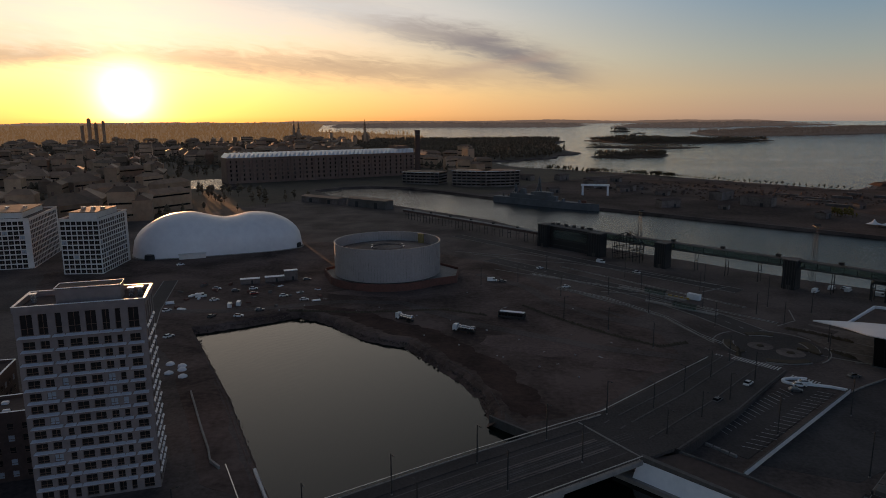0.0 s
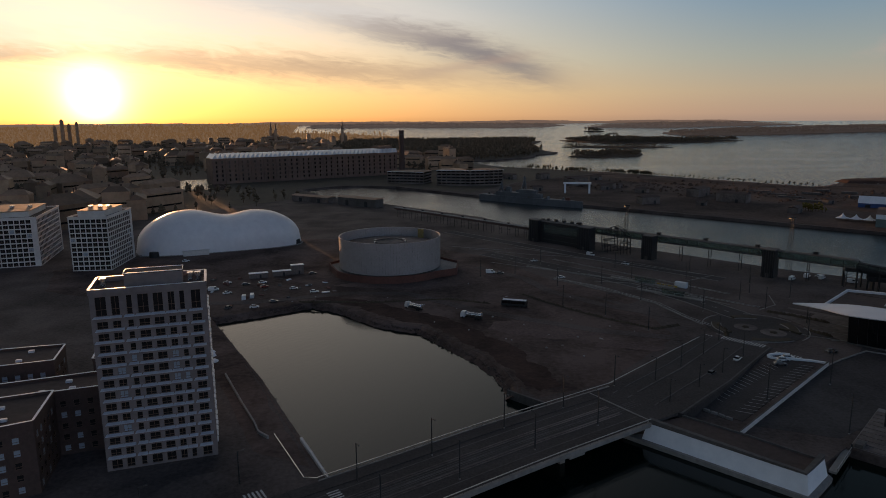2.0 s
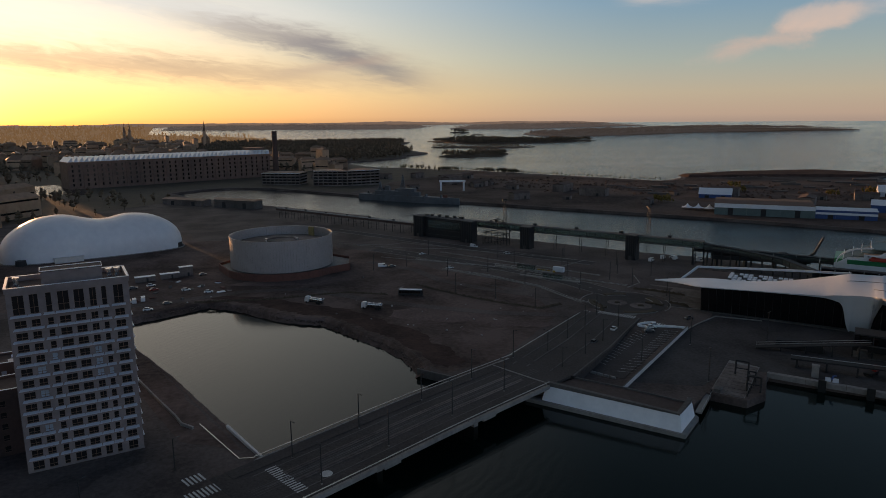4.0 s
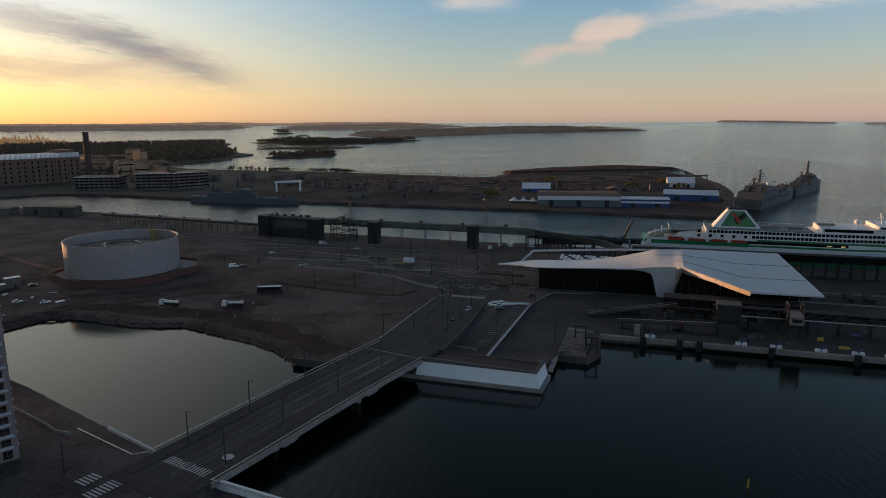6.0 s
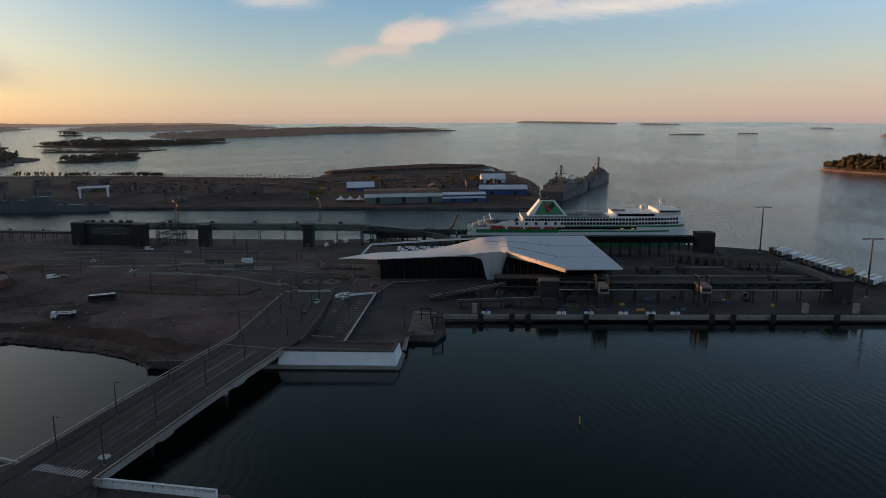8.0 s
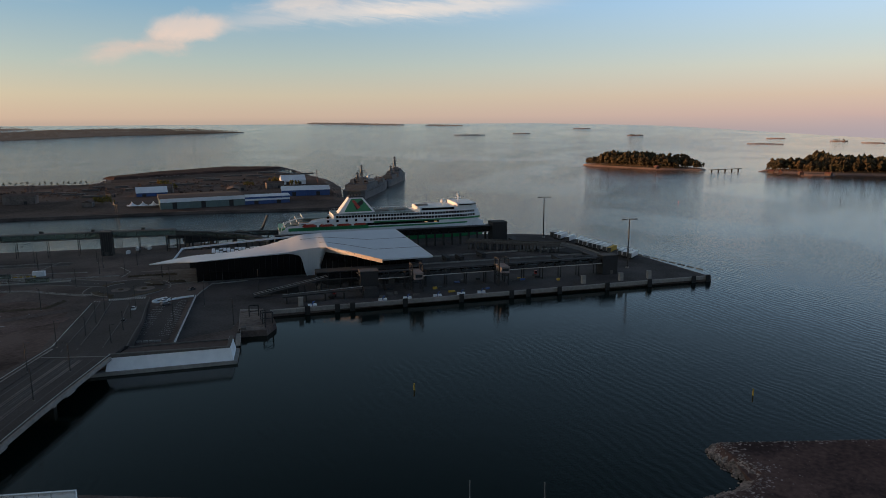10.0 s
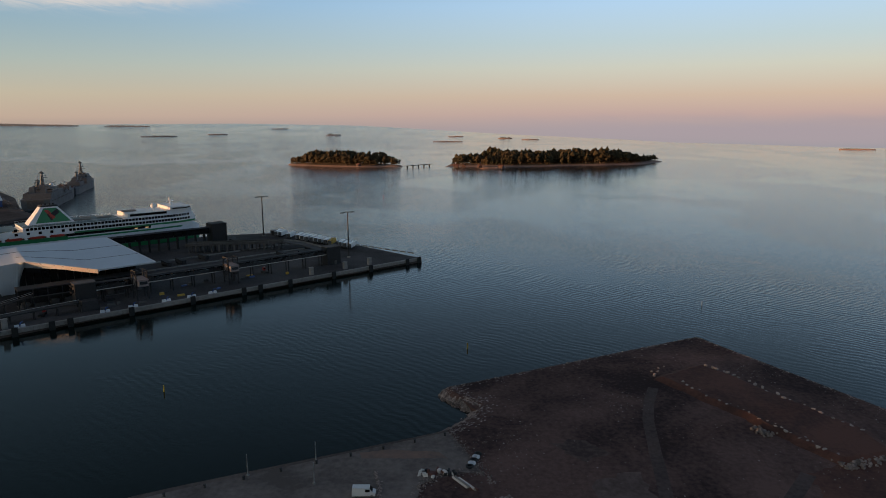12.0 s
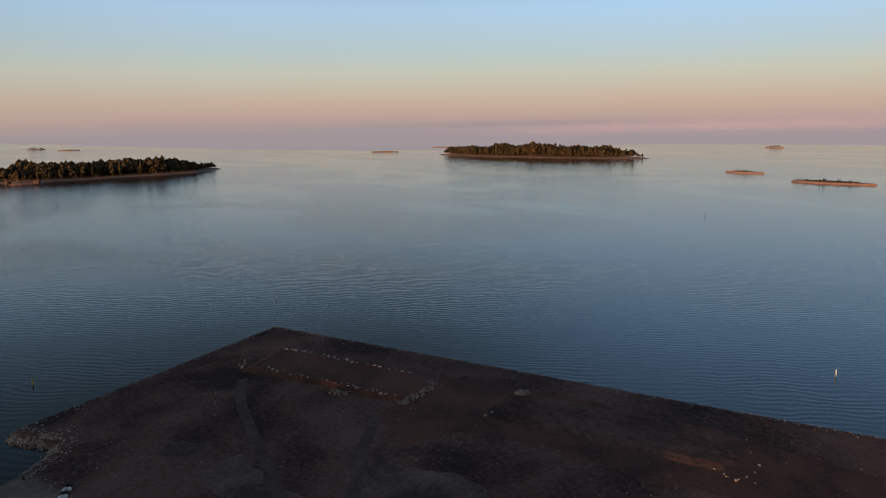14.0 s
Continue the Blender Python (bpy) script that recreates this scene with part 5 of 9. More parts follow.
    for i in range(15):
        f = i / 15
        wall("glass_panel", [(64.5 + f * 48, -6 - f * 26), (64.5 + (f + 0.06) * 48, -6 - (f + 0.06) * 26)], 0.4, 12.8 - 0.6 * f, glassdark_m)
    wall("end_wall", [(112, -33), (106, 10), (102, 36)], 0, 13, steel_m)
    wall("back_wall", [(102, 36), (-6, 36.6)], 0, 10.6, steel_m)
    wall("west_wall", [(-2, 36.5), (-0.4, -3.2)], 0, 10.4, glassdark_m)
    part("plinth", Mesh().prism([tp(-0.5, -3.8, 0)[:2], tp(64, -6.8, 0)[:2], tp(112, -33, 0)[:2], tp(106, 10, 0)[:2], tp(102, 35.5, 0)[:2], tp(-1, 36, 0)[:2]], -0.3, 0.4), darkcon_m, t)
    for i in range(6):
        q = tp(70 + i * 8, -1 - i * 4.2, 0)
        part("column", Mesh().cyl(q[0], q[1], 0, 12, 0.5, 0.5, 12), concrete_m, t)


ferry_terminal()

# ---- elevated walkway along the channel ----
GW0, GW1 = (-34.0, 590.0), (209.0, 307.0)


def gangway():
    g = thing("elevated_walkway", "long glazed passenger walkway on steel legs beside the channel", "walkway")
    a, b = (73.0, 458.5), (209.0, 307.2)
    ang = heading(a, b)
    L = math.dist(a, b)

    def q(s, n=0.0):
        u = ((b[0] - a[0]) / L, (b[1] - a[1]) / L)
        return (a[0] + u[0] * s - u[1] * n, a[1] + u[1] * s + u[0] * n)

    n_bay = 34
    bay = L / n_bay
    for i in range(n_bay):
        s0 = (i + 0.5) * bay
        c = q(s0)
        part("roof_bay", Mesh().box(c[0], c[1], 14.3, 14.75, bay - 0.1, 5.0, ang, 1.0, 0.8), darkcon_m, g)
        part("floor_bay", Mesh().box(c[0], c[1], 10.4, 11.0, bay - 0.1, 4.6, ang), darkcon_m, g)
        for sg in (-1, 1):
            c2 = q(s0, sg * 2.1)
            part("glass_panel", Mesh().box(c2[0], c2[1], 11.0, 14.3, bay - 0.3, 0.1, ang), walkglass_m, g)
    for i in range(n_bay + 1):
        for sg in (-1, 1):
            c2 = q(i * bay, sg * 2.2)
            part("post", Mesh().box(c2[0], c2[1], 10.4, 14.4, 0.22, 0.22, ang), steel_m, g)
    for i in range(0, n_bay, 3):
        c = q(i * bay + 1)
        lg = Mesh()
        for sg in (-1, 1):
            c2 = q(i * bay + 1, sg * 1.9)
            lg.beam((c2[0], c2[1], 0), (c2[0], c2[1], 10.5), 0.3)
        x1, x2 = q(i * bay + 1, -1.9), q(i * bay + 1, 1.9)
        lg.beam((*x1, 6), (*x2, 6), 0.3)
        part("leg_frame", lg, steel_m, g)
    for i in range(0, n_bay, 5):
        c = q(i * bay + 4)
        part("roof_unit", Mesh().box(c[0], c[1], 15.0, 16.2, 2.2, 1.6, ang).box(c[0], c[1], 16.2, 16.4, 2.6, 2.0, ang), steel_m, g)
    # long older stretch, lower
    e = (-34.0, 590.0)
    k = 20
    a2 = heading(e, a)
    bl = math.dist(e, a) / k
    for i in range(k):
        c = along(e, a, (i + 0.5) / k)
        part("low_bay", Mesh().box(c[0], c[1], 6.6, 8.3, bl - 0.15, 3.6, a2), brick_m, g)
        part("low_bay_roof", Mesh().box(c[0], c[1], 8.3, 8.65, bl - 0.1, 4.2, a2, 1.0, 0.8), concrete_m, g, "pale low walkway roof")
        lg = Mesh()
        for sg in (-1.5, 1.5):
            px, py = c[0] - math.sin(radians(a2)) * sg, c[1] + math.cos(radians(a2)) * sg
            lg.beam((px, py, 0), (px, py, 6.6), 0.32)
        lg.beam((c[0] + math.sin(radians(a2)) * 1.5, c[1] - math.cos(radians(a2)) * 1.5, 4.2), (c[0] - math.sin(radians(a2)) * 1.5, c[1] + math.cos(radians(a2)) * 1.5, 4.2), 0.25)
        part("leg_frame", lg, steel_m, g)
        if i % 3 == 1:
            part("roof_unit", Mesh().box(c[0], c[1], 8.65, 9.7, 1.8, 1.2, a2).box(c[0], c[1], 9.7, 9.85, 2.1, 1.5, a2), steel_m, g)
    return g


walkglass_m = make_glass("greenish_glass", (0.50, 0.62, 0.56), 0.1)
walkglass_m.node_tree.nodes["Principled BSDF"].inputs["Transmission Weight"].default_value = 0.8
gangway()
for (x, y), w, h in (((73.0, 458.0), 8.5, 15.2), ((100.5, 423.0), 9.5, 14.8), ((131.5, 389.0), 7, 14.6), ((181.2, 338.0), 6.5, 15.0)):
    t = thing("lift_tower", "dark clad lift and stair tower of the walkway", "tower", "walkway towers", pose(x, y, 0, 0, 0, -48))
    part("cladding", Mesh().box(0, -3.0, 0, h, w, 7), steel_m, t)
    part("roof", Mesh().box(0, -3.0, h, h + 0.5, w + 0.6, 7.6), darkcon_m, t)
    for k in range(5):
        part("cladding_rib", Mesh().box(-w / 2 + w * (k + 0.5) / 5, -6.6, 0.2, h - 0.2, 0.25, 0.25), pole_m, t)
    part("door", Mesh().box(0, -6.56, 0, 2.3, 1.8, 0.15), darkcon_m, t)

# old block between two towers with open frame
blk = thing("walkway_hall", "dark clad walkway hall with a glazed middle", "hall", at=pose(87, 440.5, 0, 0, 0, -51.6))
part("wall", Mesh().box(0, 0, 0, 14.6, 36, 6.5), steel_m, blk)
part("roof", Mesh().box(0, 0, 14.6, 15.2, 36.6, 7.2, 0, 1.0, 0.7), darkcon_m, blk)
for i in range(11):
    part("glass_panel", Mesh().box(-13.5 + i * 2.7, -3.3, 7.2, 12.6, 2.4, 0.14), walkglass_m, blk)
for z in (2.2, 5.8, 9.9, 13.2):
    part("cladding_rail", Mesh().box(0, -3.36, z, z + 0.35, 30, 0.2), pole_m, blk)
for i in range(5):
    part("roof_unit", Mesh().box(-14 + i * 7, 0.4, 15.2, 16.6, 2.0, 1.6).box(-14 + i * 7, 0.4, 16.6, 16.8, 2.3, 1.9), steel_m, blk)
stair = thing("steel_stair", "open dark steel stair and frame under the walkway", "stairs")
fr = Mesh()
for i in range(5):
    p0, p1 = along((106, 412), (119, 398), i / 4), along((109, 415), (122, 401), i / 4)
    for p in (p0, p1):
        fr.beam((*p, 0), (*p, 12 + 6 * math.sin(math.pi * i / 4)), 0.35)
    fr.beam((*p0, 12 + 6 * math.sin(math.pi * i / 4)), (*p1, 12 + 6 * math.sin(math.pi * i / 4)), 0.35)
for z in (4, 8, 12):
    for pa, pb in (((106, 412), (119, 398)), ((109, 415), (122, 401))):
        fr.beam((*pa, z), (*pb, z), 0.3)
        fr.beam((*pa, z - 4), (*pb, z), 0.25)
for i in range(4):
    za, zb = 12 + 6 * math.sin(math.pi * i / 4), 12 + 6 * math.sin(math.pi * (i + 1) / 4)
    for pa, pb in (((106, 412), (119, 398)), ((109, 415), (122, 401))):
        fr.beam((*along(pa, pb, i / 4), za), (*along(pa, pb, (i + 1) / 4), zb), 0.35)
part("frame", fr, steel_m, stair)

# sloping passenger bridges from the walkway to the terminal
for pts, lab in (([(209, 307, 12), (222, 292, 10.5), (232, 268, 9), (226, 240, 9)], "dark sloping passenger bridge to the terminal"), ([(205, 312, 10), (236, 300, 7.5), (270, 268, 6.5)], "dark sloping passenger bridge towards the ship")):
    g = thing("passenger_bridge", lab, "walkway", "passenger bridges")
    for a, b in zip(pts, pts[1:]):
        for f in range(4):
            p, q = Vector(a).lerp(Vector(b), f / 4), Vector(a).lerp(Vector(b), (f + 0.96) / 4)
            part("tube", Mesh().beam(p, q, 3.6, 3.2), steel_m, g)
            part("window_band", Mesh().beam(p + Vector((0, 0, 0.3)), q + Vector((0, 0, 0.3)), 3.7, 1.0), walkglass_m, g)
            part("leg", Mesh().beam((p.x, p.y, 0), (p.x, p.y, p.z - 1.5), 0.6), steel_m, g)

# ---- ferry ----


def loft(mesh, secs):
    """Joins rings of points of equal count into a closed skin with end caps."""
    k = len(secs[0])
    mesh.add([p for s in secs for p in s], [(i * k + j, (i + 1) * k + j, (i + 1) * k + (j + 1) % k, i * k + (j + 1) % k) for i in range(len(secs) - 1) for j in range(k)] + [tuple(range(k - 1, -1, -1)), tuple(range((len(secs) - 1) * k, len(secs) * k))])
    return mesh


def slab(stations, z0, z1, flare=0.0):
    """A ship's layer: stations of (x, y0, y1) from stern to bow."""
    return loft(Mesh(), [[(x - (flare if i == len(stations) - 1 else 0), a + flare * 0.4, z0), (x - (flare if i == len(stations) - 1 else 0), b - flare * 0.4, z0), (x, b, z1), (x, a, z1)] for i, (x, a, b) in enumerate(stations)])


def ferry():
    f = thing("car_ferry", "large white and green car ferry moored at the quay", "ship", at=pose(257.1, 252.0, 0, 0, 0, -45.57))
    hull = [(-7, 3, 25), (0, 0.6, 27.4), (20, 0, 28), (110, 0, 28), (126, 2, 26), (137, 6.5, 21.5), (143, 11, 17), (145.5, 13.5, 14.5)]
    part("lower_hull", slab(hull, -3.2, 4.5, 3.0), hullgreen_m, f, "green lower hull")
    part("hull_band", slab(hull, 4.5, 6.2), shipwhite_m, f)
    part("upper_hull", slab([(x if x < 136 else x - 1, a, b) for x, a, b in hull], 6.2, 9.6), shipwhite_m, f, "white upper hull")
    part("stern_hull", slab([(-7, 3, 25), (0, 0.62, 27.38), (54, 0.02, 27.98)], 9.6, 11.9), hullgreen_m, f, "green stern hull")
    part("white_band", slab([(54, 0.1, 27.9), (108, 0.1, 27.9), (126, 2.3, 25.7), (140, 7, 21)], 9.6, 11.4), shipwhite_m, f)
    part("stripe_band", slab([(54, 0.1, 27.9), (108, 0.1, 27.9), (126, 2.4, 25.6), (138, 7, 21)], 11.4, 13.2), shipwhite_m, f)
    part("green_stripe", slab([(50, 0.02, 27.98), (108, 0.02, 27.98), (126, 2.25, 25.75), (139, 6.9, 21.1)], 9.9, 11.0), hullgreen_m, f, "green stripe along the side")
    # near-black block paints the shade inside the boat deck recess
    part("boat_deck", slab([(8, 2.8, 25.2), (52, 2.8, 25.2)], 11.9, 14.6), steel_m, f, "boat deck recess with its shade painted near black")
    part("boat_deck_roof", slab([(6, 0.2, 27.8), (56, 0.1, 27.9)], 14.6, 15.2), shipwhite_m, f)
    for x in (7, 19, 31, 43, 54):
        part("boat_deck_pillar", Mesh().box(x, 0.6, 11.9, 14.6, 1.6, 0.5), shipwhite_m, f)
    part("deckhouse", slab([(22, 0.4, 27.6), (104, 0.2, 27.8), (126, 2.0, 26), (139, 6.0, 22)], 13.2, 17.0), shipwhite_m, f)
    part("deck_stripe", slab([(58, 0.1, 27.9), (104, 0.05, 27.95), (126, 1.85, 26.15), (139, 5.85, 22.15)], 13.0, 14.3), hullgreen_m, f, "thin green stripe")
    part("upper_deckhouse", slab([(30, 0.6, 27.4), (100, 0.5, 27.5), (125, 2.4, 25.6), (138, 6.4, 21.6)], 17.0, 19.4), shipwhite_m, f)
    part("top_deckhouse", slab([(92, 1.5, 26.5), (118, 2.0, 26), (136.5, 6.4, 21.6)], 19.4, 22.4), shipwhite_m, f)
    part("bridge_deck", slab([(120, 1.0, 27), (131, 1.0, 27), (135, 4.4, 23.6)], 22.4, 24.6), shipwhite_m, f)
    part("top_deck", slab([(30, 0.8, 27.2), (88, 0.8, 27.2)], 19.4, 19.7), teal_m, f)
    part("bridge_window", slab([(121, 0.9, 27.1), (131.1, 0.9, 27.1), (135.2, 4.3, 23.7)], 23.0, 24.0), glassdark_m, f)
    # slanting stern bulwark
    for k, (x0, x1, z0, z1) in enumerate(((-6, 12, 9.6, 14.2), (10, 24, 13.2, 18.2))):
        for y in (1.2, 26.8):
            part("stern_bulwark", Mesh().add([(x0, y - 0.2, z0), (x1, y - 0.2, z0), (x1, y - 0.2, z1), (x0 + 5, y - 0.2, z1 - 1.2), (x0, y + 0.2, z0), (x1, y + 0.2, z0), (x1, y + 0.2, z1), (x0 + 5, y + 0.2, z1 - 1.2)], [(0, 1, 2, 3), (7, 6, 5, 4), (3, 2, 6, 7), (1, 5, 6, 2), (0, 3, 7, 4), (0, 4, 5, 1)]), shipwhite_m, f)
    wn = Mesh().box(0, 0, 0, 1.6, 1.7, 0.16).data("window", glassdark_m)
    for i in range(36):
        x = 26 + i * 2.15
        for z, y, ok in ((14.9, 0.18, x > 56), (17.5, 0.48, x > 34)):
            if ok or i % 3 == 0:
                part("window", wn, None, f, at=pose(x, y, z))
    for i in range(15):
        x = 103.5 + i * 2.15
        for z, st in ((14.9, ((104, 0.2), (126, 2.0), (139, 6.0))), (17.5, ((100, 0.5), (125, 2.4), (138, 6.4)))):
            if x < st[2][0] - 2:
                (x0, y0), (x1, y1) = st[:2] if x < st[1][0] else st[1:]
                part("window", wn, None, f, at=pose(x, y0 + (y1 - y0) * (x - x0) / (x1 - x0) - 0.05, z, 0, 0, math.degrees(math.atan2(y1 - y0, x1 - x0))))
    for i in range(14):
        part("window", wn, None, f, at=pose(94 + i * 1.75, 1.45, 20.4))
    for i in range(30):
        part("window", wn, None, f, at=pose(54 + i * 1.75, 0.02, 11.7))
    for i, x in enumerate((13, 25, 37, 48)):
        boat = Mesh()
        loft(boat, [[(x + d, -0.2 + w, 12.1 + w * 0.3), (x + d, 2.4 - w, 12.1 + w * 0.3), (x + d, 2.6 - w, 13.2), (x + d, 1.3, 14.3 - w), (x + d, -0.3 + w, 13.2)] for d, w in ((-4.6, 0.9), (-3.2, 0.1), (3.2, 0.1), (4.6, 0.9))])
        part("lifeboat", boat, red_m, f, "orange red lifeboat")
    body = Mesh().add([(34, 8, 19.5), (61, 8, 19.5), (52, 10, 30.5), (42.5, 10, 30.5), (34, 20, 19.5), (61, 20, 19.5), (52, 18, 30.5), (42.5, 18, 30.5)], [(0, 1, 2, 3), (7, 6, 5, 4), (3, 2, 6, 7), (1, 5, 6, 2), (0, 3, 7, 4), (0, 4, 5, 1)])
    fn = part("funnel", body, shipwhite_m, f, "white raked funnel with green sides")
    part("funnel_side", Mesh().add([(38.5, 8.0, 20.6), (58.5, 8.0, 20.6), (51.2, 9.75, 29.6), (43.8, 9.75, 29.6), (38.5, 8.5, 20.6), (58.5, 8.5, 20.6), (51.2, 10.2, 29.6), (43.8, 10.2, 29.6)], [(0, 1, 2, 3), (0, 3, 7, 4), (1, 5, 6, 2), (3, 2, 6, 7), (0, 4, 5, 1)]), hullgreen_m, fn, "green funnel side")
    dy = lambda z: 8.0 + (z - 20.6) * 0.194 - 0.12
    for pts, mt in ((((44, 28.4), (46.2, 28.6), (50, 23.5), (48, 22.4)), red_m), (((47.5, 26.2), (51.5, 29), (52.5, 26.5), (49.5, 24.2)), steel_m), (((45.4, 25.4), (46.8, 27), (48.4, 22.2), (47.2, 21.8)), steel_m)):
        part("funnel_emblem", Mesh().add([(x, dy(z), z) for x, z in pts] + [(x, dy(z) + 0.3, z) for x, z in pts], [(0, 1, 2, 3), (0, 3, 7, 4), (1, 5, 6, 2), (3, 2, 6, 7), (0, 4, 5, 1)]), mt, fn)
    part("funnel_cap", Mesh().box(47.3, 14, 30.5, 31.3, 10.5, 8.6, 0, 0.9), steel_m, fn)
    for x in (44, 46, 48.5, 50.5):
        part("exhaust_pipe", Mesh().cyl(x, 14, 31.2, 32.4, 0.5, 0.45, 10), steel_m, fn)
    part("radar_dome", Mesh().lathe([(0.3, 22.4), (0.4, 24), (1.6, 24.6), (2.0, 25.8), (1.5, 27), (0.3, 27.5)], 111, 8, 16), shipwhite_m, f, smooth=True)
    mast = Mesh()
    mast.beam((125, 14, 24.6), (124, 14, 30.5), 0.8)
    mast.beam((122, 14, 27.5), (127, 14, 27.5), 0.3)
    mast.beam((124.4, 11, 28.5), (124.4, 17, 28.5), 0.25)
    part("radar_mast", mast, shipwhite_m, f)
    for y in (1.0, 27.0):
        rl = Mesh().beam((30, y, 20.8), (88, y, 20.8), 0.12)
        for i in range(30):
            rl.beam((30 + i * 2, y, 19.6), (30 + i * 2, y, 20.8), 0.08)
        part("rail", rl, shipwhite_m, f)
    for x, y, w in ((66, 12, 10), (80, 14, 8), (70, 20, 5), (96, 14, 9)):
        z = 19.6 if x < 88 else 22.4
        part("deck_unit", Mesh().box(x, y, z, z + 0.9, w, 4).box(x, y, z + 0.9, z + 1.1, w + 0.5, 4.5), concrete_m, f)
    for i in range(9):
        a2, b2 = radians(90 + i * 10), radians(100 + i * 10)
        part("stern_rail", Mesh().beam((10 + 16 * math.cos(a2), 0.8, 9.8 + 9 * math.sin(a2)), (10 + 16 * math.cos(b2), 0.8, 9.8 + 9 * math.sin(b2)), 0.5, 0.7), shipwhite_m, f)
    for i in range(4):
        part("stern_deck", slab([(-3 + i * 4, 1.6, 26.4), (10 + i * 6, 1.2, 26.8)], 11.9 + i * 2.0, 12.2 + i * 2.0), teal_m, f)
        part("stern_deck_edge", slab([(-3.2 + i * 4, 1.5, 26.5), (-2.9 + i * 4, 1.5, 26.5)], 11.9 + i * 2.0, 12.9 + i * 2.0), shipwhite_m, f)
    for x in (96, 103):
        part("lit_opening", Mesh().box(x, 0.0, 12.0, 12.6, 2.2, 0.16), lamp_m, f, "lit side opening")


lamp_m = make_lamp("warm_lamp", (1.0, 0.7, 0.35), 0.35)
ferry()


def naval_mast(f, x, z0, z1, arm):
    m = Mesh()
    m.beam((x - 2.2, -2, z0), (x, 0, z1 - 3), 1.1).beam((x - 2.2, 2, z0), (x, 0, z1 - 3), 1.1).beam((x + 2.2, 0, z0), (x, 0, z1), 1.2)
    part("mast", m, navy_m, f)
    for k, q in enumerate((0.45, 0.6, 0.72, 0.86)):
        z = z0 + (z1 - z0) * q
        part("yard", Mesh().beam((x, -arm * (1 - 0.2 * k), z), (x, arm * (1 - 0.2 * k), z), 0.6).beam((x - arm * 0.5, 0, z), (x + arm * 0.5, 0, z), 0.6), navy_m, f)
    part("radar", Mesh().box(x, 0, z1 - 2, z1 - 1, 0.6, 4.5).cyl(x, 0, z1 - 1, z1 + 2, 0.4, 0.1, 8), navy_m, f)


def warships():
    """A landing ship and a destroyer end to end at the far quay, and a corvette across the channel."""
    d = Vector((0.937, 0.35))
    ang = math.degrees(math.atan2(d.y, d.x))
    r = random.Random(8)

    def gear(f, n, x0, x1, wide, level, hmax):
        for i in range(n):
            x, y = r.uniform(x0, x1), r.uniform(-wide, wide)
            z = level(x)
            part("deck_gear", Mesh().box(x, y, z - 0.1, z + r.uniform(0.8, hmax), r.uniform(1.5, 6), r.uniform(1.2, 3), r.choice((0, 90, 12)), r.uniform(0.6, 0.95)), (navy_m, darkcon_m, rust_m, navy_m)[i % 4], f)

    f = thing("landing_ship", "broad grey naval landing ship moored at the far quay", "ship", at=pose(522, 389, 0, 0, 0, ang) @ Matrix.Diagonal((1, 1, 0.8, 1)))
    hull = [(0, -13, 13), (100, -13, 13), (128, -9, 9), (146, -3, 3), (152, -0.4, 0.4)]
    part("hull", slab(hull, -3.2, 10.0, 1.2), navy_m, f)
    part("stern_gate", Mesh().box(-0.2, 0, -1, 9.0, 0.5, 15).box(-0.5, 0, 0.5, 8.2, 0.4, 12), darkcon_m, f, "dark stern gate")
    part("superstructure", slab([(8, -12.4, 12.4), (62, -12.4, 12.4), (66, -10, 10)], 10, 16.5), navy_m, f)
    part("bridge_house", slab([(22, -10.5, 10.5), (48, -10.5, 10.5), (52, -8, 8)], 16.5, 21.0), navy_m, f)
    part("bridge_window", slab([(22, -10.6, 10.6), (48, -10.6, 10.6), (52.1, -8.1, 8.1)], 19.0, 19.9), glassdark_m, f)
    part("funnel", Mesh().box(14, 5, 16.5, 24, 6, 5, 0, 0.8).box(14, -5, 16.5, 24, 6, 5, 0, 0.8), navy_m, f)
    naval_mast(f, 34, 21, 42, 7)
    for y in (-11, 11):
        for x in (72, 92):
            part("deck_crane", Mesh().beam((x, y, 10), (x, y, 19), 1.3).beam((x, y, 18.5), (x + 15, y * 0.4, 21), 0.8), navy_m, f)
    naval_mast(f, 16, 21, 33, 4)
    part("radar_dome", Mesh().lathe([(0.6, 21), (1.8, 22), (2.2, 23.4), (1.6, 24.8), (0.3, 25.4)], 46, -5, 12), shipwhite_m, f, smooth=True)
    for x, y, w, d2, z1 in ((30, 0, 12, 16, 24), (56, 4, 8, 7, 20), (56, -5, 7, 6, 19), (68, 0, 5, 18, 13.5), (84, -7, 6, 4, 14.5), (104, 5, 8, 5, 13.5), (120, 0, 6, 6, 13)):
        part("deck_house", Mesh().box(x, y, 9.9, z1, w, d2, 0, 0.85), navy_m, f)
    for x in range(10, 100, 6):
        part("side_opening", Mesh().box(x, -13.0, 6.2, 7.8, 2.6, 0.3), darkcon_m, f)
    gear(f, 44, 64, 140, 9, lambda x: 10.0, 4.5)
    gear(f, 12, 10, 60, 9, lambda x: 16.5, 2.5)

    f = thing("destroyer", "grey naval destroyer with a tall lattice mast at the far quay", "ship", at=pose(522 + d.x * 146, 389 + d.y * 146, 0, 0, 0, ang) @ Matrix.Diagonal((1, 1, 0.82, 1)))
    part("hull", slab([(0, -7, 7), (10, -8.6, 8.6), (95, -9, 9), (122, -5.5, 5.5), (140, -0.4, 0.4)], -3.2, 6.8, -0.6), navy_m, f)
    part("forecastle", slab([(92, -9, 9), (122, -6, 6), (142, -0.6, 0.6)], 6.8, 8.6), navy_m, f)
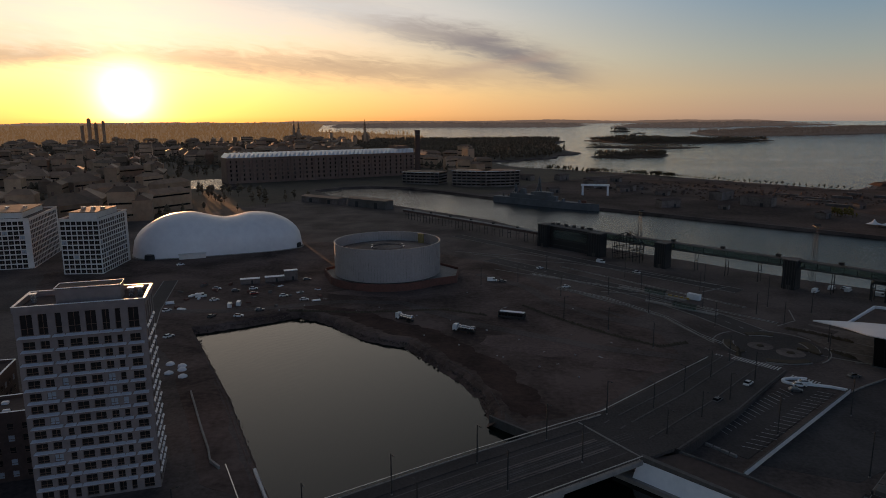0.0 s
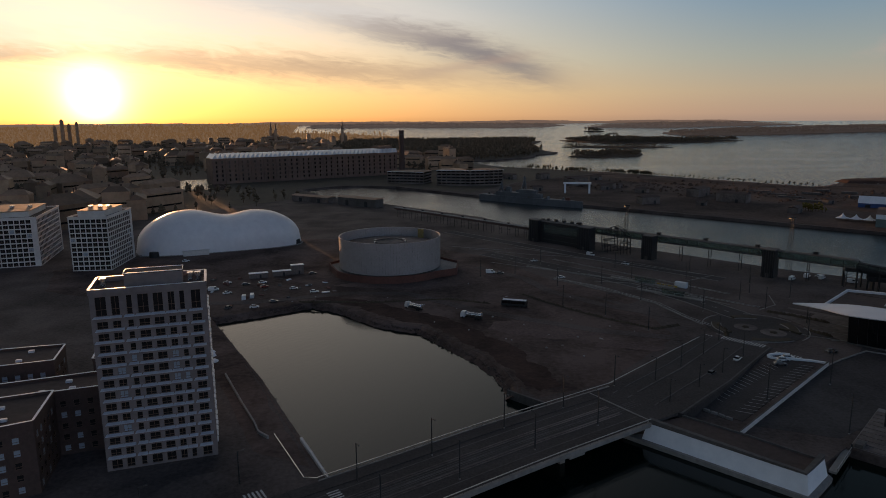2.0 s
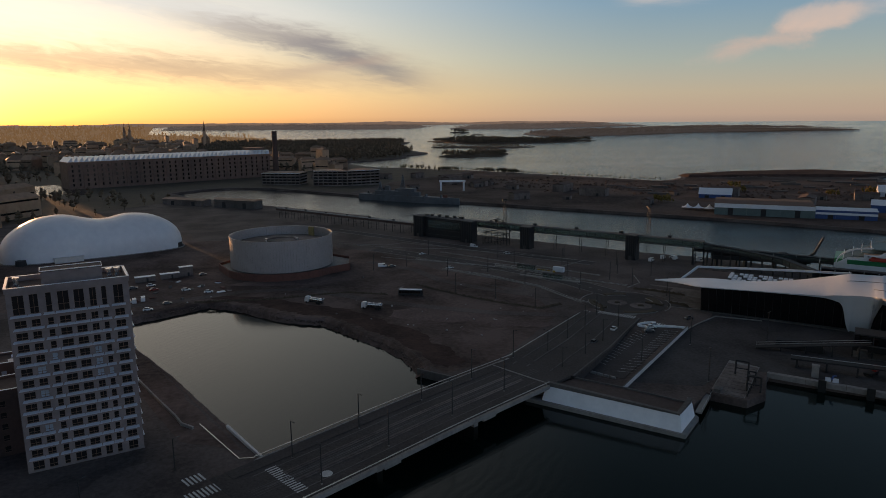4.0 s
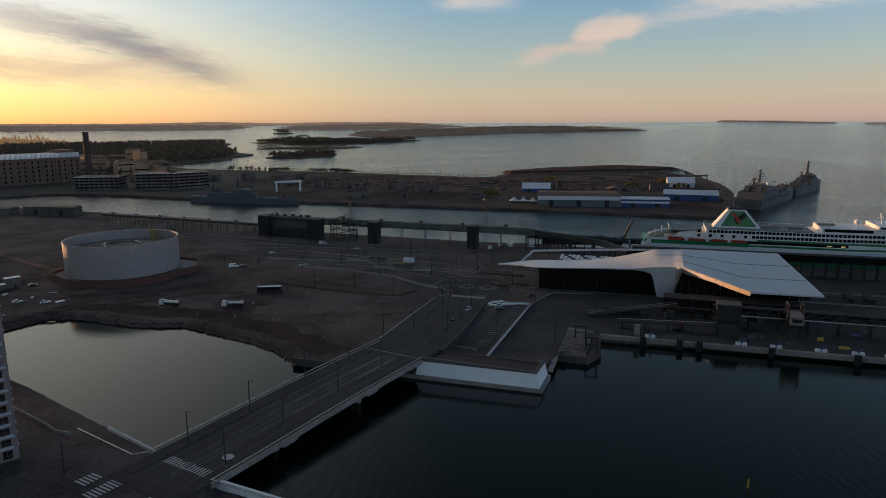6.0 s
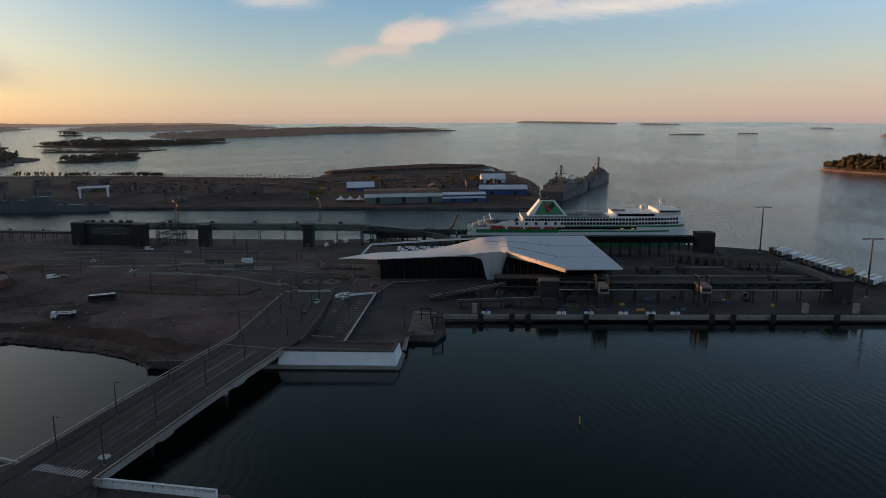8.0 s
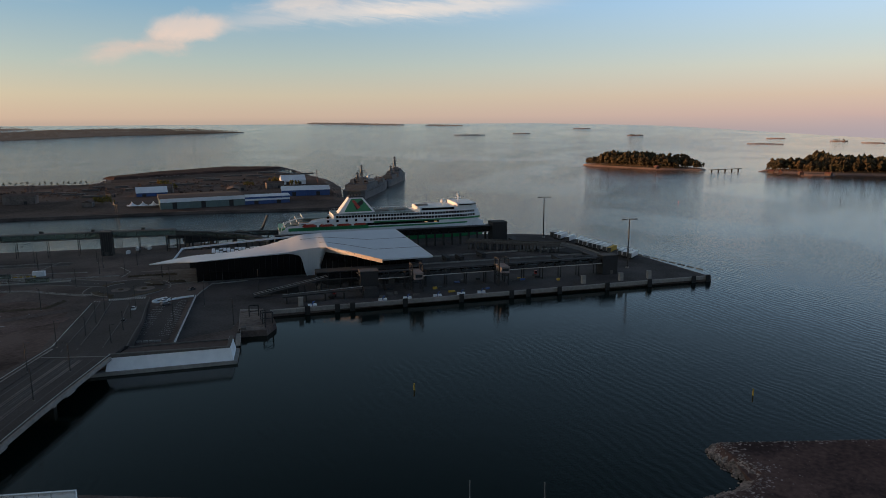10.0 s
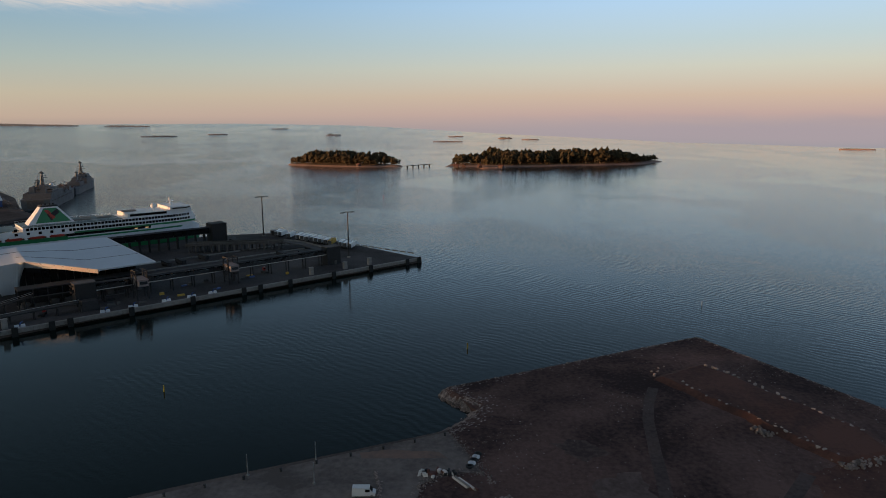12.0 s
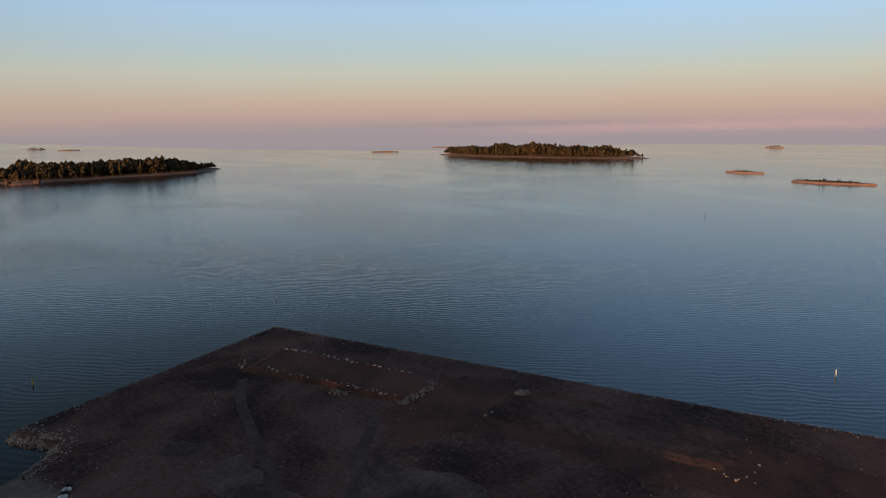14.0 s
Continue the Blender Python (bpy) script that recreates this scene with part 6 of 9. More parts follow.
    part("aft_house", slab([(26, -6.8, 6.8), (52, -7.4, 7.4)], 6.8, 12.5), navy_m, f)
    part("fore_house", slab([(60, -8.6, 8.6), (92, -8.6, 8.6), (98, -5, 5)], 6.8, 15.5), navy_m, f)
    part("bridge_house", slab([(74, -7, 7), (90, -7, 7), (94, -4, 4)], 15.5, 19.5), navy_m, f)
    for x in (40, 64):
        part("funnel", Mesh().box(x, 0, 12, 19, 8, 6, 0, 0.75), navy_m, f)
    part("gun", Mesh().box(108, 0, 8.4, 11, 4.5, 3.5, 0, 0.7).beam((109, 0, 10), (117, 0, 11.2), 0.4), navy_m, f)
    naval_mast(f, 76, 19.5, 40, 6)
    naval_mast(f, 48, 12.5, 27, 3.5)
    for x, w, d2, z1 in ((32, 8, 8, 15.5), (52, 6, 9, 16.5), (70, 9, 12, 18.5), (84, 8, 9, 22)):
        part("deck_house", Mesh().box(x, 0, 6.7, z1, w, d2, 0, 0.72), navy_m, f)
    gear(f, 22, 4, 60, 5, lambda x: 12.4 if 26 < x < 52 else 6.8, 2.5)

    f = thing("corvette", "low grey naval corvette moored in the channel", "ship", at=pose(59, 733, 0, 0, 0, heading((64, 740), (160, 651.5))))
    part("hull", slab([(0, -5.5, 5.5), (80, -6, 6), (108, -3.5, 3.5), (126, -0.3, 0.3)], -3.2, 4.2, -0.5), navy_m, f)
    part("deckhouse", slab([(22, -4.8, 4.8), (70, -4.8, 4.8), (78, -2.5, 2.5)], 4.2, 8.6), navy_m, f)
    part("bridge_house", slab([(52, -4.2, 4.2), (68, -4.2, 4.2), (72, -2.5, 2.5)], 8.6, 12.2), navy_m, f)
    part("funnel", Mesh().box(36, 0, 8.6, 14, 6, 4, 0, 0.8), navy_m, f)
    naval_mast(f, 56, 12, 26, 4)
    naval_mast(f, 26, 8.6, 18, 3)
    gear(f, 22, 4, 116, 3, lambda x: 8.6 if 24 < x < 50 else 4.2, 3)


warships()

def inside(p, poly):
    x, y = p
    r = False
    for (ax, ay), (bx, by) in zip(poly, poly[1:] + poly[:1]):
        if (ay > y) != (by > y) and x < (bx - ax) * (y - ay) / (by - ay) + ax:
            r = not r
    return r


def woods(name, poly, count, hmin, hmax, label, seed, base=0.0, keep=None, clumps=5, swell=None, leaf=None):
    """A wood of many small trees: trunk and uneven clumps of needles each."""
    r = random.Random(seed)
    crowns, trunks = Mesh(), Mesh()
    xs, ys = [p[0] for p in poly], [p[1] for p in poly]
    made = 0
    tries = 0
    while made < count and tries < count * 20:
        tries += 1
        x, y = r.uniform(min(xs), max(xs)), r.uniform(min(ys), max(ys))
        if not inside((x, y), poly) or (keep and not keep(x, y)):
            continue
        made += 1
        h = r.uniform(hmin, hmax) * (swell(x, y) if swell else 1.0)
        foot = base if isinstance(base, (int, float)) else base(x, y)
        trunks.add([(x - 0.25, y - 0.15, foot), (x + 0.25, y - 0.15, foot), (x, y + 0.25, foot), (x, y, foot + h * 0.8)], [(0, 1, 3), (1, 2, 3), (2, 0, 3)])
        conic = r.random() < 0.1
        for k in range(clumps):
            f = 0.3 + 0.68 * (k + r.random()) / clumps
            rad = h * (0.26 * (1.12 - f) + 0.03 if conic else 0.23 * (1.2 - abs(f - 0.65) * 1.5))
            a, d = r.uniform(0, 6.28), (0 if conic else rad * 0.8) * r.random()
            px, py, pz = x + d * math.cos(a), y + d * math.sin(a), foot + h * f
            vs = [(px + rad * r.uniform(0.6, 1.2) * math.cos(a + q), py + rad * r.uniform(0.6, 1.2) * math.sin(a + q), pz + rad * r.uniform(-0.35, 0.25)) for q in (0, 1.26, 2.51, 3.77, 5.03)]
            vs += [(px, py, pz + rad * r.uniform(0.7, 1.3)), (px, py, pz - rad * 0.6)]
            crowns.add(vs, [(i, (i + 1) % 5, 5) for i in range(5)] + [((i + 1) % 5, i, 6) for i in range(5)])
    w = thing(name, label, "woods", kind="stuff")
    part("foliage", crowns, leaf or tree_m, w)["kind"] = "stuff"
    part("trunks", trunks, trunk_m, w)["kind"] = "stuff"


# ---- far harbour side ----


def shed(name, a, b, depth, h, wall_mat, roof_mat, label, ridge=2.0):
    """A long gabled hall: front edge from a to b, depth away from the channel."""
    ln, ang = math.dist(a, b), heading(a, b)
    s = thing(name, label, "hall", "", pose(a[0], a[1], 0, 0, 0, ang))
    bays = max(3, int(ln / 12))
    for i in range(bays):
        part("wall_bay", Mesh().box(ln * (i + 0.5) / bays, depth / 2, 0, h, ln / bays - 0.15, depth), wall_mat, s)
    part("roof", Mesh().add([(-0.5, -0.6, h), (ln + 0.5, -0.6, h), (ln + 0.5, depth / 2, h + ridge), (-0.5, depth / 2, h + ridge), (-0.5, depth + 0.6, h), (ln + 0.5, depth + 0.6, h)], [(0, 1, 2, 3), (3, 2, 5, 4), (0, 3, 4), (1, 5, 2), (4, 5, 1, 0)]), roof_mat, s)
    for i in range(max(2, bays // 2)):
        part("door", Mesh().box(ln * (i + 0.5) / max(2, bays // 2), -0.08, 0, h * 0.7, 4.2, 0.16), steel_m, s)
    return s


shed("warehouse", (348, 494), (412, 446), 58, 9.5, teal_m, roof_m, "long low pale green warehouse with a dark roof", 1.2)
wb = thing("eaves_band", "pale metal eaves band along the green warehouse", "band")
part("strip", Mesh().strip([(347.4, 493.2), (411.4, 445.2)], 0.6, 10.2, 3.6), ledge_m, wb)
shed("warehouse", (414, 448), (450, 420), 20, 7.5, blue_m, ledge_m, "blue warehouse with a white roof", 1.8)
wb = thing("eaves_band", "white metal eaves band along the blue warehouse", "band")
part("strip", Mesh().strip([(413.6, 447.4), (449.6, 419.4)], 0.6, 5.6, 1.8), ledge_m, wb)
shed("warehouse", (490, 466), (527, 427), 26, 6.5, blue_m, ledge_m, "blue hall with a white roof", 4.0)
shed("tent_hall", (412, 612), (438, 592), 24, 4.0, blue_m, ledge_m, "white tent hall on the far field", 6)
shed("tent_hall", (598, 562), (622, 541), 24, 5.5, ledge_m, ledge_m, "white tent hall beside the warship", 6.5)
tent = thing("festival_tent", "white peaked tent on the far quay", "tent")
for i, (x, y) in enumerate(((345, 531), (352, 524), (359, 517))):
    part("canopy", Mesh().lathe([(5.5, 2.2), (2.6, 3.2), (1.0, 4.6), (0.1, 6.2)], x, y, 10), ledge_m, tent)
    for k in range(4):
        q = (x + 4.8 * math.cos(k * 1.571), y + 4.8 * math.sin(k * 1.571))
        part("pole", Mesh().beam((*q, 0), (*q, 2.6), 0.12), pole_m, tent)
pc = thing("portal_frame", "white steel portal frame at the boatyard", "crane")
for x, y in ((160, 766), (187, 759)):
    part("leg", Mesh().box(x, y, 0, 11, 2.2, 3, -14), ledge_m, pc)
part("beam", Mesh().beam((158, 766.5, 11.8), (189, 758.5, 11.8), 3.0, 2.0), ledge_m, pc)
mc = thing("mobile_crane", "slender lattice crane beside the far halls", "crane")
part("boom", Mesh().beam((560, 470, 2), (585, 492, 22), 0.8), rust_m, mc)
part("base", Mesh().box(560, 470, 0, 2.6, 7, 3.4, 30).box(560, 470, 2.6, 4.0, 3, 3, 30), rust_m, mc)

shed("quay_shed", (-152, 722), (-108, 690), 12, 6.0, slab_m, cityroof_m, "long low dark shed beside the inner channel", 1.5)
shed("quay_shed", (-97, 682), (-56, 650), 12, 8.0, darkcon_m, cityroof_m, "long dark quay shed beside the inner channel", 1.5)
rr = random.Random(12)
proto = []
for w, d, h in ((14, 9, 5), (22, 10, 7), (9, 7, 4), (30, 14, 9)):
    b = thing("harbour_shed", "small dark harbour building with a low roof", "shed", "far harbour sheds")
    part("wall", Mesh().box(0, 0, 0, h, w, d), slab_m, b)
    part("roof", Mesh().add([(-w / 2 - 0.4, -d / 2 - 0.4, h), (w / 2 + 0.4, -d / 2 - 0.4, h), (w / 2 + 0.4, 0, h + 1.8), (-w / 2 - 0.4, 0, h + 1.8), (-w / 2 - 0.4, d / 2 + 0.4, h), (w / 2 + 0.4, d / 2 + 0.4, h)], [(0, 1, 2, 3), (3, 2, 5, 4), (0, 3, 4), (1, 5, 2), (4, 5, 1, 0)]), roof_m, b)
    part("door", Mesh().box(w * 0.2, -d / 2 - 0.05, 0, min(3.4, h * 0.7), 3, 0.12), steel_m, b)
    proto.append(b)
spots = [(131, 795), (222, 812), (40, 955), (196, 858), (215, 800), (120, 960), (20, 1000), (70, 1010), (250, 760), (200, 900), (240, 820), (314, 665), (331, 579), (222, 658), (270, 640), (300, 720), (240, 930), (170, 960), (430, 520), (470, 520), (520, 560), (560, 540), (400, 640), (450, 620)]
for i, (x, y) in enumerate(spots):
    m = pose(x, y, 0, 0, 0, rr.choice((-46, 44, -40, 20)))
    if i < 4:
        proto[i].matrix_world = m
    else:
        copy_thing(proto[i % 4], m)


def office(x, y, ang, w, d, floors, label):
    """A long low office block with a window band to each storey; its front's middle stands at the place."""
    o = thing("office_building", label, "office building", "channel offices", pose(x, y, 0, 0, 0, ang))
    for k in range(floors):
        z = k * 3.9
        part("storey_band", Mesh().box(0, d / 2, z, z + 1.9, w, d), slab_m, o)
        part("window_band", Mesh().box(0, d / 2, z + 1.9, z + 3.9, w - 0.8, d - 0.8), glassdark_m, o)
        for i in range(int(w / 6) + 1):
            part("pier", Mesh().box(-w / 2 + 0.4 + i * (w - 0.8) / int(w / 6), 0.05, z + 1.9, z + 3.9, 0.9, 0.5), slab_m, o)
    part("roof", Mesh().box(0, d / 2, floors * 3.9, floors * 3.9 + 1.0, w + 0.6, d + 0.6), cityroof_m, o)
    part("cornice", Mesh().box(0, -0.35, floors * 3.9 + 0.2, floors * 3.9 + 0.8, w + 0.8, 0.3), ledge_m, o, "pale roof edge")


office(34, 870, -18, 46, 32, 5, "long pale office block beside the channel")
office(78, 868, 14, 46, 32, 5, "long pale office block with a bent front")
office(-30, 905, -22, 54, 30, 4, "brown office block beside the channel")
sheet("soil_bank", ragged([(560, 868), (666, 888), (804, 878), (846, 788), (786, 770), (700, 815), (610, 832), (556, 846)], 4.0, 12.0), 3.2, soilshade_m, "low dark bank of soil at the spit's end", "mound", foot=-0.3, grow=9.0)
for x, y, n2 in ((352, 585, 14), (470, 640, 26), (486, 650, 18), (560, 590, 10), (600, 545, 8), (620, 590, 20), (520, 700, 12)):
    woods("shrubs", [(x - 9, y - 7), (x + 9, y - 8), (x + 10, y + 7), (x - 8, y + 8)], n2, 4, 8, "yellow-brown shrubs on the far field", int(x), 0, leaf=shrub_m)
stk = thing("timber_stack", "long low dark stack lying on the far field", "stack", "field stacks")
part("load", Mesh().box(0, 0, 0.3, 2.4, 20, 4.5, 0, 0.95), darkcon_m, stk)
part("cover", Mesh().box(0, 0, 2.4, 2.6, 18, 3.4, 0, 0.9), slab_m, stk)
for k in (-7, 7):
    part("bearer", Mesh().box(k, 0, 0, 0.3, 0.5, 4.4), trunk_m, stk)
stk.matrix_world = pose(430, 720, 0.05, 0, 0, -40)
fr2 = random.Random(31)
for i in range(23):
    x, y = 400 + 70 * (i % 6) + fr2.uniform(-12, 12), 760 - 34 * (i // 6) + fr2.uniform(-6, 6) - 0.25 * (i % 6) * 30
    copy_thing(stk, pose(x, y, 0.05, 0, 0, -40 + fr2.uniform(-4, 4)) @ Matrix.Diagonal((fr2.uniform(0.6, 1.5), 1, fr2.uniform(0.5, 1.1), 1)))
stones("rubble_heaps", [(230, 900), (420, 700), (560, 620), (600, 560)], 700, 45, 0.8, 3.0, 0.1, "dark heaps of soil and stone on the far field", farfield_m, slope=0.0)

# ---- quay of the terminal ----
Q0, Q1 = (127.5, 152.0), (290.5, -14.2)
QL, QA = math.dist(Q0, Q1), heading(Q0, Q1)


def qp(s, n=0.0):
    """A place on the quay: s from its inner corner, n metres in from the edge."""
    ux, uy = (Q1[0] - Q0[0]) / QL, (Q1[1] - Q0[1]) / QL
    return (Q0[0] + ux * s - uy * n, Q0[1] + uy * s + ux * n)


qw = thing("quay_wall", "pale concrete quay wall with a capping beam", "quay", kind="structure")
for i in range(20):
    s0 = QL * i / 20
    c = qp(s0 + QL / 40, 0.6)
    part("capping_block", Mesh().box(c[0], c[1], -1.3, 0.42, QL / 20 - 0.12, 1.8, QA), concrete_m, qw)
for i, s in enumerate((16.5, 30, 37, 62, 90, 116, 125, 142, 169, 194, 221, 230)):
    f = thing("quay_fender", "tall black rubber fender on the quay wall", "fender", "quay fenders", pose(*qp(s, -0.9), 0, 0, 0, QA))
    part("panel", Mesh().box(0, -0.4, -2.9, 1.5, 2.3, 0.5), black_m, f)
    part("cushion", Mesh().box(0, 0.15, -2.2, 0.8, 1.5, 1.0), black_m, f)
units = [19, 52, 64, 79, 91, 101.5]
for s in units:
    u = thing("mooring_unit", "white quick-release mooring hook unit on the quay", "mooring hook", "mooring units", pose(*qp(s, 3.0), 0, 0, 0, QA))
    for x in (-1.1, 1.1):
        part("box", Mesh().box(x, 0, 0.02, 1.2, 1.8, 1.3, 0, 0.9), ledge_m, u)
    part("hook", Mesh().beam((0, -0.2, 1.0), (0.4, -0.5, 2.3), 0.5).beam((0.4, -0.5, 2.3), (1.2, -0.7, 2.5), 0.4), blue_m, u, "blue steel hook")
    part("plate", Mesh().box(0, 0, 0.0, 0.1, 5, 2.2), darkcon_m, u)
for s, n in ((14, 5.0), (159, 6), (181, 6), (198, 6)):
    u = thing("concrete_pillar", "pale concrete pillar block on the quay", "pillar", "quay pillars", pose(*qp(s, n), 0, 0, 0, QA))
    part("block", Mesh().box(0, 0, 0, 4.0, 2.2, 1.8, 0, 0.94), concrete_m, u)
    part("cap", Mesh().box(0, 0, 4.0, 4.25, 2.4, 2.0), concrete_m, u)
# dark walkway along the quay
wk = thing("quay_walkway", "dark steel passenger walkway on legs along the quay", "walkway")
for i in range(26):
    s0 = 46 + i * 5.4
    c = qp(s0, 24)
    part("deck_bay", Mesh().box(c[0], c[1], 6.4, 6.8, 5.35, 3.6, QA), steel_m, wk)
    part("roof_bay", Mesh().box(c[0], c[1], 9.4, 9.7, 5.35, 4.0, QA, 1, 0.8), steel_m, wk)
    for n in (22.3, 25.7):
        c2 = qp(s0, n)
        part("side_panel", Mesh().box(c2[0], c2[1], 6.8, 8.2, 5.2, 0.1, QA), glassdark_m if i % 3 else steel_m, wk)
    if i % 2 == 0:
        a1, a2 = qp(s0, 22.4), qp(s0, 25.6)
        part("leg_frame", Mesh().beam((*a1, 0), (*a1, 9.4), 0.5).beam((*a2, 0), (*a2, 9.4), 0.5).beam((*a1, 5.9), (*a2, 5.9), 0.4), steel_m, wk)
    tr = qp(s0 - 2.6, 22.3), qp(s0 + 2.6, 22.3)
    part("brace", Mesh().beam((*tr[0], 6.8), (*tr[1], 9.4), 0.16), pole_m, wk)
part("light_band", Mesh().beam((*qp(48, 22.0), 6.3), (*qp(182, 22.0), 6.3), 0.25, 0.35), rail_m, wk, "pale band along the walkway")
for s, n, w, h in ((49, 24, 9, 10.5), (183, 24, 9, 10.5)):
    t = thing("stair_tower", "dark clad stair tower of the quay walkway", "tower", "quay stair towers", pose(*qp(s, n), 0, 0, 0, QA))
    part("cladding", Mesh().box(0, 0, 0, h, w, 6.5), steel_m, t)
    part("roof", Mesh().box(0, 0, h, h + 0.4, w + 0.5, 7), darkcon_m, t)
    part("door", Mesh().box(1, -3.3, 0, 2.3, 1.6, 0.12), darkcon_m, t)
for s, n in ((72, 17), (118, 18)):
    t = thing("boarding_tower", "steel boarding gantry with a raised pale cabin", "gantry", "boarding gantries", pose(*qp(s, n), 0, 0, 0, QA))
    fr = Mesh()
    for x in (-2.6, 2.6):
        for y in (-3, 3):
            fr.beam((x, y, 0), (x, y, 14), 0.5)
    for z in (5, 10, 14):
        for x in (-2.6, 2.6):
            fr.beam((x, -3, z), (x, 3, z), 0.35)
        for y in (-3, 3):
            fr.beam((-2.6, y, z), (2.6, y, z), 0.35)
    for x in (-2.6, 2.6):
        fr.beam((x, -3, 0), (x, 3, 5), 0.25).beam((x, 3, 5), (x, -3, 10), 0.25).beam((x, -3, 10), (x, 3, 14), 0.25)
    part("frame", fr, steel_m, t)
    part("cabin", Mesh().box(0, -1, 7, 10, 4.4, 9, 0).box(0, -1, 10, 10.25, 4.8, 9.4), beige_m, t, "pale boarding cabin")
    part("cabin_window", Mesh().box(0, -5.55, 8.0, 9.4, 3.4, 0.12), glassdark_m, t)
    part("ramp", Mesh().beam((0, 3, 7.5), (0, 9, 7.0), 3, 2.6), steel_m, t)
rp = thing("loading_ramp", "dark steel vehicle ramp on the quay", "ramp")
part("deck", Mesh().beam((*qp(6, 12), 3.2), (*qp(44, 14), 4.0), 3.0, 0.5), steel_m, rp)
for i in range(5):
    c = qp(8 + i * 9, 12.2)
    part("leg", Mesh().box(c[0], c[1], 0, 3.4, 0.6, 2.6, QA), steel_m, rp)
part("rail", Mesh().beam((*qp(6, 10.6), 4.6), (*qp(44, 12.6), 5.4), 0.15), rail_m, rp)
part("apron", Mesh().box(*qp(48, 13), 0, 4.5, 8, 6, QA, 0.8), steel_m, rp)
for x, y in ((118.0, 152.5), (112.5, 139.5)):
    t = thing("mooring_gantry", "dark steel mooring gantry on the corner jetty", "gantry", "jetty gantries")
    fm = Mesh()
    for a in (-1.4, 1.4):
        fm.beam((x + a, y - a, 0.2), (x + a, y - a, 5.2), 0.4)
    fm.beam((x - 1.4, y + 1.4, 5.2), (x + 1.4, y - 1.4, 5.2), 0.5).beam((x - 1.4, y + 1.4, 2.6), (x + 1.4, y - 1.4, 2.6), 0.3)
    part("frame", fm, steel_m, t)
# black shed and gear beside the ferry
bs = thing("ship_gangway_hall", "long black boarding hall beside the ferry", "hall")
for i in range(24):
    c = along((228, 239.5), (330, 136), (i + 0.5) / 24)
    part("deck_bay", Mesh().box(c[0], c[1], 8.2, 8.7, 6.05, 4.2, -45.4), steel_m, bs)
    part("roof_bay", Mesh().box(c[0], c[1], 12.2, 12.6, 6.05, 5.0, -45.4, 1, 0.8), steel_m, bs)
    part("glass_panel", Mesh().box(c[0] - 1.5, c[1] - 1.5, 8.7, 12.1, 5.7, 0.12, -45.4), glassdark_m, bs)
    part("rear_panel", Mesh().box(c[0] + 1.5, c[1] + 1.5, 8.7, 12.1, 5.7, 0.12, -45.4), glassdark_m, bs)
    part("leg", Mesh().box(c[0], c[1], 0, 8.3, 0.5, 3.4, -45.4), steel_m, bs)
bt = thing("stair_tower", "large black clad tower at the boarding hall's end", "tower", "quay stair towers", pose(335, 132, 0, 0, 0, -45.4))
part("cladding", Mesh().box(0, 0, 0, 14.4, 10.5, 9.5), steel_m, bt)
part("roof", Mesh().box(0, 0, 14.4, 14.8, 11, 10), steel_m, bt)
for i in range(7):
    part("cladding_rib", Mesh().box(-4.8 + i * 1.6, -4.8, 0.2, 14.2, 0.2, 0.2), steel_m, bt)

# steel link ramp with its raised boom behind the terminal
lk = thing("link_ramp", "dark steel ferry link ramp with a raised boom", "ramp")
part("deck", Mesh().beam((214, 306, 5.0), (262, 285, 3.6), 7.0, 0.8), steel_m, lk)
for sg in (-1, 1):
    part("girder", Mesh().beam((214 + sg * 1.6, 306 + sg * 3.4, 6.2), (262 + sg * 1.6, 285 + sg * 3.4, 4.8), 0.5, 1.6), steel_m, lk)
for i in range(4):
    c = along((216, 305), (260, 286), i / 3)
    part("leg", Mesh().box(c[0], c[1], -3, 4.6, 1.0, 6.0, -24), steel_m, lk)
part("boom", Mesh().beam((259, 286.5, 4.0), (264.6, 283.4, 9.5), 1.8, 1.3).beam((264.2, 283.6, 9.2), (267.6, 281.7, 18.1), 1.4, 1.0), steel_m, lk)
part("boom_foot", Mesh().box(259, 286.5, 0, 5.0, 3.0, 3.0, -24, 0.8), steel_m, lk)
part("machine_house", Mesh().box(250, 291.5, 4.4, 8.6, 4, 3.4, -24).box(250, 291.5, 8.6, 8.9, 4.4, 3.8, -24), steel_m, lk)

# black boarding hall under the terminal's corner
bh = thing("boarding_hall", "black steel and glass boarding hall before the terminal", "hall")
ha, hb = (168.5, 158.5), (206, 119.5)
hang, hlen = heading(ha, hb), math.dist(ha, hb)
hu = Vector((math.cos(radians(hang)), math.sin(radians(hang))))
hw = Vector((-hu.y, hu.x))
for i in range(9):
    c = Vector(along(ha, hb, (i + 0.5) / 9))
    bay = hlen / 9
    part("roof_bay", Mesh().box(*(c + hw * 3.5), 8.6, 9.1, bay, 8.6, hang), steel_m, bh)
    part("floor_bay", Mesh().box(*(c + hw * 3.5), 0.02, 0.35, bay, 8.0, hang), darkcon_m, bh)
    part("glass_panel", Mesh().box(*c, 5.2, 8.5, bay - 0.3, 0.12, hang), glassdark_m, bh)
    part("rear_panel", Mesh().box(*(c + hw * 7.2), 0.3, 8.5, bay - 0.1, 0.2, hang), steel_m, bh)
    part("post", Mesh().box(*(c - hu * bay / 2), 0, 8.6, 0.45, 0.45, hang), steel_m, bh)
    part("beam", Mesh().box(*(c - hw * 0.1), 4.7, 5.2, bay, 0.4, hang), darkcon_m, bh)
    if i % 3 != 1:
        part("crate", Mesh().box(*(c + hw * 3), 0.3, 2.2, 3.2, 2.2, hang + 8), darkcon_m, bh)
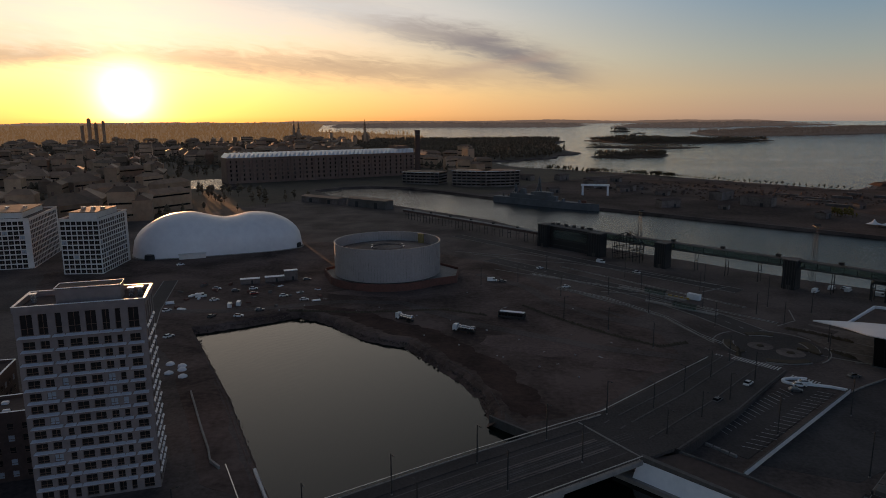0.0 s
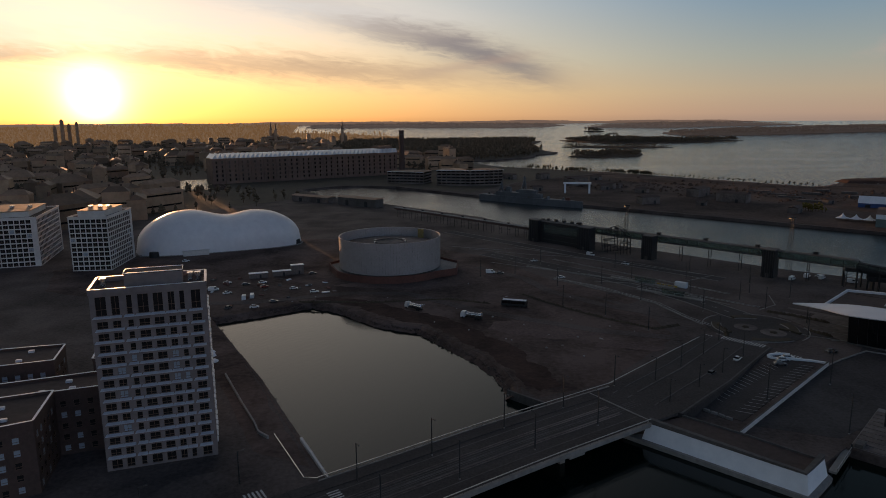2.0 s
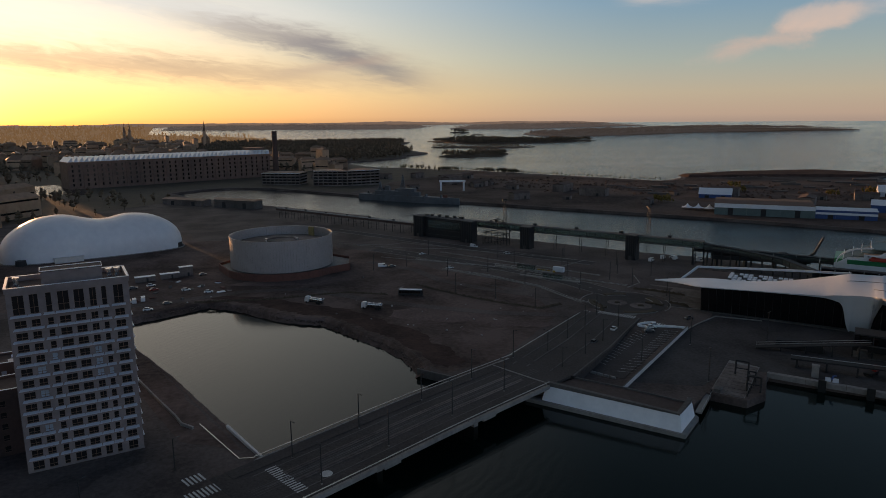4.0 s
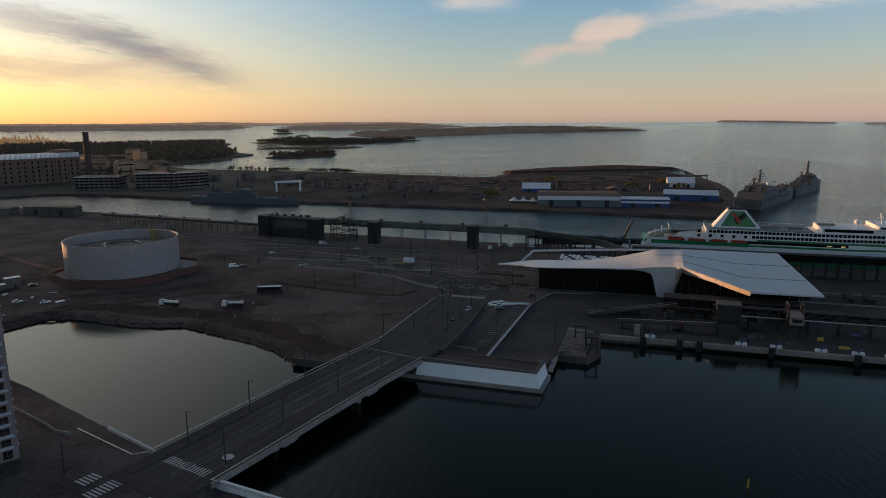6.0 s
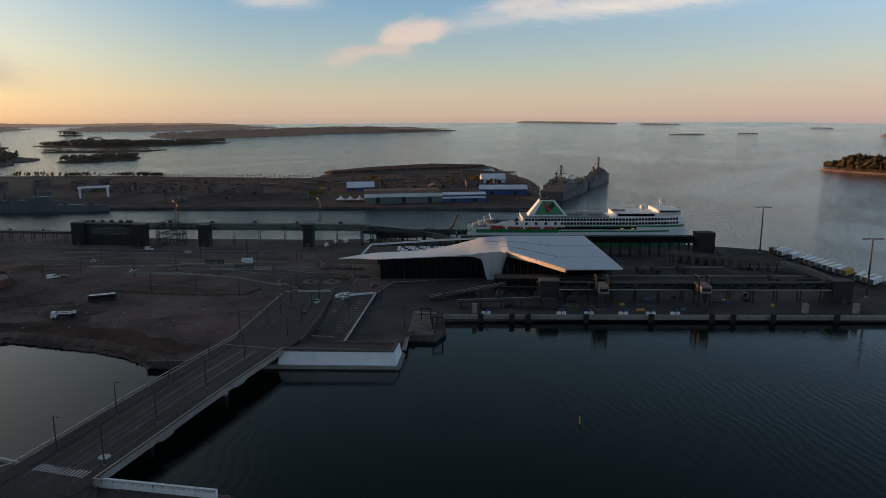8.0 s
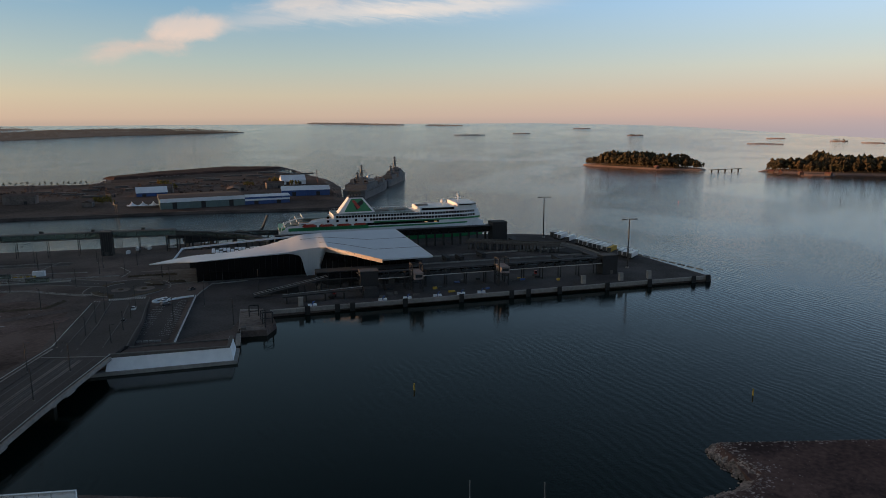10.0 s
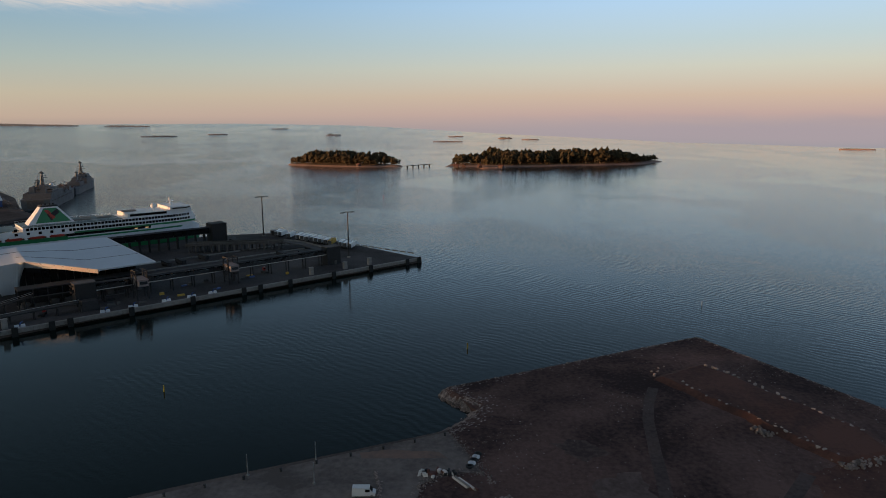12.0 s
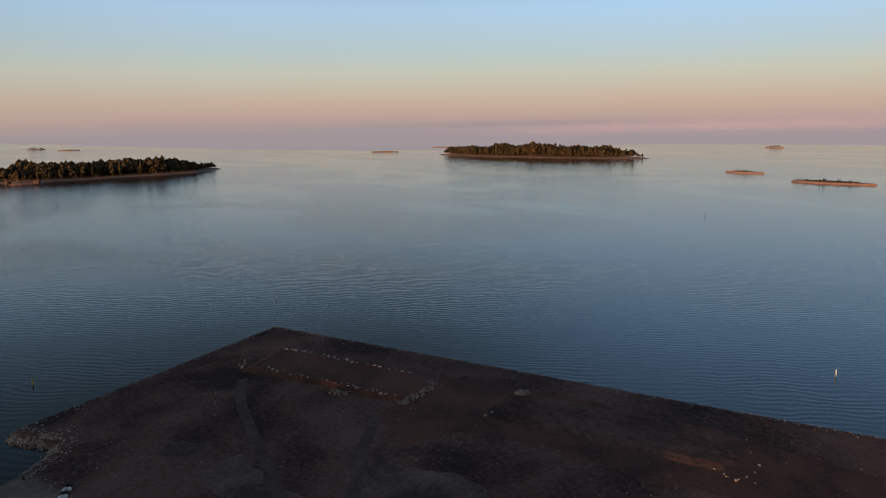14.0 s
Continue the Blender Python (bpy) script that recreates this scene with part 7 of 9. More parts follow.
cr2 = thing("sloping_gangway", "dark sloping gangway up to the boarding hall", "gangway")
g0, g1 = Vector((141.5, 175.5, 0.6)), Vector((171, 153.5, 6.0))
part("deck", Mesh().beam(g0, g1, 2.6, 0.35), steel_m, cr2)
gs = Vector((0.62, 0.78, 0)) * 1.3
for sg in (-1, 1):
    part("handrail", Mesh().beam(g0 + gs * sg + Vector((0, 0, 1.3)), g1 + gs * sg + Vector((0, 0, 1.3)), 0.14), rail_m, cr2, "pale handrail")
    for i in range(13):
        b0 = g0.lerp(g1, i / 12) + gs * sg
        part("rail_post", Mesh().beam(b0, b0 + Vector((0, 0, 1.3)), 0.1), pole_m, cr2)
for i in range(1, 5):
    b0 = g0.lerp(g1, i / 4.4)
    part("leg", Mesh().box(b0.x, b0.y, 0, b0.z, 0.4, 2.0, -38), steel_m, cr2)
part("machine_room", Mesh().box(156.5, 170.5, 0, 3.0, 16, 5, -45, 0.96), steel_m, cr2, "black machine room under the gangway")
rnd4 = random.Random(44)
for i in range(18):
    s0, n0 = rnd4.uniform(40, 150), rnd4.uniform(8, 30)
    if 15 < n0 < 21 and (66 < s0 < 78 or 112 < s0 < 124):
        continue
    k = i % 4
    c = qp(s0, n0)
    pl = thing("quay_pallet" if k else "quay_skip", ("stack of dark pallets on the quay", "grey crate on the quay", "yellow equipment box on the quay", "blue equipment box on the quay")[k] if k else "dark steel skip on the quay", "pallet" if k else "skip", "quay gear", pose(c[0], c[1], 0.02, 0, 0, QA + rnd4.uniform(-8, 8)))
    w, d2, h = rnd4.uniform(1.2, 4.5), rnd4.uniform(1.0, 2.2), rnd4.uniform(0.6, 1.5)
    part("base", Mesh().box(0, 0, 0, 0.18, w, d2), darkcon_m, pl)
    part("load", Mesh().box(0, 0, 0.18, h, w * 0.94, d2 * 0.94, 0, 0.95), (steel_m, darkcon_m, yellow_m, blue_m)[k], pl)

# ---- light masts, lamps ----


def lamp_post(h, arm, name="street_lamp", label="tall slim street lamp with a short arm", double=False):
    p = thing(name, label, "street lamp", "street lamps")
    part("pole", Mesh().lathe([(0.22, 0), (0.19, 1.2), (0.13, h)], 0, 0, 8), pole_m, p)
    part("foot", Mesh().cyl(0, 0, 0, 0.35, 0.28, 0.22, 8), concrete_m, p)
    for sg in ((-1, 1) if double else (1,)):
        part("arm", Mesh().beam((0, 0, h - 0.15), (sg * arm, 0, h), 0.09), pole_m, p)
        part("head", Mesh().box(sg * arm, 0, h - 0.08, h + 0.1, 0.8, 0.3, 0, 0.8), pole_m, p)
    return p


lp = lamp_post(10.2, 1.4)
lp.matrix_world = pose(-30.0, 128.7, 2.0, 0, 0, -60)
for x, y, a in [(-12, 139.3, -60), (8.1, 152.5, -60), (27, 164.4, -60), (46.6, 179.8, -60), (-23.6, 113.8, 120), (-5.7, 127.4, 120), (14.4, 139.9, 120), (34, 152.5, 120)]:
    s = (Vector((x, y)) - B0).dot(BU)
    copy_thing(lp, pose(x, y, deck_z(s) + 0.1, 0, 0, a))
for x, y, a in [(52.9, 283.9, 0), (68.4, 267.2, 0), (81.8, 322.8, 0), (80.2, 245.2, 90), (114.3, 271.3, 90), (139.4, 288.2, 45), (144.4, 273.4, 45), (58, 321, 20), (101.1, 332.9, 20), (92.2, 290.8, 20), (103, 230, 130), (90, 214, 130), (76, 200, 130), (62, 186, 130), (60, 168, -50), (74, 180, -50), (88, 194, -50), (104, 212, -50), (150, 250, 10), (140, 232, 90), (160, 215, 0), (120, 300, 30), (150, 300, 30), (130, 330, 30), (165, 290, 30), (40, 350, 30), (20, 345, 30), (60, 380, 40), (100, 360, 40), (140, 350, 40), (160, 320, 40), (-58, 130, 30), (-75, 115, 30)]:
    copy_thing(lp, pose(x, y, 0.05, 0, 0, a))
lp2 = lamp_post(12.0, 1.0, "street_lamp", "tall double-armed street lamp in the yard", True)
lp2.matrix_world = pose(92.6, 173.1, 0.05, 0, 0, 30)
for x, y in ((104, 150.5), (120, 185), (150, 180)):
    copy_thing(lp2, pose(x, y, 0.05, 0, 0, 30))


def light_mast(x, y, h):
    m = thing("light_mast", "very tall harbour light mast with a lamp crown", "light mast", "harbour light masts", pose(x, y, 0, 0, 0, 0))
    part("pole", Mesh().lathe([(0.55, 0), (0.5, 2), (0.28, h)], 0, 0, 12), pole_m, m)
    part("foot", Mesh().cyl(0, 0, 0, 0.8, 1.1, 1.0, 12), concrete_m, m)
    part("crown", Mesh().beam((-3.4, 3.4, h), (3.4, -3.4, h), 0.5, 0.3).beam((-1.5, -1.5, h), (1.5, 1.5, h), 0.4, 0.3), pole_m, m)
    for k in (-1, -0.6, 0.6, 1):
        part("lamp_head", Mesh().box(k * 3.2, -k * 3.2, h - 0.5, h - 0.05, 1.1, 0.9, 45, 0.7), pole_m, m)


light_mast(366.5, 109.5, 29.5)
light_mast(291.2, 31.2, 28.5)


def lattice_mast(x, y, h):
    m = thing("lattice_mast", "grey lattice light mast beside the channel", "light mast", "lattice masts")
    fm = Mesh()
    w = 1.3
    cor = ((-w, -w), (w, -w), (w, w), (-w, w))
    for a, b in cor:
        fm.beam((x + a, y + b, 0), (x + a * 0.5, y + b * 0.5, h), 0.16)
    k = 12
    for i in range(k):
        z0, z1 = h * i / k, h * (i + 1) / k
        t0, t1 = 1 - 0.5 * i / k, 1 - 0.5 * (i + 1) / k
        for j in range(4):
            p, q = cor[j], cor[(j + 1) % 4]
            fm.beam((x + p[0] * t0, y + p[1] * t0, z0), (x + q[0] * t1, y + q[1] * t1, z1), 0.1)
    part("lattice", fm, pole_m, m)
    part("platform", Mesh().box(x, y, h, h + 0.3, 3.2, 3.2).box(x, y, h + 0.3, h + 1.2, 3.4, 0.3), pole_m, m)


lattice_mast(197.0, 349.0, 30)
lattice_mast(126.0, 424.0, 28)

# ---- roads, kerbs and markings ----
ROADS = [(51, 168), (63, 180), (78, 195), (94, 213), (110, 230)]
ROADZ = [3.3, 2.7, 1.7, 0.7, 0.12]
solid("approach_road", Mesh().strip(ROADS, 27, ROADZ, 3.0), asphalt_m, "asphalt road climbing to the bridge", "road", "structure")
for shift, wd in ((-12.6, 0.5), (-4.5, 0.4), (4.0, 0.5), (9.0, 0.4)):
    solid("kerb", Mesh().strip(ROADS, wd, [z + 0.15 for z in ROADZ], 0.2, shift), darkcon_m, "kerb of the approach road", "kerb", "structure")
rl = thing("approach_railing", "bright railing along the approach road", "railing")
railing(rl, [(45.0, 180.0, 3.4), (60, 195, 2.7), (79, 214.5, 1.5), (95.8, 231.5, 0.5)], 1.1)
rl = thing("basin_railing", "bright railing and low wall along the basin's corner", "railing")
railing(rl, [(-55.0, 155.5, 1.0), (-43.0, 131.3, 1.4), (-39.3, 130.0, 1.9)], 1.0)
part("wall", Mesh().prism([(-48, 155), (-37.7, 133.4), (-37.2, 133.7), (-47.4, 155.4)], -3.2, 0.9), white_m, rl, "pale low retaining wall")
rl = thing("quay_parapet", "white parapet with a bright rail beside the water", "wall")
for i in range(6):
    a, b = along((-27.3, 110.2), (-9, 84.5), i / 6), along((-27.3, 110.2), (-9, 84.5), (i + 0.97) / 6)
    part("panel", Mesh().strip([a, b], 0.6, 2.2, 2.4), whitewall_m, rl)
part("ledge", Mesh().prism([(-28, 108), (-9.5, 82), (-6.0, 84.6), (-25.5, 112)], -3.2, -0.6), concrete_m, rl, "pale ledge at the waterline")
railing(rl, [(-28.0, 108.6, 2.1), (-10, 83.6, 1.9)], 0.8)
solid("retaining_wall", Mesh().strip([(13.6, 186.2), (16.3, 183.3), (27.8, 171.5)], 0.7, 0.35, 4.2), darkcon_m, "low concrete retaining wall under the bridge end", "wall", "structure")
sheet("crossing_plaza", [(-52, 141), (-40, 131), (-29, 109), (-32, 102), (-60, 88), (-85, 100), (-75, 132)], 2.0, old_asphalt_m, "asphalt junction before the bridge", "road", grow=3.0)
# zebra crossings
def zebra(c, ang, n, step, wd, ln, z, label="white zebra crossing stripes"):
    zb = thing("zebra_crossing", label, "road marking", "zebra crossings", pose(c[0], c[1], z, 0, 0, ang), kind="structure")
    me = Mesh().box(0, 0, 0.0, 0.012, wd, ln).data("stripe", line_m)
    for i in range(n):
        part("stripe", me, None, zb, at=pose((i - (n - 1) / 2) * step, 0, 0))


zebra((-31.2, 119.0), -59, 15, 1.0, 0.5, 4.2, deck_z(0) + 0.03)
zebra((-36.6, 128.4), -59, 4, 1.0, 0.5, 4.2, deck_z(-4) + 0.05)
zebra((-48.5, 118.5), 31, 12, 1.0, 0.5, 4.0, 2.02)
zebra((-53.0, 124.0), 31, 5, 1.0, 0.5, 4.0, 2.02)
zebra((-38.5, 108.0), 31, 9, 1.0, 0.5, 4.0, 2.02)
zebra((112.0, 228.5), -47, 16, 1.05, 0.5, 4.0, 0.16)
zebra((101.5, 236.5), -47, 3, 1.0, 0.5, 3.0, 0.12)
zebra((121.0, 212.5), -47, 9, 1.05, 0.5, 3.2, 0.16)
emb = thing("bicycle_marking", "white ring marking painted on the bridge's lane", "road marking", kind="structure")
part("ring", Mesh().lathe([(1.5, 0), (1.5, 0.012), (1.2, 0.012), (1.2, 0)], *bp(9, -7)[:2], 20), line_m, emb, at=pose(0, 0, deck_z(9) + 0.03))
part("bar", Mesh().box(*bp(9, -7)[:2], 0, 0.012, 1.4, 0.3, 30), line_m, emb, at=pose(0, 0, deck_z(9) + 0.03))

# roundabout
rb = thing("roundabout", "asphalt roundabout with kerbed islands", "roundabout", kind="structure")
RX, RY = 125.5, 246.0
part("carriageway", Mesh().lathe([(19, -0.3), (19, 0.1), (0.2, 0.1)], RX, RY, 40), asphalt_m, rb)
for cx, cy, r0 in ((-3.5, 0.8, 4.6), (4.2, -7.2, 5.0)):
    part("apron", Mesh().hoop(r0 * 0.3, r0, 0.02, 0.22, RX + cx, RY + cy, 36), slab_m, rb, "worn paved ring")
    part("centre_island", Mesh().lathe([(r0 * 0.3, 0.05), (r0 * 0.28, 0.4), (r0 * 0.2, 0.7), (0.2, 0.75)], RX + cx, RY + cy, 20), forestfloor_m, rb, "dark planted centre")
part("planting", Mesh().strip([(RX + 9, RY - 3), (RX + 12, RY - 6), (RX + 14, RY - 10)], 1.6, 0.8, 0.8), forestfloor_m, rb, "dark low planting")
for k, (a0, a1, r0) in enumerate(((150, 205, 15.0), (330, 375, 15.0), (60, 100, 15), (240, 290, 17.5))):
    pts = [(RX + r0 * math.cos(radians(a)), RY + r0 * math.sin(radians(a))) for a in [a0 + (a1 - a0) * i / 8 for i in range(9)]]
    part("splitter_island", Mesh().strip(pts, 3.2, 0.6, 0.65), forestfloor_m, rb, "dark planted island")
    part("splitter_kerb", Mesh().strip(pts, 0.5, 0.4, 0.36, 1.75), concrete_m, rb)
    part("splitter_kerb", Mesh().strip(pts, 0.5, 0.4, 0.36, -1.75), concrete_m, rb)
for k in (20, 110, 200, 300):
    pts = [(RX + 20.5 * math.cos(radians(k + i * 7)), RY + 20.5 * math.sin(radians(k + i * 7))) for i in range(9)]
    part("outer_kerb", Mesh().strip(pts, 0.4, 0.22, 0.3), concrete_m, rb)

ROAD_LINES = [([(128, 262), (118, 290), (104, 318), (88, 342), (60, 376), (30, 412)], 12), ([(138, 258), (160, 290), (172, 315)], 6), ([(142, 240), (158, 228), (176, 214)], 9), ([(112, 256), (92, 268), (72, 285), (52, 312), (44, 340), (20, 372)], 6), ([(100, 330), (130, 296), (160, 262)], 6), ([(150, 330), (110, 375), (80, 412), (50, 450), (10, 500)], 9), ([(-130, 300), (-95, 300), (-50, 315), (-20, 312), (15, 276), (60, 246), (90, 234)], 6), ([(-75, 150), (-85, 175), (-115, 240), (-135, 300), (-150, 360)], 7)]
for k, (line, wd) in enumerate(ROAD_LINES):
    dirt = wd == 6
    solid("harbour_road", Mesh().strip(line, wd, 0.075 + 0.005 * k, 0.4), old_asphalt_m if dirt else asphalt_m, "worn asphalt track" if dirt else "dark asphalt harbour road", "road", "structure")
    if not dirt:
        for sh in (-wd / 2 - 0.2, wd / 2 + 0.2):
            solid("kerb", Mesh().strip(line, 0.35, 0.2 + 0.005 * k, 0.3, sh), concrete_m, "pale kerb of the harbour road", "kerb", "structure")
dl = Mesh()
for line, wd in ROAD_LINES[:1]:
    for a, b in zip(line, line[1:]):
        k = int(math.dist(a, b) / 7)
        for i in range(k):
            dl.strip([along(a, b, i / k), along(a, b, (i + 0.4) / k)], 0.16, 0.1, 0.01)
tagged(solid("lane_dashes", dl, line_m, "worn white lane dashes", "road marking", "stuff"))
KERB_LINES = [[(80.2, 331.4), (98.5, 325.4), (112.5, 304.9), (131.1, 281.1)], [(58.5, 337.3), (78.3, 317.4), (97.3, 285.4), (102.3, 262.8), (105.5, 252)], [(53.5, 169.5), (65.0, 176.6), (73.9, 180.9), (88.5, 194.2), (106.2, 208.7), (112, 216)], [(147.4, 228.1), (151.8, 227.9), (169.6, 207.8)], [(141, 272), (152, 279), (158, 296)], [(20, 428), (60, 405), (78.2, 399.1), (114.7, 370.6), (149.0, 338.7)], [(30, 384), (58, 362), (84, 346)], [(130.7, 329.0), (149.8, 340.1)], [(66, 330), (84, 306)], [(150, 262), (166, 243), (176, 230)], [(8, 438), (40, 424), (52, 430), (80, 404)]]
for line in KERB_LINES:
    solid("kerb", Mesh().strip(line, 0.5, 0.2, 0.3), concrete_m, "pale kerb of the terminal's forecourt", "kerb", "structure")
for line in ([(104, 262), (99, 286), (80, 319), (60, 340)], [(109, 250), (104, 262)], [(143, 276), (134, 286), (115, 308), (101, 329)], [(50, 372), (100, 330)], [(140, 300), (100, 352), (70, 390)]):
    for sh in (-0.75, 0.75):
        solid("tram_rail", Mesh().strip(line, 0.14, 0.19, 0.12, sh), rail_m, "steel tram rail set in the street", "rail", "structure")
sheet("forecourt_paving", [(144, 262), (156, 275), (172, 258), (184, 236), (170, 221), (152, 224), (149, 238)], 0.09, slab_m, "pale brown paving before the terminal", "paving")
hd = Mesh()
r = random.Random(6)
for line in ([(143, 268), (150, 262), (160, 250)], [(109, 236), (112, 243), (111, 250)], [(146, 240), (150, 232)]):
    for a, b in zip(line, line[1:]):
        k = int(math.dist(a, b) / 0.8)
        for i in range(k):
            x, y = along(a, b, i / k)
            hd.add([(x - 0.9, y - 0.8, 0.1), (x + 0.8, y - 0.9, 0.1), (x + 0.9, y + 0.8, 0.1), (x - 0.8, y + 0.9, 0.1), (x + r.uniform(-0.3, 0.3), y + r.uniform(-0.3, 0.3), r.uniform(0.8, 1.4))], [(0, 1, 4), (1, 2, 4), (2, 3, 4), (3, 0, 4)])
solid("hedge", hd, forestfloor_m, "low dark hedges round the roundabout", "hedge", "stuff")
# grass and gravel verges
for pts, lab in (([(50, 330), (84, 286), (92, 292), (60, 336)], "brown verge beside the road"), ([(20, 300), (48, 292), (60, 280), (40, 266), (10, 284)], "brown worn gravel field"), ([(150, 268), (166, 250), (172, 256), (158, 274)], "brown planted verge")):
    sheet("verge", ragged(pts, 1.2, 2.0), 0.06, earth_m, lab, "ground")
for pts in ([(15, 250), (40, 236), (60, 240), (36, 262), (18, 262)], [(-60, 330), (-20, 322), (0, 335), (-40, 345)], [(52, 226), (74, 220), (80, 226), (60, 236)]):
    sheet("gravel_patch", ragged(pts, 2.5, 2.0), 0.055, paleearth_m, "pale gravel patch on bare earth", "ground")

# low dark hedge bank round the field
for line in ([(38, 306), (44.6, 293.5), (56.5, 276.6), (68.6, 261.6), (83.9, 247.0), (96, 252)], [(-72, 300), (-40, 296), (0, 300), (20, 290)]):
    bk = Mesh()
    r = random.Random(3)
    for a, b in zip(line, line[1:]):
        k = int(math.dist(a, b) / 1.3)
        for i in range(k):
            x, y = along(a, b, i / k)
            bk.add([(x - 1.1, y - 1, 0), (x + 1, y - 1.2, 0), (x + 1.2, y + 1, 0), (x - 1, y + 1.1, 0), (x + r.uniform(-0.4, 0.4), y + r.uniform(-0.4, 0.4), r.uniform(0.5, 1.1))], [(0, 1, 4), (1, 2, 4), (2, 3, 4), (3, 0, 4)])
    solid("scrub_bank", bk, forestfloor_m, "low dark bank of scrub along the field", "bank", "stuff")

# car park with painted bays
sheet("car_park", [(78, 187), (117, 206), (125, 201.5), (78.5, 159.8), (68, 170)], 0.14, asphalt_m, "asphalt car park with white bays", "car park")
bays = thing("parking_bays", "white painted parking bay lines", "road marking", kind="structure")
me = Mesh().box(0, 0, 0, 0.012, 0.14, 5.2).data("bay_line", line_m)
for i in range(19):
    q = along((82, 165.5), (122, 201.5), i / 18)
    part("bay_line", me, None, bays, at=pose(q[0], q[1], 0.15, 0, 0, 60))
for i in range(16):
    q = along((78, 176), (110, 203), i / 15)
    part("bay_line", me, None, bays, at=pose(q[0], q[1], 0.15, 0, 0, 20))
for i in range(5):
    q = along((76, 160.5), (69, 170), (i + 0.5) / 5)
    solid("kerb_block", Mesh().box(q[0], q[1], 0, 0.7, 2.0, 0.8, -54, 0.9), concrete_m, "pale concrete barrier block", "barrier", group="barrier blocks")
sc = thing("curved_bench", "white curved concrete seat by the car park", "bench")
pts = [(118.0 + 5 * math.cos(radians(a)), 211.0 + 2.6 * math.sin(radians(a))) for a in range(40, 300, 20)] + [(126, 206), (130, 203)]
part("seat", Mesh().strip(pts, 0.9, 0.75, 0.7), whitewall_m, sc)
# tram stop platforms
for a, b, w in (((92, 340), (117, 313), 3.0), ((98, 313), (122, 288), 3.0)):
    st = thing("tram_stop", "long pale tram stop platform with a low shelter", "platform", "tram stops")
    part("platform", Mesh().strip([a, b], w, 0.45, 0.45), concrete_m, st)
    c = along(a, b, 0.55)
    part("shelter_roof", Mesh().box(c[0], c[1], 2.8, 3.0, 12, 2.2, heading(a, b)), steel_m, st)
    part("shelter_back", Mesh().box(c[0], c[1], 0.45, 2.8, 11.5, 0.12, heading(a, b)), walkglass_m, st)
    for k in range(8):
        q = along(a, b, k / 7)
        part("rail_post", Mesh().box(q[0], q[1], 0.45, 1.5, 0.12, 0.12), rail_m, st)
    part("guard_rail", Mesh().beam((*a, 1.5), (*b, 1.5), 0.12), rail_m, st)
site = thing("site_container", "white site container beside the tram stop", "container", at=pose(121.5, 315, 0, 0, 0, -46))
part("box", Mesh().box(0, 0, 0.1, 2.9, 6.2, 2.6), ledge_m, site)
for k in range(9):
    part("rib", Mesh().box(-2.8 + k * 0.7, -1.33, 0.2, 2.8, 0.12, 0.06), ledge_m, site)
part("skid", Mesh().box(0, 0, 0, 0.1, 6.0, 2.3), steel_m, site)
yel = thing("site_barrier", "yellow site barriers beside the container", "barrier")
for k in range(4):
    q = along((112, 321), (118, 314), k / 3)
    part("panel", Mesh().box(q[0], q[1], 0, 1.2, 2.0, 0.4, -46, 0.9), yellow_m, yel)

# ---- vehicles ----
wheel_me = Mesh()
wheel_me.add([(0.34 * math.cos(a), y, 0.34 + 0.34 * math.sin(a)) for y in (-0.12, 0.12) for a in [2 * math.pi * i / 12 for i in range(12)]], [tuple(range(11, -1, -1)), tuple(range(12, 24))] + [(i, (i + 1) % 12, 12 + (i + 1) % 12, 12 + i) for i in range(12)])
wheel_d = wheel_me.data("wheel", black_m)


def wheels(parent, spots, k=1.0):
    for x, y in spots:
        w = part("wheel", wheel_d, None, parent, at=Matrix.LocRotScale((x, y, 0), None, (k, 1 + 0.6 * (k > 1), k)))


def hull_box(prof, w, narrow=0.85):
    """A car-like body from a side outline of (x, z, inset)."""
    m = Mesh()
    n = len(prof)
    vs = [(x, -w / 2 + i, z) for x, z, i in prof] + [(x, w / 2 - i, z) for x, z, i in prof]
    m.add(vs, [tuple(range(n)), tuple(range(2 * n - 1, n - 1, -1))] + [((i + 1) % n, i, n + i, n + (i + 1) % n) for i in range(n)])
    return m


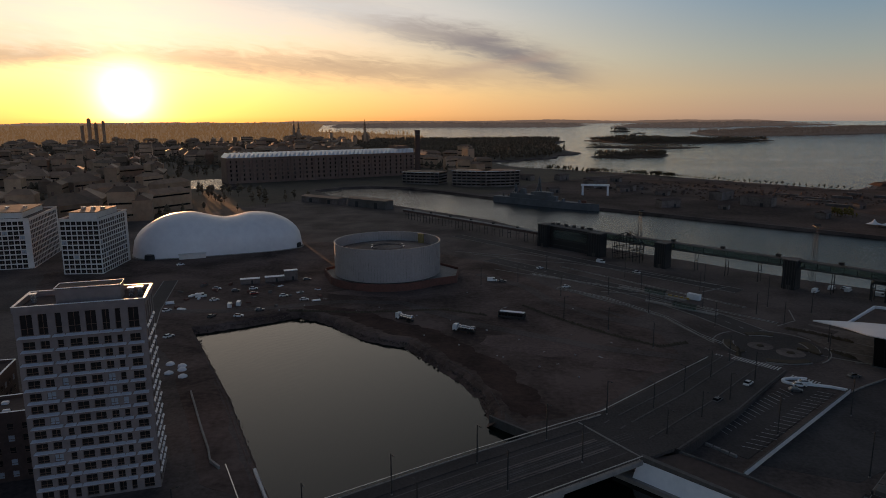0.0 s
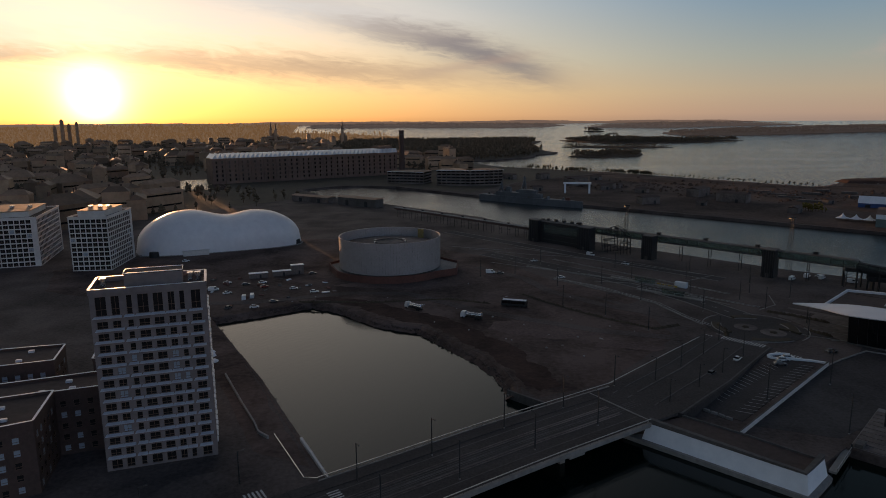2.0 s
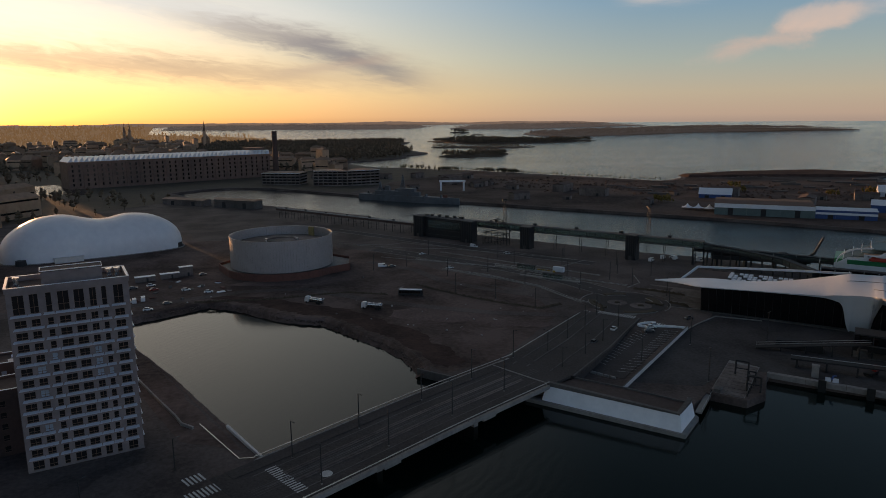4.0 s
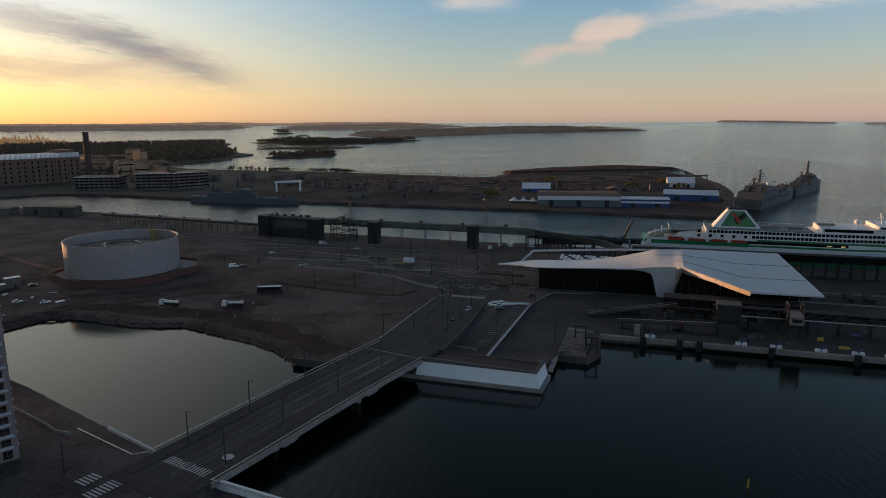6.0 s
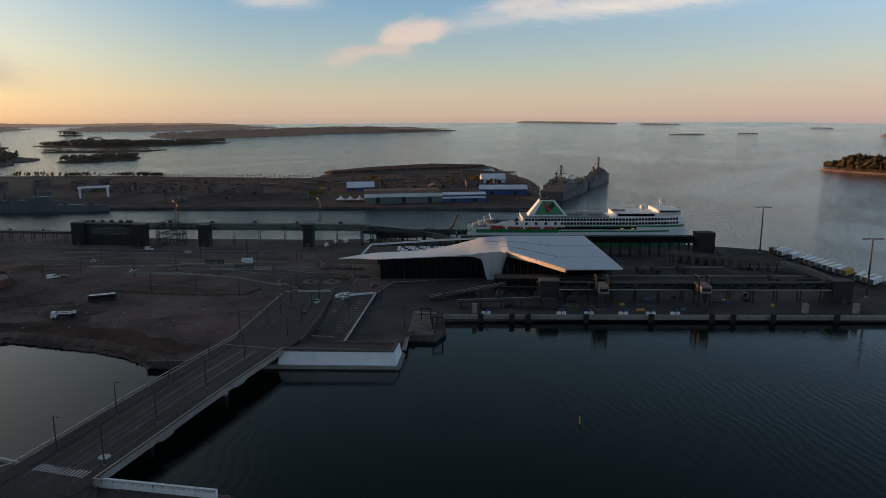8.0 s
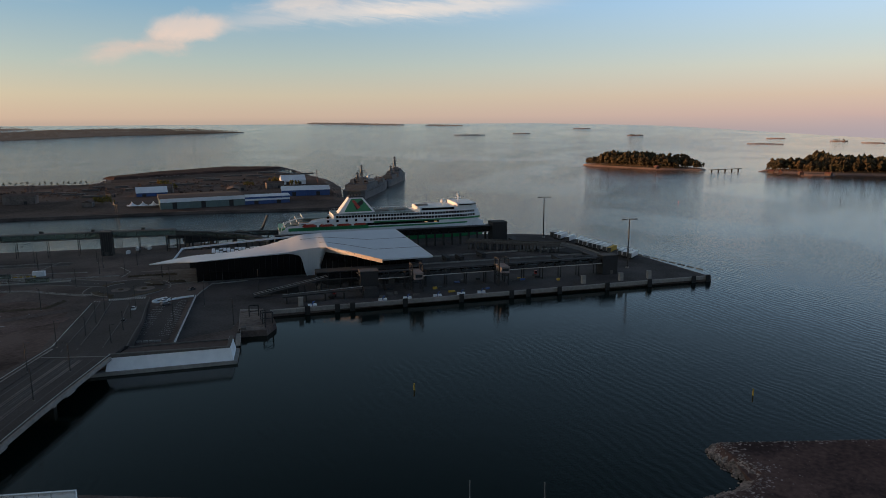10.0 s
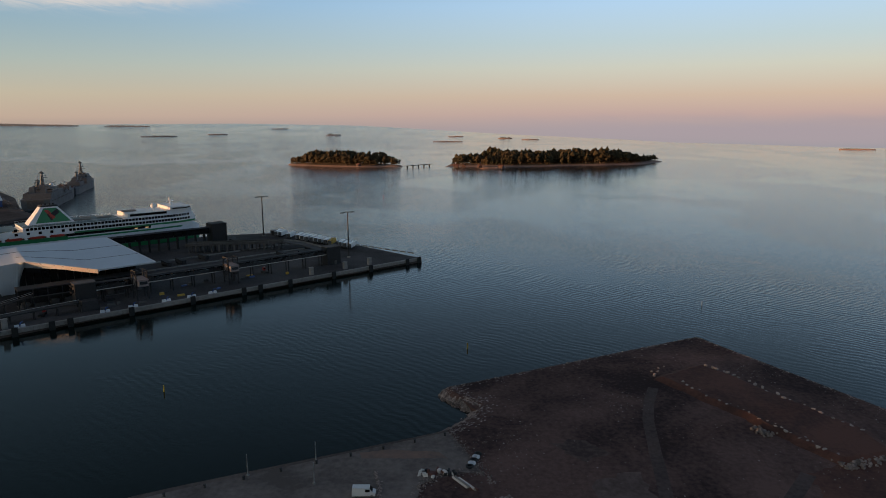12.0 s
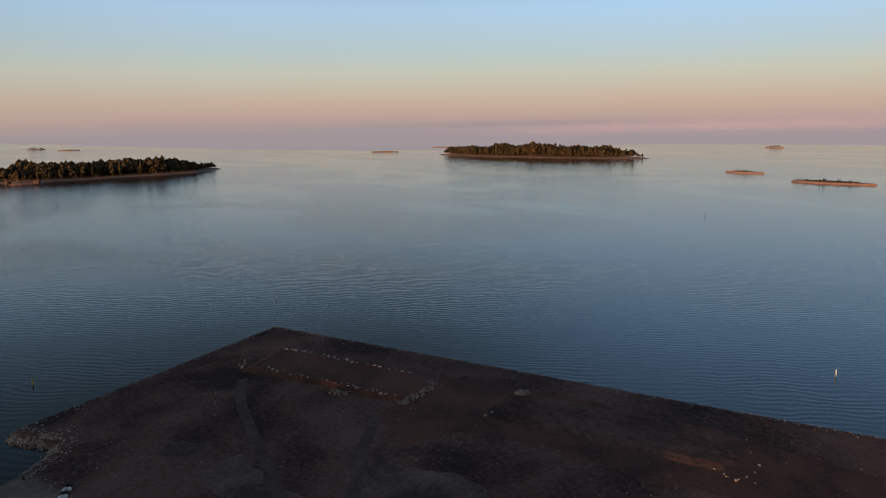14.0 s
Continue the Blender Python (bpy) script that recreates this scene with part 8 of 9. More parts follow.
def car(mat, label, van=False):
    c = thing("van" if van else "car", label, "van" if van else "car", "parked vans" if van else "parked cars")
    if van:
        body = [(-2.7, 0.3, 0), (2.6, 0.3, 0), (2.7, 0.95, 0), (1.9, 1.25, 0.03), (1.3, 2.2, 0.1), (-2.6, 2.25, 0.1), (-2.7, 1.0, 0)]
        part("body", hull_box(body, 1.95), mat, c)
        part("windscreen", hull_box([(1.95, 1.28, 0.12), (1.98, 1.3, 0.12), (1.42, 2.1, 0.18), (1.38, 2.1, 0.18)], 1.97), glassdark_m, c)
        for y in (-0.965, 0.965):
            part("side_window", Mesh().box(0.9, y * 0.97, 1.3, 1.95, 1.1, 0.04), glassdark_m, c)
        wheels(c, [(x, y) for x in (-1.7, 1.8) for y in (-0.85, 0.85)])
    else:
        body = [(-2.15, 0.25, 0), (2.1, 0.25, 0), (2.2, 0.62, 0.03), (1.1, 0.92, 0.02), (-1.9, 0.95, 0.02), (-2.2, 0.7, 0.02)]
        part("body", hull_box(body, 1.8), mat, c)
        part("cabin", hull_box([(-1.85, 0.93, 0.06), (1.05, 0.9, 0.06), (0.35, 1.42, 0.22), (-1.3, 1.45, 0.22)], 1.78), glassdark_m, c)
        part("roof", hull_box([(-1.32, 1.42, 0.22), (0.38, 1.40, 0.22), (0.3, 1.48, 0.28), (-1.2, 1.5, 0.28)], 1.78), mat, c)
        wheels(c, [(x, y) for x in (-1.35, 1.35) for y in (-0.78, 0.78)])
    for y in (-0.6, 0.6):
        part("headlight", Mesh().box(2.12 if not van else 2.62, y, 0.62, 0.76, 0.12, 0.36), chrome_m, c)
    return c


cars = [car(carwhite_m, "white parked car on the asphalt"), car(cargrey_m, "dark grey parked car"), car(carred_m, "dull red parked car"), car(carwhite_m, "white delivery van parked on gravel", True)]
put = [(99.9, 207.8, 45, 0), (84, 193.5, 45, 1), (116.5, 207.5, -10, 0), (119.5, 209.5, -10, 0), (113, 203, -10, 1), (139, 215, 10, 1), (-120.9, 324.6, 20, 3), (-100.8, 306.5, 100, 3), (-97.5, 309.5, 100, 3), (-92, 290.7, 10, 0), (-79.7, 325.3, 15, 0), (-112, 318, 40, 0), (-104, 290, 70, 1), (-96, 330, 30, 2), (-128, 300, 60, 0), (-85, 300, 20, 1), (-68, 318, 10, 0), (26.6, 354.4, -5, 3), (32, 353, -5, 1), (-75, 360, 20, 1), (-160, 400, 30, 0), (57, 385, 30, 0), (64, 340, 20, 0), (205, 332, -46, 0), (214, 318, -40, 3), (-88, 118, 16, 1), (-120, 250, 80, 3), (-112, 262, 60, 0), (-99, 340, 20, 0), (-107, 336, 20, 1), (-118, 340, 20, 0), (200, 205, 20, 1), (96, 400, -46, 3), (110, 372, -46, 0)]
used = set()
for x, y, a, k in put:
    z = 0.15 if 78 < x < 125 and 165 < y < 206 else 0.03
    if 95 < x < 103 and 200 < y < 212:
        z = 0.62
    if 80 < x < 90 and 190 < y < 197:
        z = 1.05
    m = pose(x, y, z, 0, 0, a)
    if k in used:
        copy_thing(cars[k], m)
    else:
        cars[k].matrix_world = m
        used.add(k)


def tanker(x, y, a, label):
    t = thing("tanker_truck", label, "truck", "tanker trucks", pose(x, y, 0.08, 0, 0, a))
    part("cab", hull_box([(3.0, 0.6, 0), (5.0, 0.6, 0), (5.05, 1.6, 0), (4.8, 3.1, 0.08), (3.1, 3.2, 0.08), (3.0, 1.5, 0)], 2.4), carwhite_m, t)
    part("windscreen", Mesh().box(5.0, 0, 1.75, 2.7, 0.12, 2.1), glassdark_m, t)
    part("chassis", Mesh().box(0, 0, 0.7, 1.1, 9.6, 1.6), steel_m, t)
    tm = Mesh()
    loft(tm, [[(xx, 1.2 * r * math.cos(q), 2.2 + 1.05 * r * math.sin(q)) for q in [2 * math.pi * i / 16 for i in range(16)]] for xx, r in ((-4.9, 0.75), (-4.6, 1), (2.1, 1), (2.4, 0.75))])
    part("tank", tm, chrome_m, t, "rounded steel tank")
    part("ladder", Mesh().box(-1.2, 0, 3.2, 3.35, 5.5, 0.6), steel_m, t)
    wheels(t, [(xx, yy) for xx in (-3.6, -2.4, 4.0) for yy in (-1.05, 1.05)], 1.45)


tanker(-16.8, 282.8, 138, "white tanker truck parked on the gravel track")
tanker(8.6, 266.2, 150, "white tanker truck with a steel tank on gravel")


def bus(x, y, a):
    b = thing("bus", "dark parked bus on the bare field", "bus", at=pose(x, y, 0.08, 0, 0, a))
    part("body", hull_box([(-6, 0.35, 0), (6, 0.35, 0), (6.05, 1.6, 0), (5.9, 3.05, 0.1), (-5.9, 3.1, 0.1), (-6, 1.6, 0)], 2.5), steel_m, b)
    part("roof", Mesh().box(0, 0, 3.08, 3.3, 11.2, 2.1, 0, 0.96), ledge_m, b, "pale roof")
    for y2 in (-1.24, 1.24):
        for k in range(8):
            part("side_window", Mesh().box(-5 + k * 1.35, y2, 1.5, 2.6, 1.2, 0.05), glassdark_m, b)
    part("windscreen", Mesh().box(6.02, 0, 1.2, 2.7, 0.06, 2.2), glassdark_m, b)
    wheels(b, [(xx, yy) for xx in (-3.4, 3.6) for yy in (-1.1, 1.1)], 1.45)


bus(30.2, 285.0, -20)


def trailer(mat, label):
    t = thing("semi_trailer", label, "trailer", "parked trailers")
    part("box", Mesh().box(0, 0, 1.2, 3.9, 11.5, 2.5), mat, t)
    part("roof_edge", Mesh().box(0, 0, 3.9, 4.0, 11.6, 2.6), mat, t)
    part("frame", Mesh().box(0, 0, 0.9, 1.2, 11.2, 1.4), steel_m, t)
    part("rear_door", Mesh().box(5.78, 0, 1.25, 3.85, 0.06, 2.3), cargrey_m, t)
    wheels(t, [(xx, yy) for xx in (2.0, 3.3, 4.6) for yy in (-1.05, 1.05)], 1.4)
    for yy in (-0.8, 0.8):
        part("landing_leg", Mesh().box(-4, yy, 0, 1.0, 0.2, 0.2), steel_m, t)
    return t


tra = trailer(carwhite_m, "white semi-trailer parked at the pier's edge")
trb = trailer(yellow_m, "yellow semi-trailer parked among white ones")
first = True
for i in range(17):
    f = i / 16
    x, y = 321.5 + 48 * f, 35 + 64 * f
    if i in (3, 12, 14):
        continue
    m = pose(x, y, 0.02, 0, 0, 174 + (i % 3) * 2)
    if i == 4:
        trb.matrix_world = m
    elif first:
        tra.matrix_world, first = m, False
    else:
        copy_thing(tra, m)
vr = thing("boarding_ramp", "dark raised vehicle ramp on many pillars behind the terminal", "ramp")
for i in range(13):
    p, q = along((304, 140), (318, 80), i / 13), along((304, 140), (318, 80), (i + 0.97) / 13)
    part("deck_bay", Mesh().strip([p, q], 7.5, 5.2, 0.7), darkcon_m, vr)
    part("parapet", Mesh().strip([p, q], 0.4, 6.2, 1.1, -3.6), darkcon_m, vr)
    part("parapet", Mesh().strip([p, q], 0.4, 6.2, 1.1, 3.6), darkcon_m, vr)
    c = along(p, q, 0.5)
    part("pillar", Mesh().box(c[0] - 3.0, c[1], 0, 4.6, 1.0, 1.4, -77).box(c[0] + 3.0, c[1], 0, 4.6, 1.0, 1.4, -77), darkcon_m, vr)
part("slope", Mesh().strip([(318, 80), (321, 68), (318, 56)], 7.5, [5.2, 3.0, 0.3], 0.6), darkcon_m, vr)
part("slope_parapet", Mesh().strip([(318, 80), (321, 68), (318, 56)], 0.4, [6.2, 4.0, 1.2], 1.1, 3.6), concrete_m, vr, "pale concrete parapet")
trd = trailer(steel_m, "dark trailer parked behind the terminal")
trd.matrix_world = pose(330, 118, 0.02, 0, 0, 44)
for x, y, a2 in ((262, 134, 44), (268, 128, 44), (282, 120, 46), (248, 146, 44), (292, 74, 40), (340, 122, 20), (300, 60, -46)):
    copy_thing(trd, pose(x, y, 0.02, 0, 0, a2) @ Matrix.Diagonal((1, 1, 0.75, 1)))
for a, b in (((236, 150), (318, 66)), ((262, 152), (344, 72))):
    ln = thing("lane_barrier", "pale low concrete barrier of the boarding lanes", "barrier", "lane barriers")
    for i in range(14):
        p, q = along(a, b, i / 14), along(a, b, (i + 0.95) / 14)
        part("block", Mesh().strip([p, q], 0.7, 0.8, 0.8), concrete_m, ln)
tug = [(246, 70, 40), (160, 142, 20)]
for x, y, a in tug:
    t = thing("terminal_tractor", "dark terminal tractor with a small cab", "tractor", "terminal tractors", pose(x, y, 0.02, 0, 0, a))
    part("chassis", Mesh().box(0, 0, 0.6, 1.3, 5.6, 2.4), steel_m, t)
    part("cab", Mesh().box(1.8, -0.4, 1.3, 3.2, 1.6, 1.4, 0, 0.9), carred_m, t)
    part("cab_window", Mesh().box(1.8, -0.4, 2.1, 2.9, 1.64, 1.3, 0, 0.95), glassdark_m, t)
    wheels(t, [(xx, yy) for xx in (-1.8, 1.9) for yy in (-1.0, 1.0)], 1.5)
for k, (x, y) in enumerate(((216, 350), (222, 346), (205, 345))):
    copy_thing(cars[3], pose(x - 18, y - 18, 0.02, 0, 0, 40))

# pier edge barriers
pe = thing("pier_edge_blocks", "pale concrete edge blocks of the pier's end", "kerb")
for i in range(18):
    p, q = along((304, -8.2), (373, 93), i / 18), along((304, -8.2), (373, 93), (i + 0.7) / 18)
    part("block", Mesh().strip([p, q], 0.8, 0.7, 0.7), concrete_m, pe)
hut = thing("pier_hut", "small dark hut at the pier's far corner", "hut", at=pose(373, 104, 0, 0, 0, 50))
part("wall", Mesh().box(0, 0, 0, 3, 4, 3), steel_m, hut)
part("roof", Mesh().box(0, 0, 3, 3.3, 4.6, 3.6), darkcon_m, hut)

scat = random.Random(63)
for i, (x, y) in enumerate(((20, 238), (22, 236), (34, 226), (41, 229), (-8, 262), (27, 300), (29, 303), (-30, 304), (12, 330), (-58, 320), (46, 216), (6, 250), (60, 300), (74, 244), (52, 262), (66, 252), (3, 283), (18, 268), (58, 236), (30, 256), (-40, 298), (88, 270), (-76, 300), (-66, 308), (38, 242), (49, 238), (-12, 290))):
    d = thing("rubble_bag" if i % 3 else "plastic_sheet", "pale bag of rubble lying on bare earth" if i % 3 else "crumpled pale plastic sheet on bare earth", "rubble bag" if i % 3 else "sheet", "litter on the field", pose(x, y, 0.06, 0, 0, scat.uniform(0, 180)))
    k = scat.uniform(0.25, 0.6)
    if i % 3:
        part("bag", Mesh().lathe([(k * 0.7, 0), (k * 0.85, k * 0.4), (k * 0.6, k * 0.9), (0.15, k)], 0, 0, 7), palebag_m, d)
    else:
        part("sheet", Mesh().add([(-k * 2, -k, 0), (k * 2, -k * 0.7, 0), (k * 1.7, k, 0), (-k * 1.6, k * 0.8, 0), (0, 0, k * 0.35)], [(0, 1, 4), (1, 2, 4), (2, 3, 4), (3, 0, 4)]), palebag_m, d)
# debris and small things on the basin's bank
for i, (x, y) in enumerate(((-92.6, 225.3), (-96, 222), (-90, 219), (-94, 229), (-99, 231))):
    d = thing("tarpaulin_heap", "white tarpaulin heap on the bank", "tarpaulin", "tarpaulin heaps", pose(x, y, 0.03, 0, 0, i * 40))
    part("sheet", Mesh().lathe([(1.7, 0), (1.5, 0.5), (0.8, 0.9), (0.1, 1.0)], 0, 0, 7), ledge_m, d)
pw = thing("bank_wall", "low curved concrete wall on the bank", "wall")
part("wall", Mesh().strip([(-82, 205), (-70, 180), (-63, 166), (-60.5, 160), (-57, 156.5)], 0.5, 0.9, 0.9), concrete_m, pw)
for x, y, z in ((-104, 352, 3.0), (-92, 357, 3.0), (-84, 361, 5.5)):
    c = thing("site_cabin", "dark site cabin with a pale roof", "cabin", "site cabins", pose(x, y, 0, 0, 0, 18))
    part("wall", Mesh().box(0, 0, 0.2, z - 0.1, 10 if z < 4 else 7, 3), slab_m, c)
    part("roof", Mesh().box(0, 0, z - 0.1, z + 0.15, 10.4 if z < 4 else 7.4, 3.4), ledge_m, c)
    part("door", Mesh().box(1, -1.54, 0.2, 2.2, 1, 0.08), steel_m, c)
    part("skid", Mesh().box(0, 0, 0, 0.2, 9 if z < 4 else 6, 2.4), steel_m, c)
pa = random.Random(21)
for i in range(30):
    x, y = -60 - 75 * pa.random(), 290 + 60 * pa.random()
    if y < 300 and x > -100:
        continue
    p = thing("material_stack", "low stack of building material under pale sheeting" if i % 2 else "dark stack of timber and pipes", "stack", "material stacks", pose(x, y, 0.03, 0, 0, pa.uniform(0, 180)))
    w, d, h = pa.uniform(1.5, 4.5), pa.uniform(1, 2), pa.uniform(0.5, 1.4)
    part("load", Mesh().box(0, 0, 0.15, h, w, d, 0, 0.93), ledge_m if i % 2 and i % 4 == 1 else (rust_m if i % 3 else darkcon_m), p)
    part("bearer", Mesh().box(-w / 3, 0, 0, 0.15, 0.2, d), trunk_m, p)
    part("bearer", Mesh().box(w / 3, 0, 0, 0.15, 0.2, d), trunk_m, p)

# ---- the reclaimed peninsula ----


def mound(poly, h, mat, label, grow=2.5):
    sheet("gravel_bank", ragged(poly, 1.4, 2.0), h, mat, label, "mound", foot=-0.1, grow=grow)


mound([(97, -110.5), (109, -127), (61, -155), (49, -154.5), (45, -141), (78, -123.5)], 1.1, redearth_m, "flat raised bed of reddish gravel", 3)
mound([(25, -172), (20, -160), (-36, -188), (-30, -203), (-22, -204)], 0.7, fill_m, "flat raised bed of brown gravel", 4)
sheet("brown_soil", ragged([(40, -131), (56, -166), (38, -178), (-20, -205), (-90, -225), (-80, -190), (13, -150), (20, -128)], 4.0, 2.0), 0.075, redearth_m, "smooth brown soil over the fill", "ground", foot=-0.2)
sheet("pale_soil", ragged([(32, -78), (37, -90), (23, -91), (4, -96), (2, -82), (23, -79)], 3.0, 2.0), 0.075, dustyfill_m, "pale dusty gravel patch", "ground", foot=-0.2)
sheet("pale_soil", ragged([(51, -69), (53, -76), (46.5, -85), (41, -77)], 3.0, 2.0), 0.072, dustyfill_m, "pale dusty gravel patch", "ground", foot=-0.2)
sheet("pale_soil", ragged([(18, -118), (4, -108), (-30, -112), (-40, -130), (-8, -132)], 4.0, 2.0), 0.07, dustyfill_m, "pale dusty gravel patch", "ground", foot=-0.2)
solid("wheel_track", Mesh().strip([(90, -106), (79, -102), (66.6, -98.8), (47.2, -96.0), (31.2, -94.0), (17.7, -92.0), (-10, -88), (-60, -80)], 3.2, 0.09, 0.3), track_m, "grey wheel track across the fill", "track", "structure")
solid("wheel_track", Mesh().strip([(38, -130), (20, -116), (0, -104), (-30, -92)], 3.4, 0.1, 0.3), track_m, "faint wheel track across the fill", "track", "structure")
sheet("rust_stain", ragged([(43.5, -20), (45.5, -27), (45, -40), (41.5, -43), (41, -30), (40.5, -21)], 0.6, 0.8), 0.1, stain_m, "orange rust stain on the quay slab", "stain", foot=0.0)
gr = random.Random(9)


def boulder_mesh(seed):
    r = random.Random(seed)
    bm = bmesh.new()
    bmesh.ops.create_icosphere(bm, subdivisions=1, radius=1.0)
    for v in bm.verts:
        v.co *= r.uniform(0.72, 1.15)
        v.co.z *= 0.75
    me = bpy.data.meshes.new("boulder")
    bm.to_mesh(me)
    bm.free()
    me.materials.append(boulder_m)
    return me


boulder_m = surf("pale_boulder", (0.34, 0.28, 0.25), (0.16, 0.13, 0.12), 0.85, scale=1.2, big=0.3, bump=0.5, vary=0.35)
b_data = [boulder_mesh(i) for i in range(6)]


def boulder(x, y, r, z=0.05):
    ob = tagged(new("boulder", b_data[gr.randrange(6)]), "pale blasted boulder lying on the fill", "boulder", "boulders on the fill")
    ob.matrix_world = Matrix.LocRotScale((x, y, z + r * 0.45), Euler((gr.uniform(-0.3, 0.3), gr.uniform(-0.3, 0.3), gr.uniform(0, 6))), (r, r * gr.uniform(0.7, 1), r * gr.uniform(0.6, 0.9)))


for line, n, r0, r1 in (([(109, -128), (95.5, -137), (78.6, -145), (58.5, -155.5)], 22, 0.7, 1.25), ([(92.1, -115.6), (74.7, -126), (60.8, -133.5), (47, -141)], 30, 0.6, 1.2), ([(107.8, -113.5), (102, -110), (98, -108)], 6, 0.5, 1.0), ([(18, -156), (22, -166), (27, -176)], 10, 0.4, 0.9), ([(-36, -186), (-43, -184), (-43, -193), (-30, -210)], 10, 0.4, 0.9)):
    for i in range(n):
        f = (i + gr.random() * 0.6) / n * (len(line) - 1)
        k = min(int(f), len(line) - 2)
        x, y = along(line[k], line[k + 1], f - k)
        boulder(x + gr.gauss(0, 0.6), y + gr.gauss(0, 0.6), gr.uniform(r0, r1) * 0.72, 0.7 if y > -160 else 0.1)
stones("rock_heap", [(57, -129), (63, -127)], 70, 0.8, 0.25, 0.8, 0.3, "heap of pale blasted rocks on the fill", slope=0.0)
stones("rock_heap", [(42, -140), (48, -153), (51, -158)], 300, 1.5, 0.22, 0.75, 0.3, "heap of pale blasted rocks on the fill", slope=0.0)
stones("rock_heap", [(26, -176), (28, -178)], 60, 1.0, 0.4, 1.2, 0.3, "small heap of dark rocks on the fill", slope=0.0)
st = Mesh()
for _ in range(26000):
    while True:
        x, y = gr.uniform(-140, 140), gr.uniform(-230, -45)
        if (y + 42) * 0.866 + (x - 87) * 0.5 * 0 < 0 and y > -135 + (x - 142) * 0.53 and x < 87 + (-y - 40) * 0.57:
            break
    if gr.random() > 0.12 + 2.2 * max(0.0, noise.noise(Vector((x * 0.045, y * 0.045, 3)))):
        continue
    r = 0.06 + 0.24 * gr.random() ** 5
    a = gr.random() * 6
    st.add([(x + r * math.cos(a + k), y + r * math.sin(a + k), 0.02) for k in (0, 1.6, 3.1, 4.7)] + [(x, y, 0.05 + r * 0.9)], [(0, 1, 4), (1, 2, 4), (2, 3, 4), (3, 0, 4)])
solid("loose_stones", st, palestone_m, "loose pale stones strewn over the fill", "stones", "stuff")
# things on the west quay slab
pv = thing("pipe_pile", "pile of dumped pale pipes and rusty scrap", "pipes")
for i in range(6):
    y0 = -44.5 - i * 0.5
    part("pipe", Mesh().beam((32.4 - i * 0.3, y0, 0.3 + 0.25 * (i % 2)), (27.8 - i * 0.25, y0 - 3.6, 0.3 + 0.25 * (i % 2)), 0.45), (white_m, concrete_m, rust_m)[i % 3], pv)
rnd5 = random.Random(15)
for i in range(34):
    x, y = rnd5.gauss(34.5, 1.2), rnd5.uniform(-45, -35.5)
    sp = thing("scrap_block", ("dark scrap lying on the slab's edge", "rusty scrap lying on the slab's edge", "pale scrap lying on the slab's edge")[i % 3], "scrap", "scrap pieces", pose(x, y, 0.05, 0, 0, rnd5.uniform(0, 180)))
    part("block", Mesh().box(0, 0, 0, rnd5.uniform(0.2, 0.9), rnd5.uniform(0.5, 1.8), rnd5.uniform(0.3, 0.9), 0, 0.8), (steel_m, rust_m, white_m)[i % 3], sp)
stones("slab_edge_rubble", [(35, -51.5), (35.2, -42.7), (28.6, -37), (14, -37)], 420, 0.8, 0.1, 0.32, 0.08, "rubble along the quay slab's edge", rock_m, slope=0.0)
stones("slab_edge_rubble", [(56, -43), (47.5, -46.8), (38.8, -50.8), (30, -54)], 300, 0.8, 0.1, 0.3, 0.08, "rubble along the quay slab's edge", rock_m, slope=0.0)
stones("rock_heap", [(24, -56), (20, -58)], 160, 1.0, 0.2, 0.6, 0.2, "heap of pale rubble on the fill", palestone_m, slope=0.0)
stones("cable_heap", [(34.4, -25.5), (28.5, -27.4), (20, -29)], 160, 0.25, 0.12, 0.3, 0.1, "line of pale rubble on the slab", palestone_m, slope=0.0)
pk = thing("rope_bundle", "bundle of dark rope and white fender lines on the quay", "ropes")
for i in range(5):
    part("coil", Mesh().lathe([(1.0, 0.1), (1.0, 0.5), (0.6, 0.5), (0.6, 0.1)], 44 - i * 1.6, -50.5 + i * 0.5, 12), ledge_m if i % 2 else steel_m, pk)
copy_thing(cars[3], pose(23.7, -24.6, 0.1, 0, 0, -86))
for i in range(9):
    q = along((22, 21.5), (55, -41), i / 8)
    b = thing("mooring_bollard", "small dark mooring bollard on the quay's edge", "bollard", "mooring bollards", pose(q[0] - 1, q[1] - 0.5, 0.09))
    part("post", Mesh().lathe([(0.35, 0), (0.28, 0.15), (0.24, 0.5), (0.36, 0.6), (0.34, 0.8)], 0, 0, 10), steel_m, b)
for (x, y), a in (((38, -10), 60), ((31, 5), 60), ((28, -12), 30)):
    p = thing("lamp_column", "thin grey column on the quay slab", "column", "quay columns", pose(x, y, 0.09, 0, 0, a))
    part("pole", Mesh().lathe([(0.14, 0), (0.1, 5.5)], 0, 0, 8), rail_m, p)
    part("foot", Mesh().box(0, 0, 0, 0.3, 0.7, 0.7, 0, 0.8), concrete_m, p)

# ---- buoys ----


def buoy(x, y, h, mat, label):
    b = thing("spar_buoy", label, "buoy", "harbour buoys", pose(x, y, WATER))
    part("spar", Mesh().lathe([(0.22, -1.0), (0.22, h * 0.75), (0.16, h)], 0, 0, 10), mat, b)
    part("band", Mesh().lathe([(0.19, h * 0.4), (0.19, h * 0.6), (0.17, h * 0.6)], 0, 0, 10), red_m if mat is carwhite_m else mat, b)
    part("float", Mesh().lathe([(0.3, -0.5), (0.3, 0.1), (0.17, 0.25)], 0, 0, 12), mat, b)


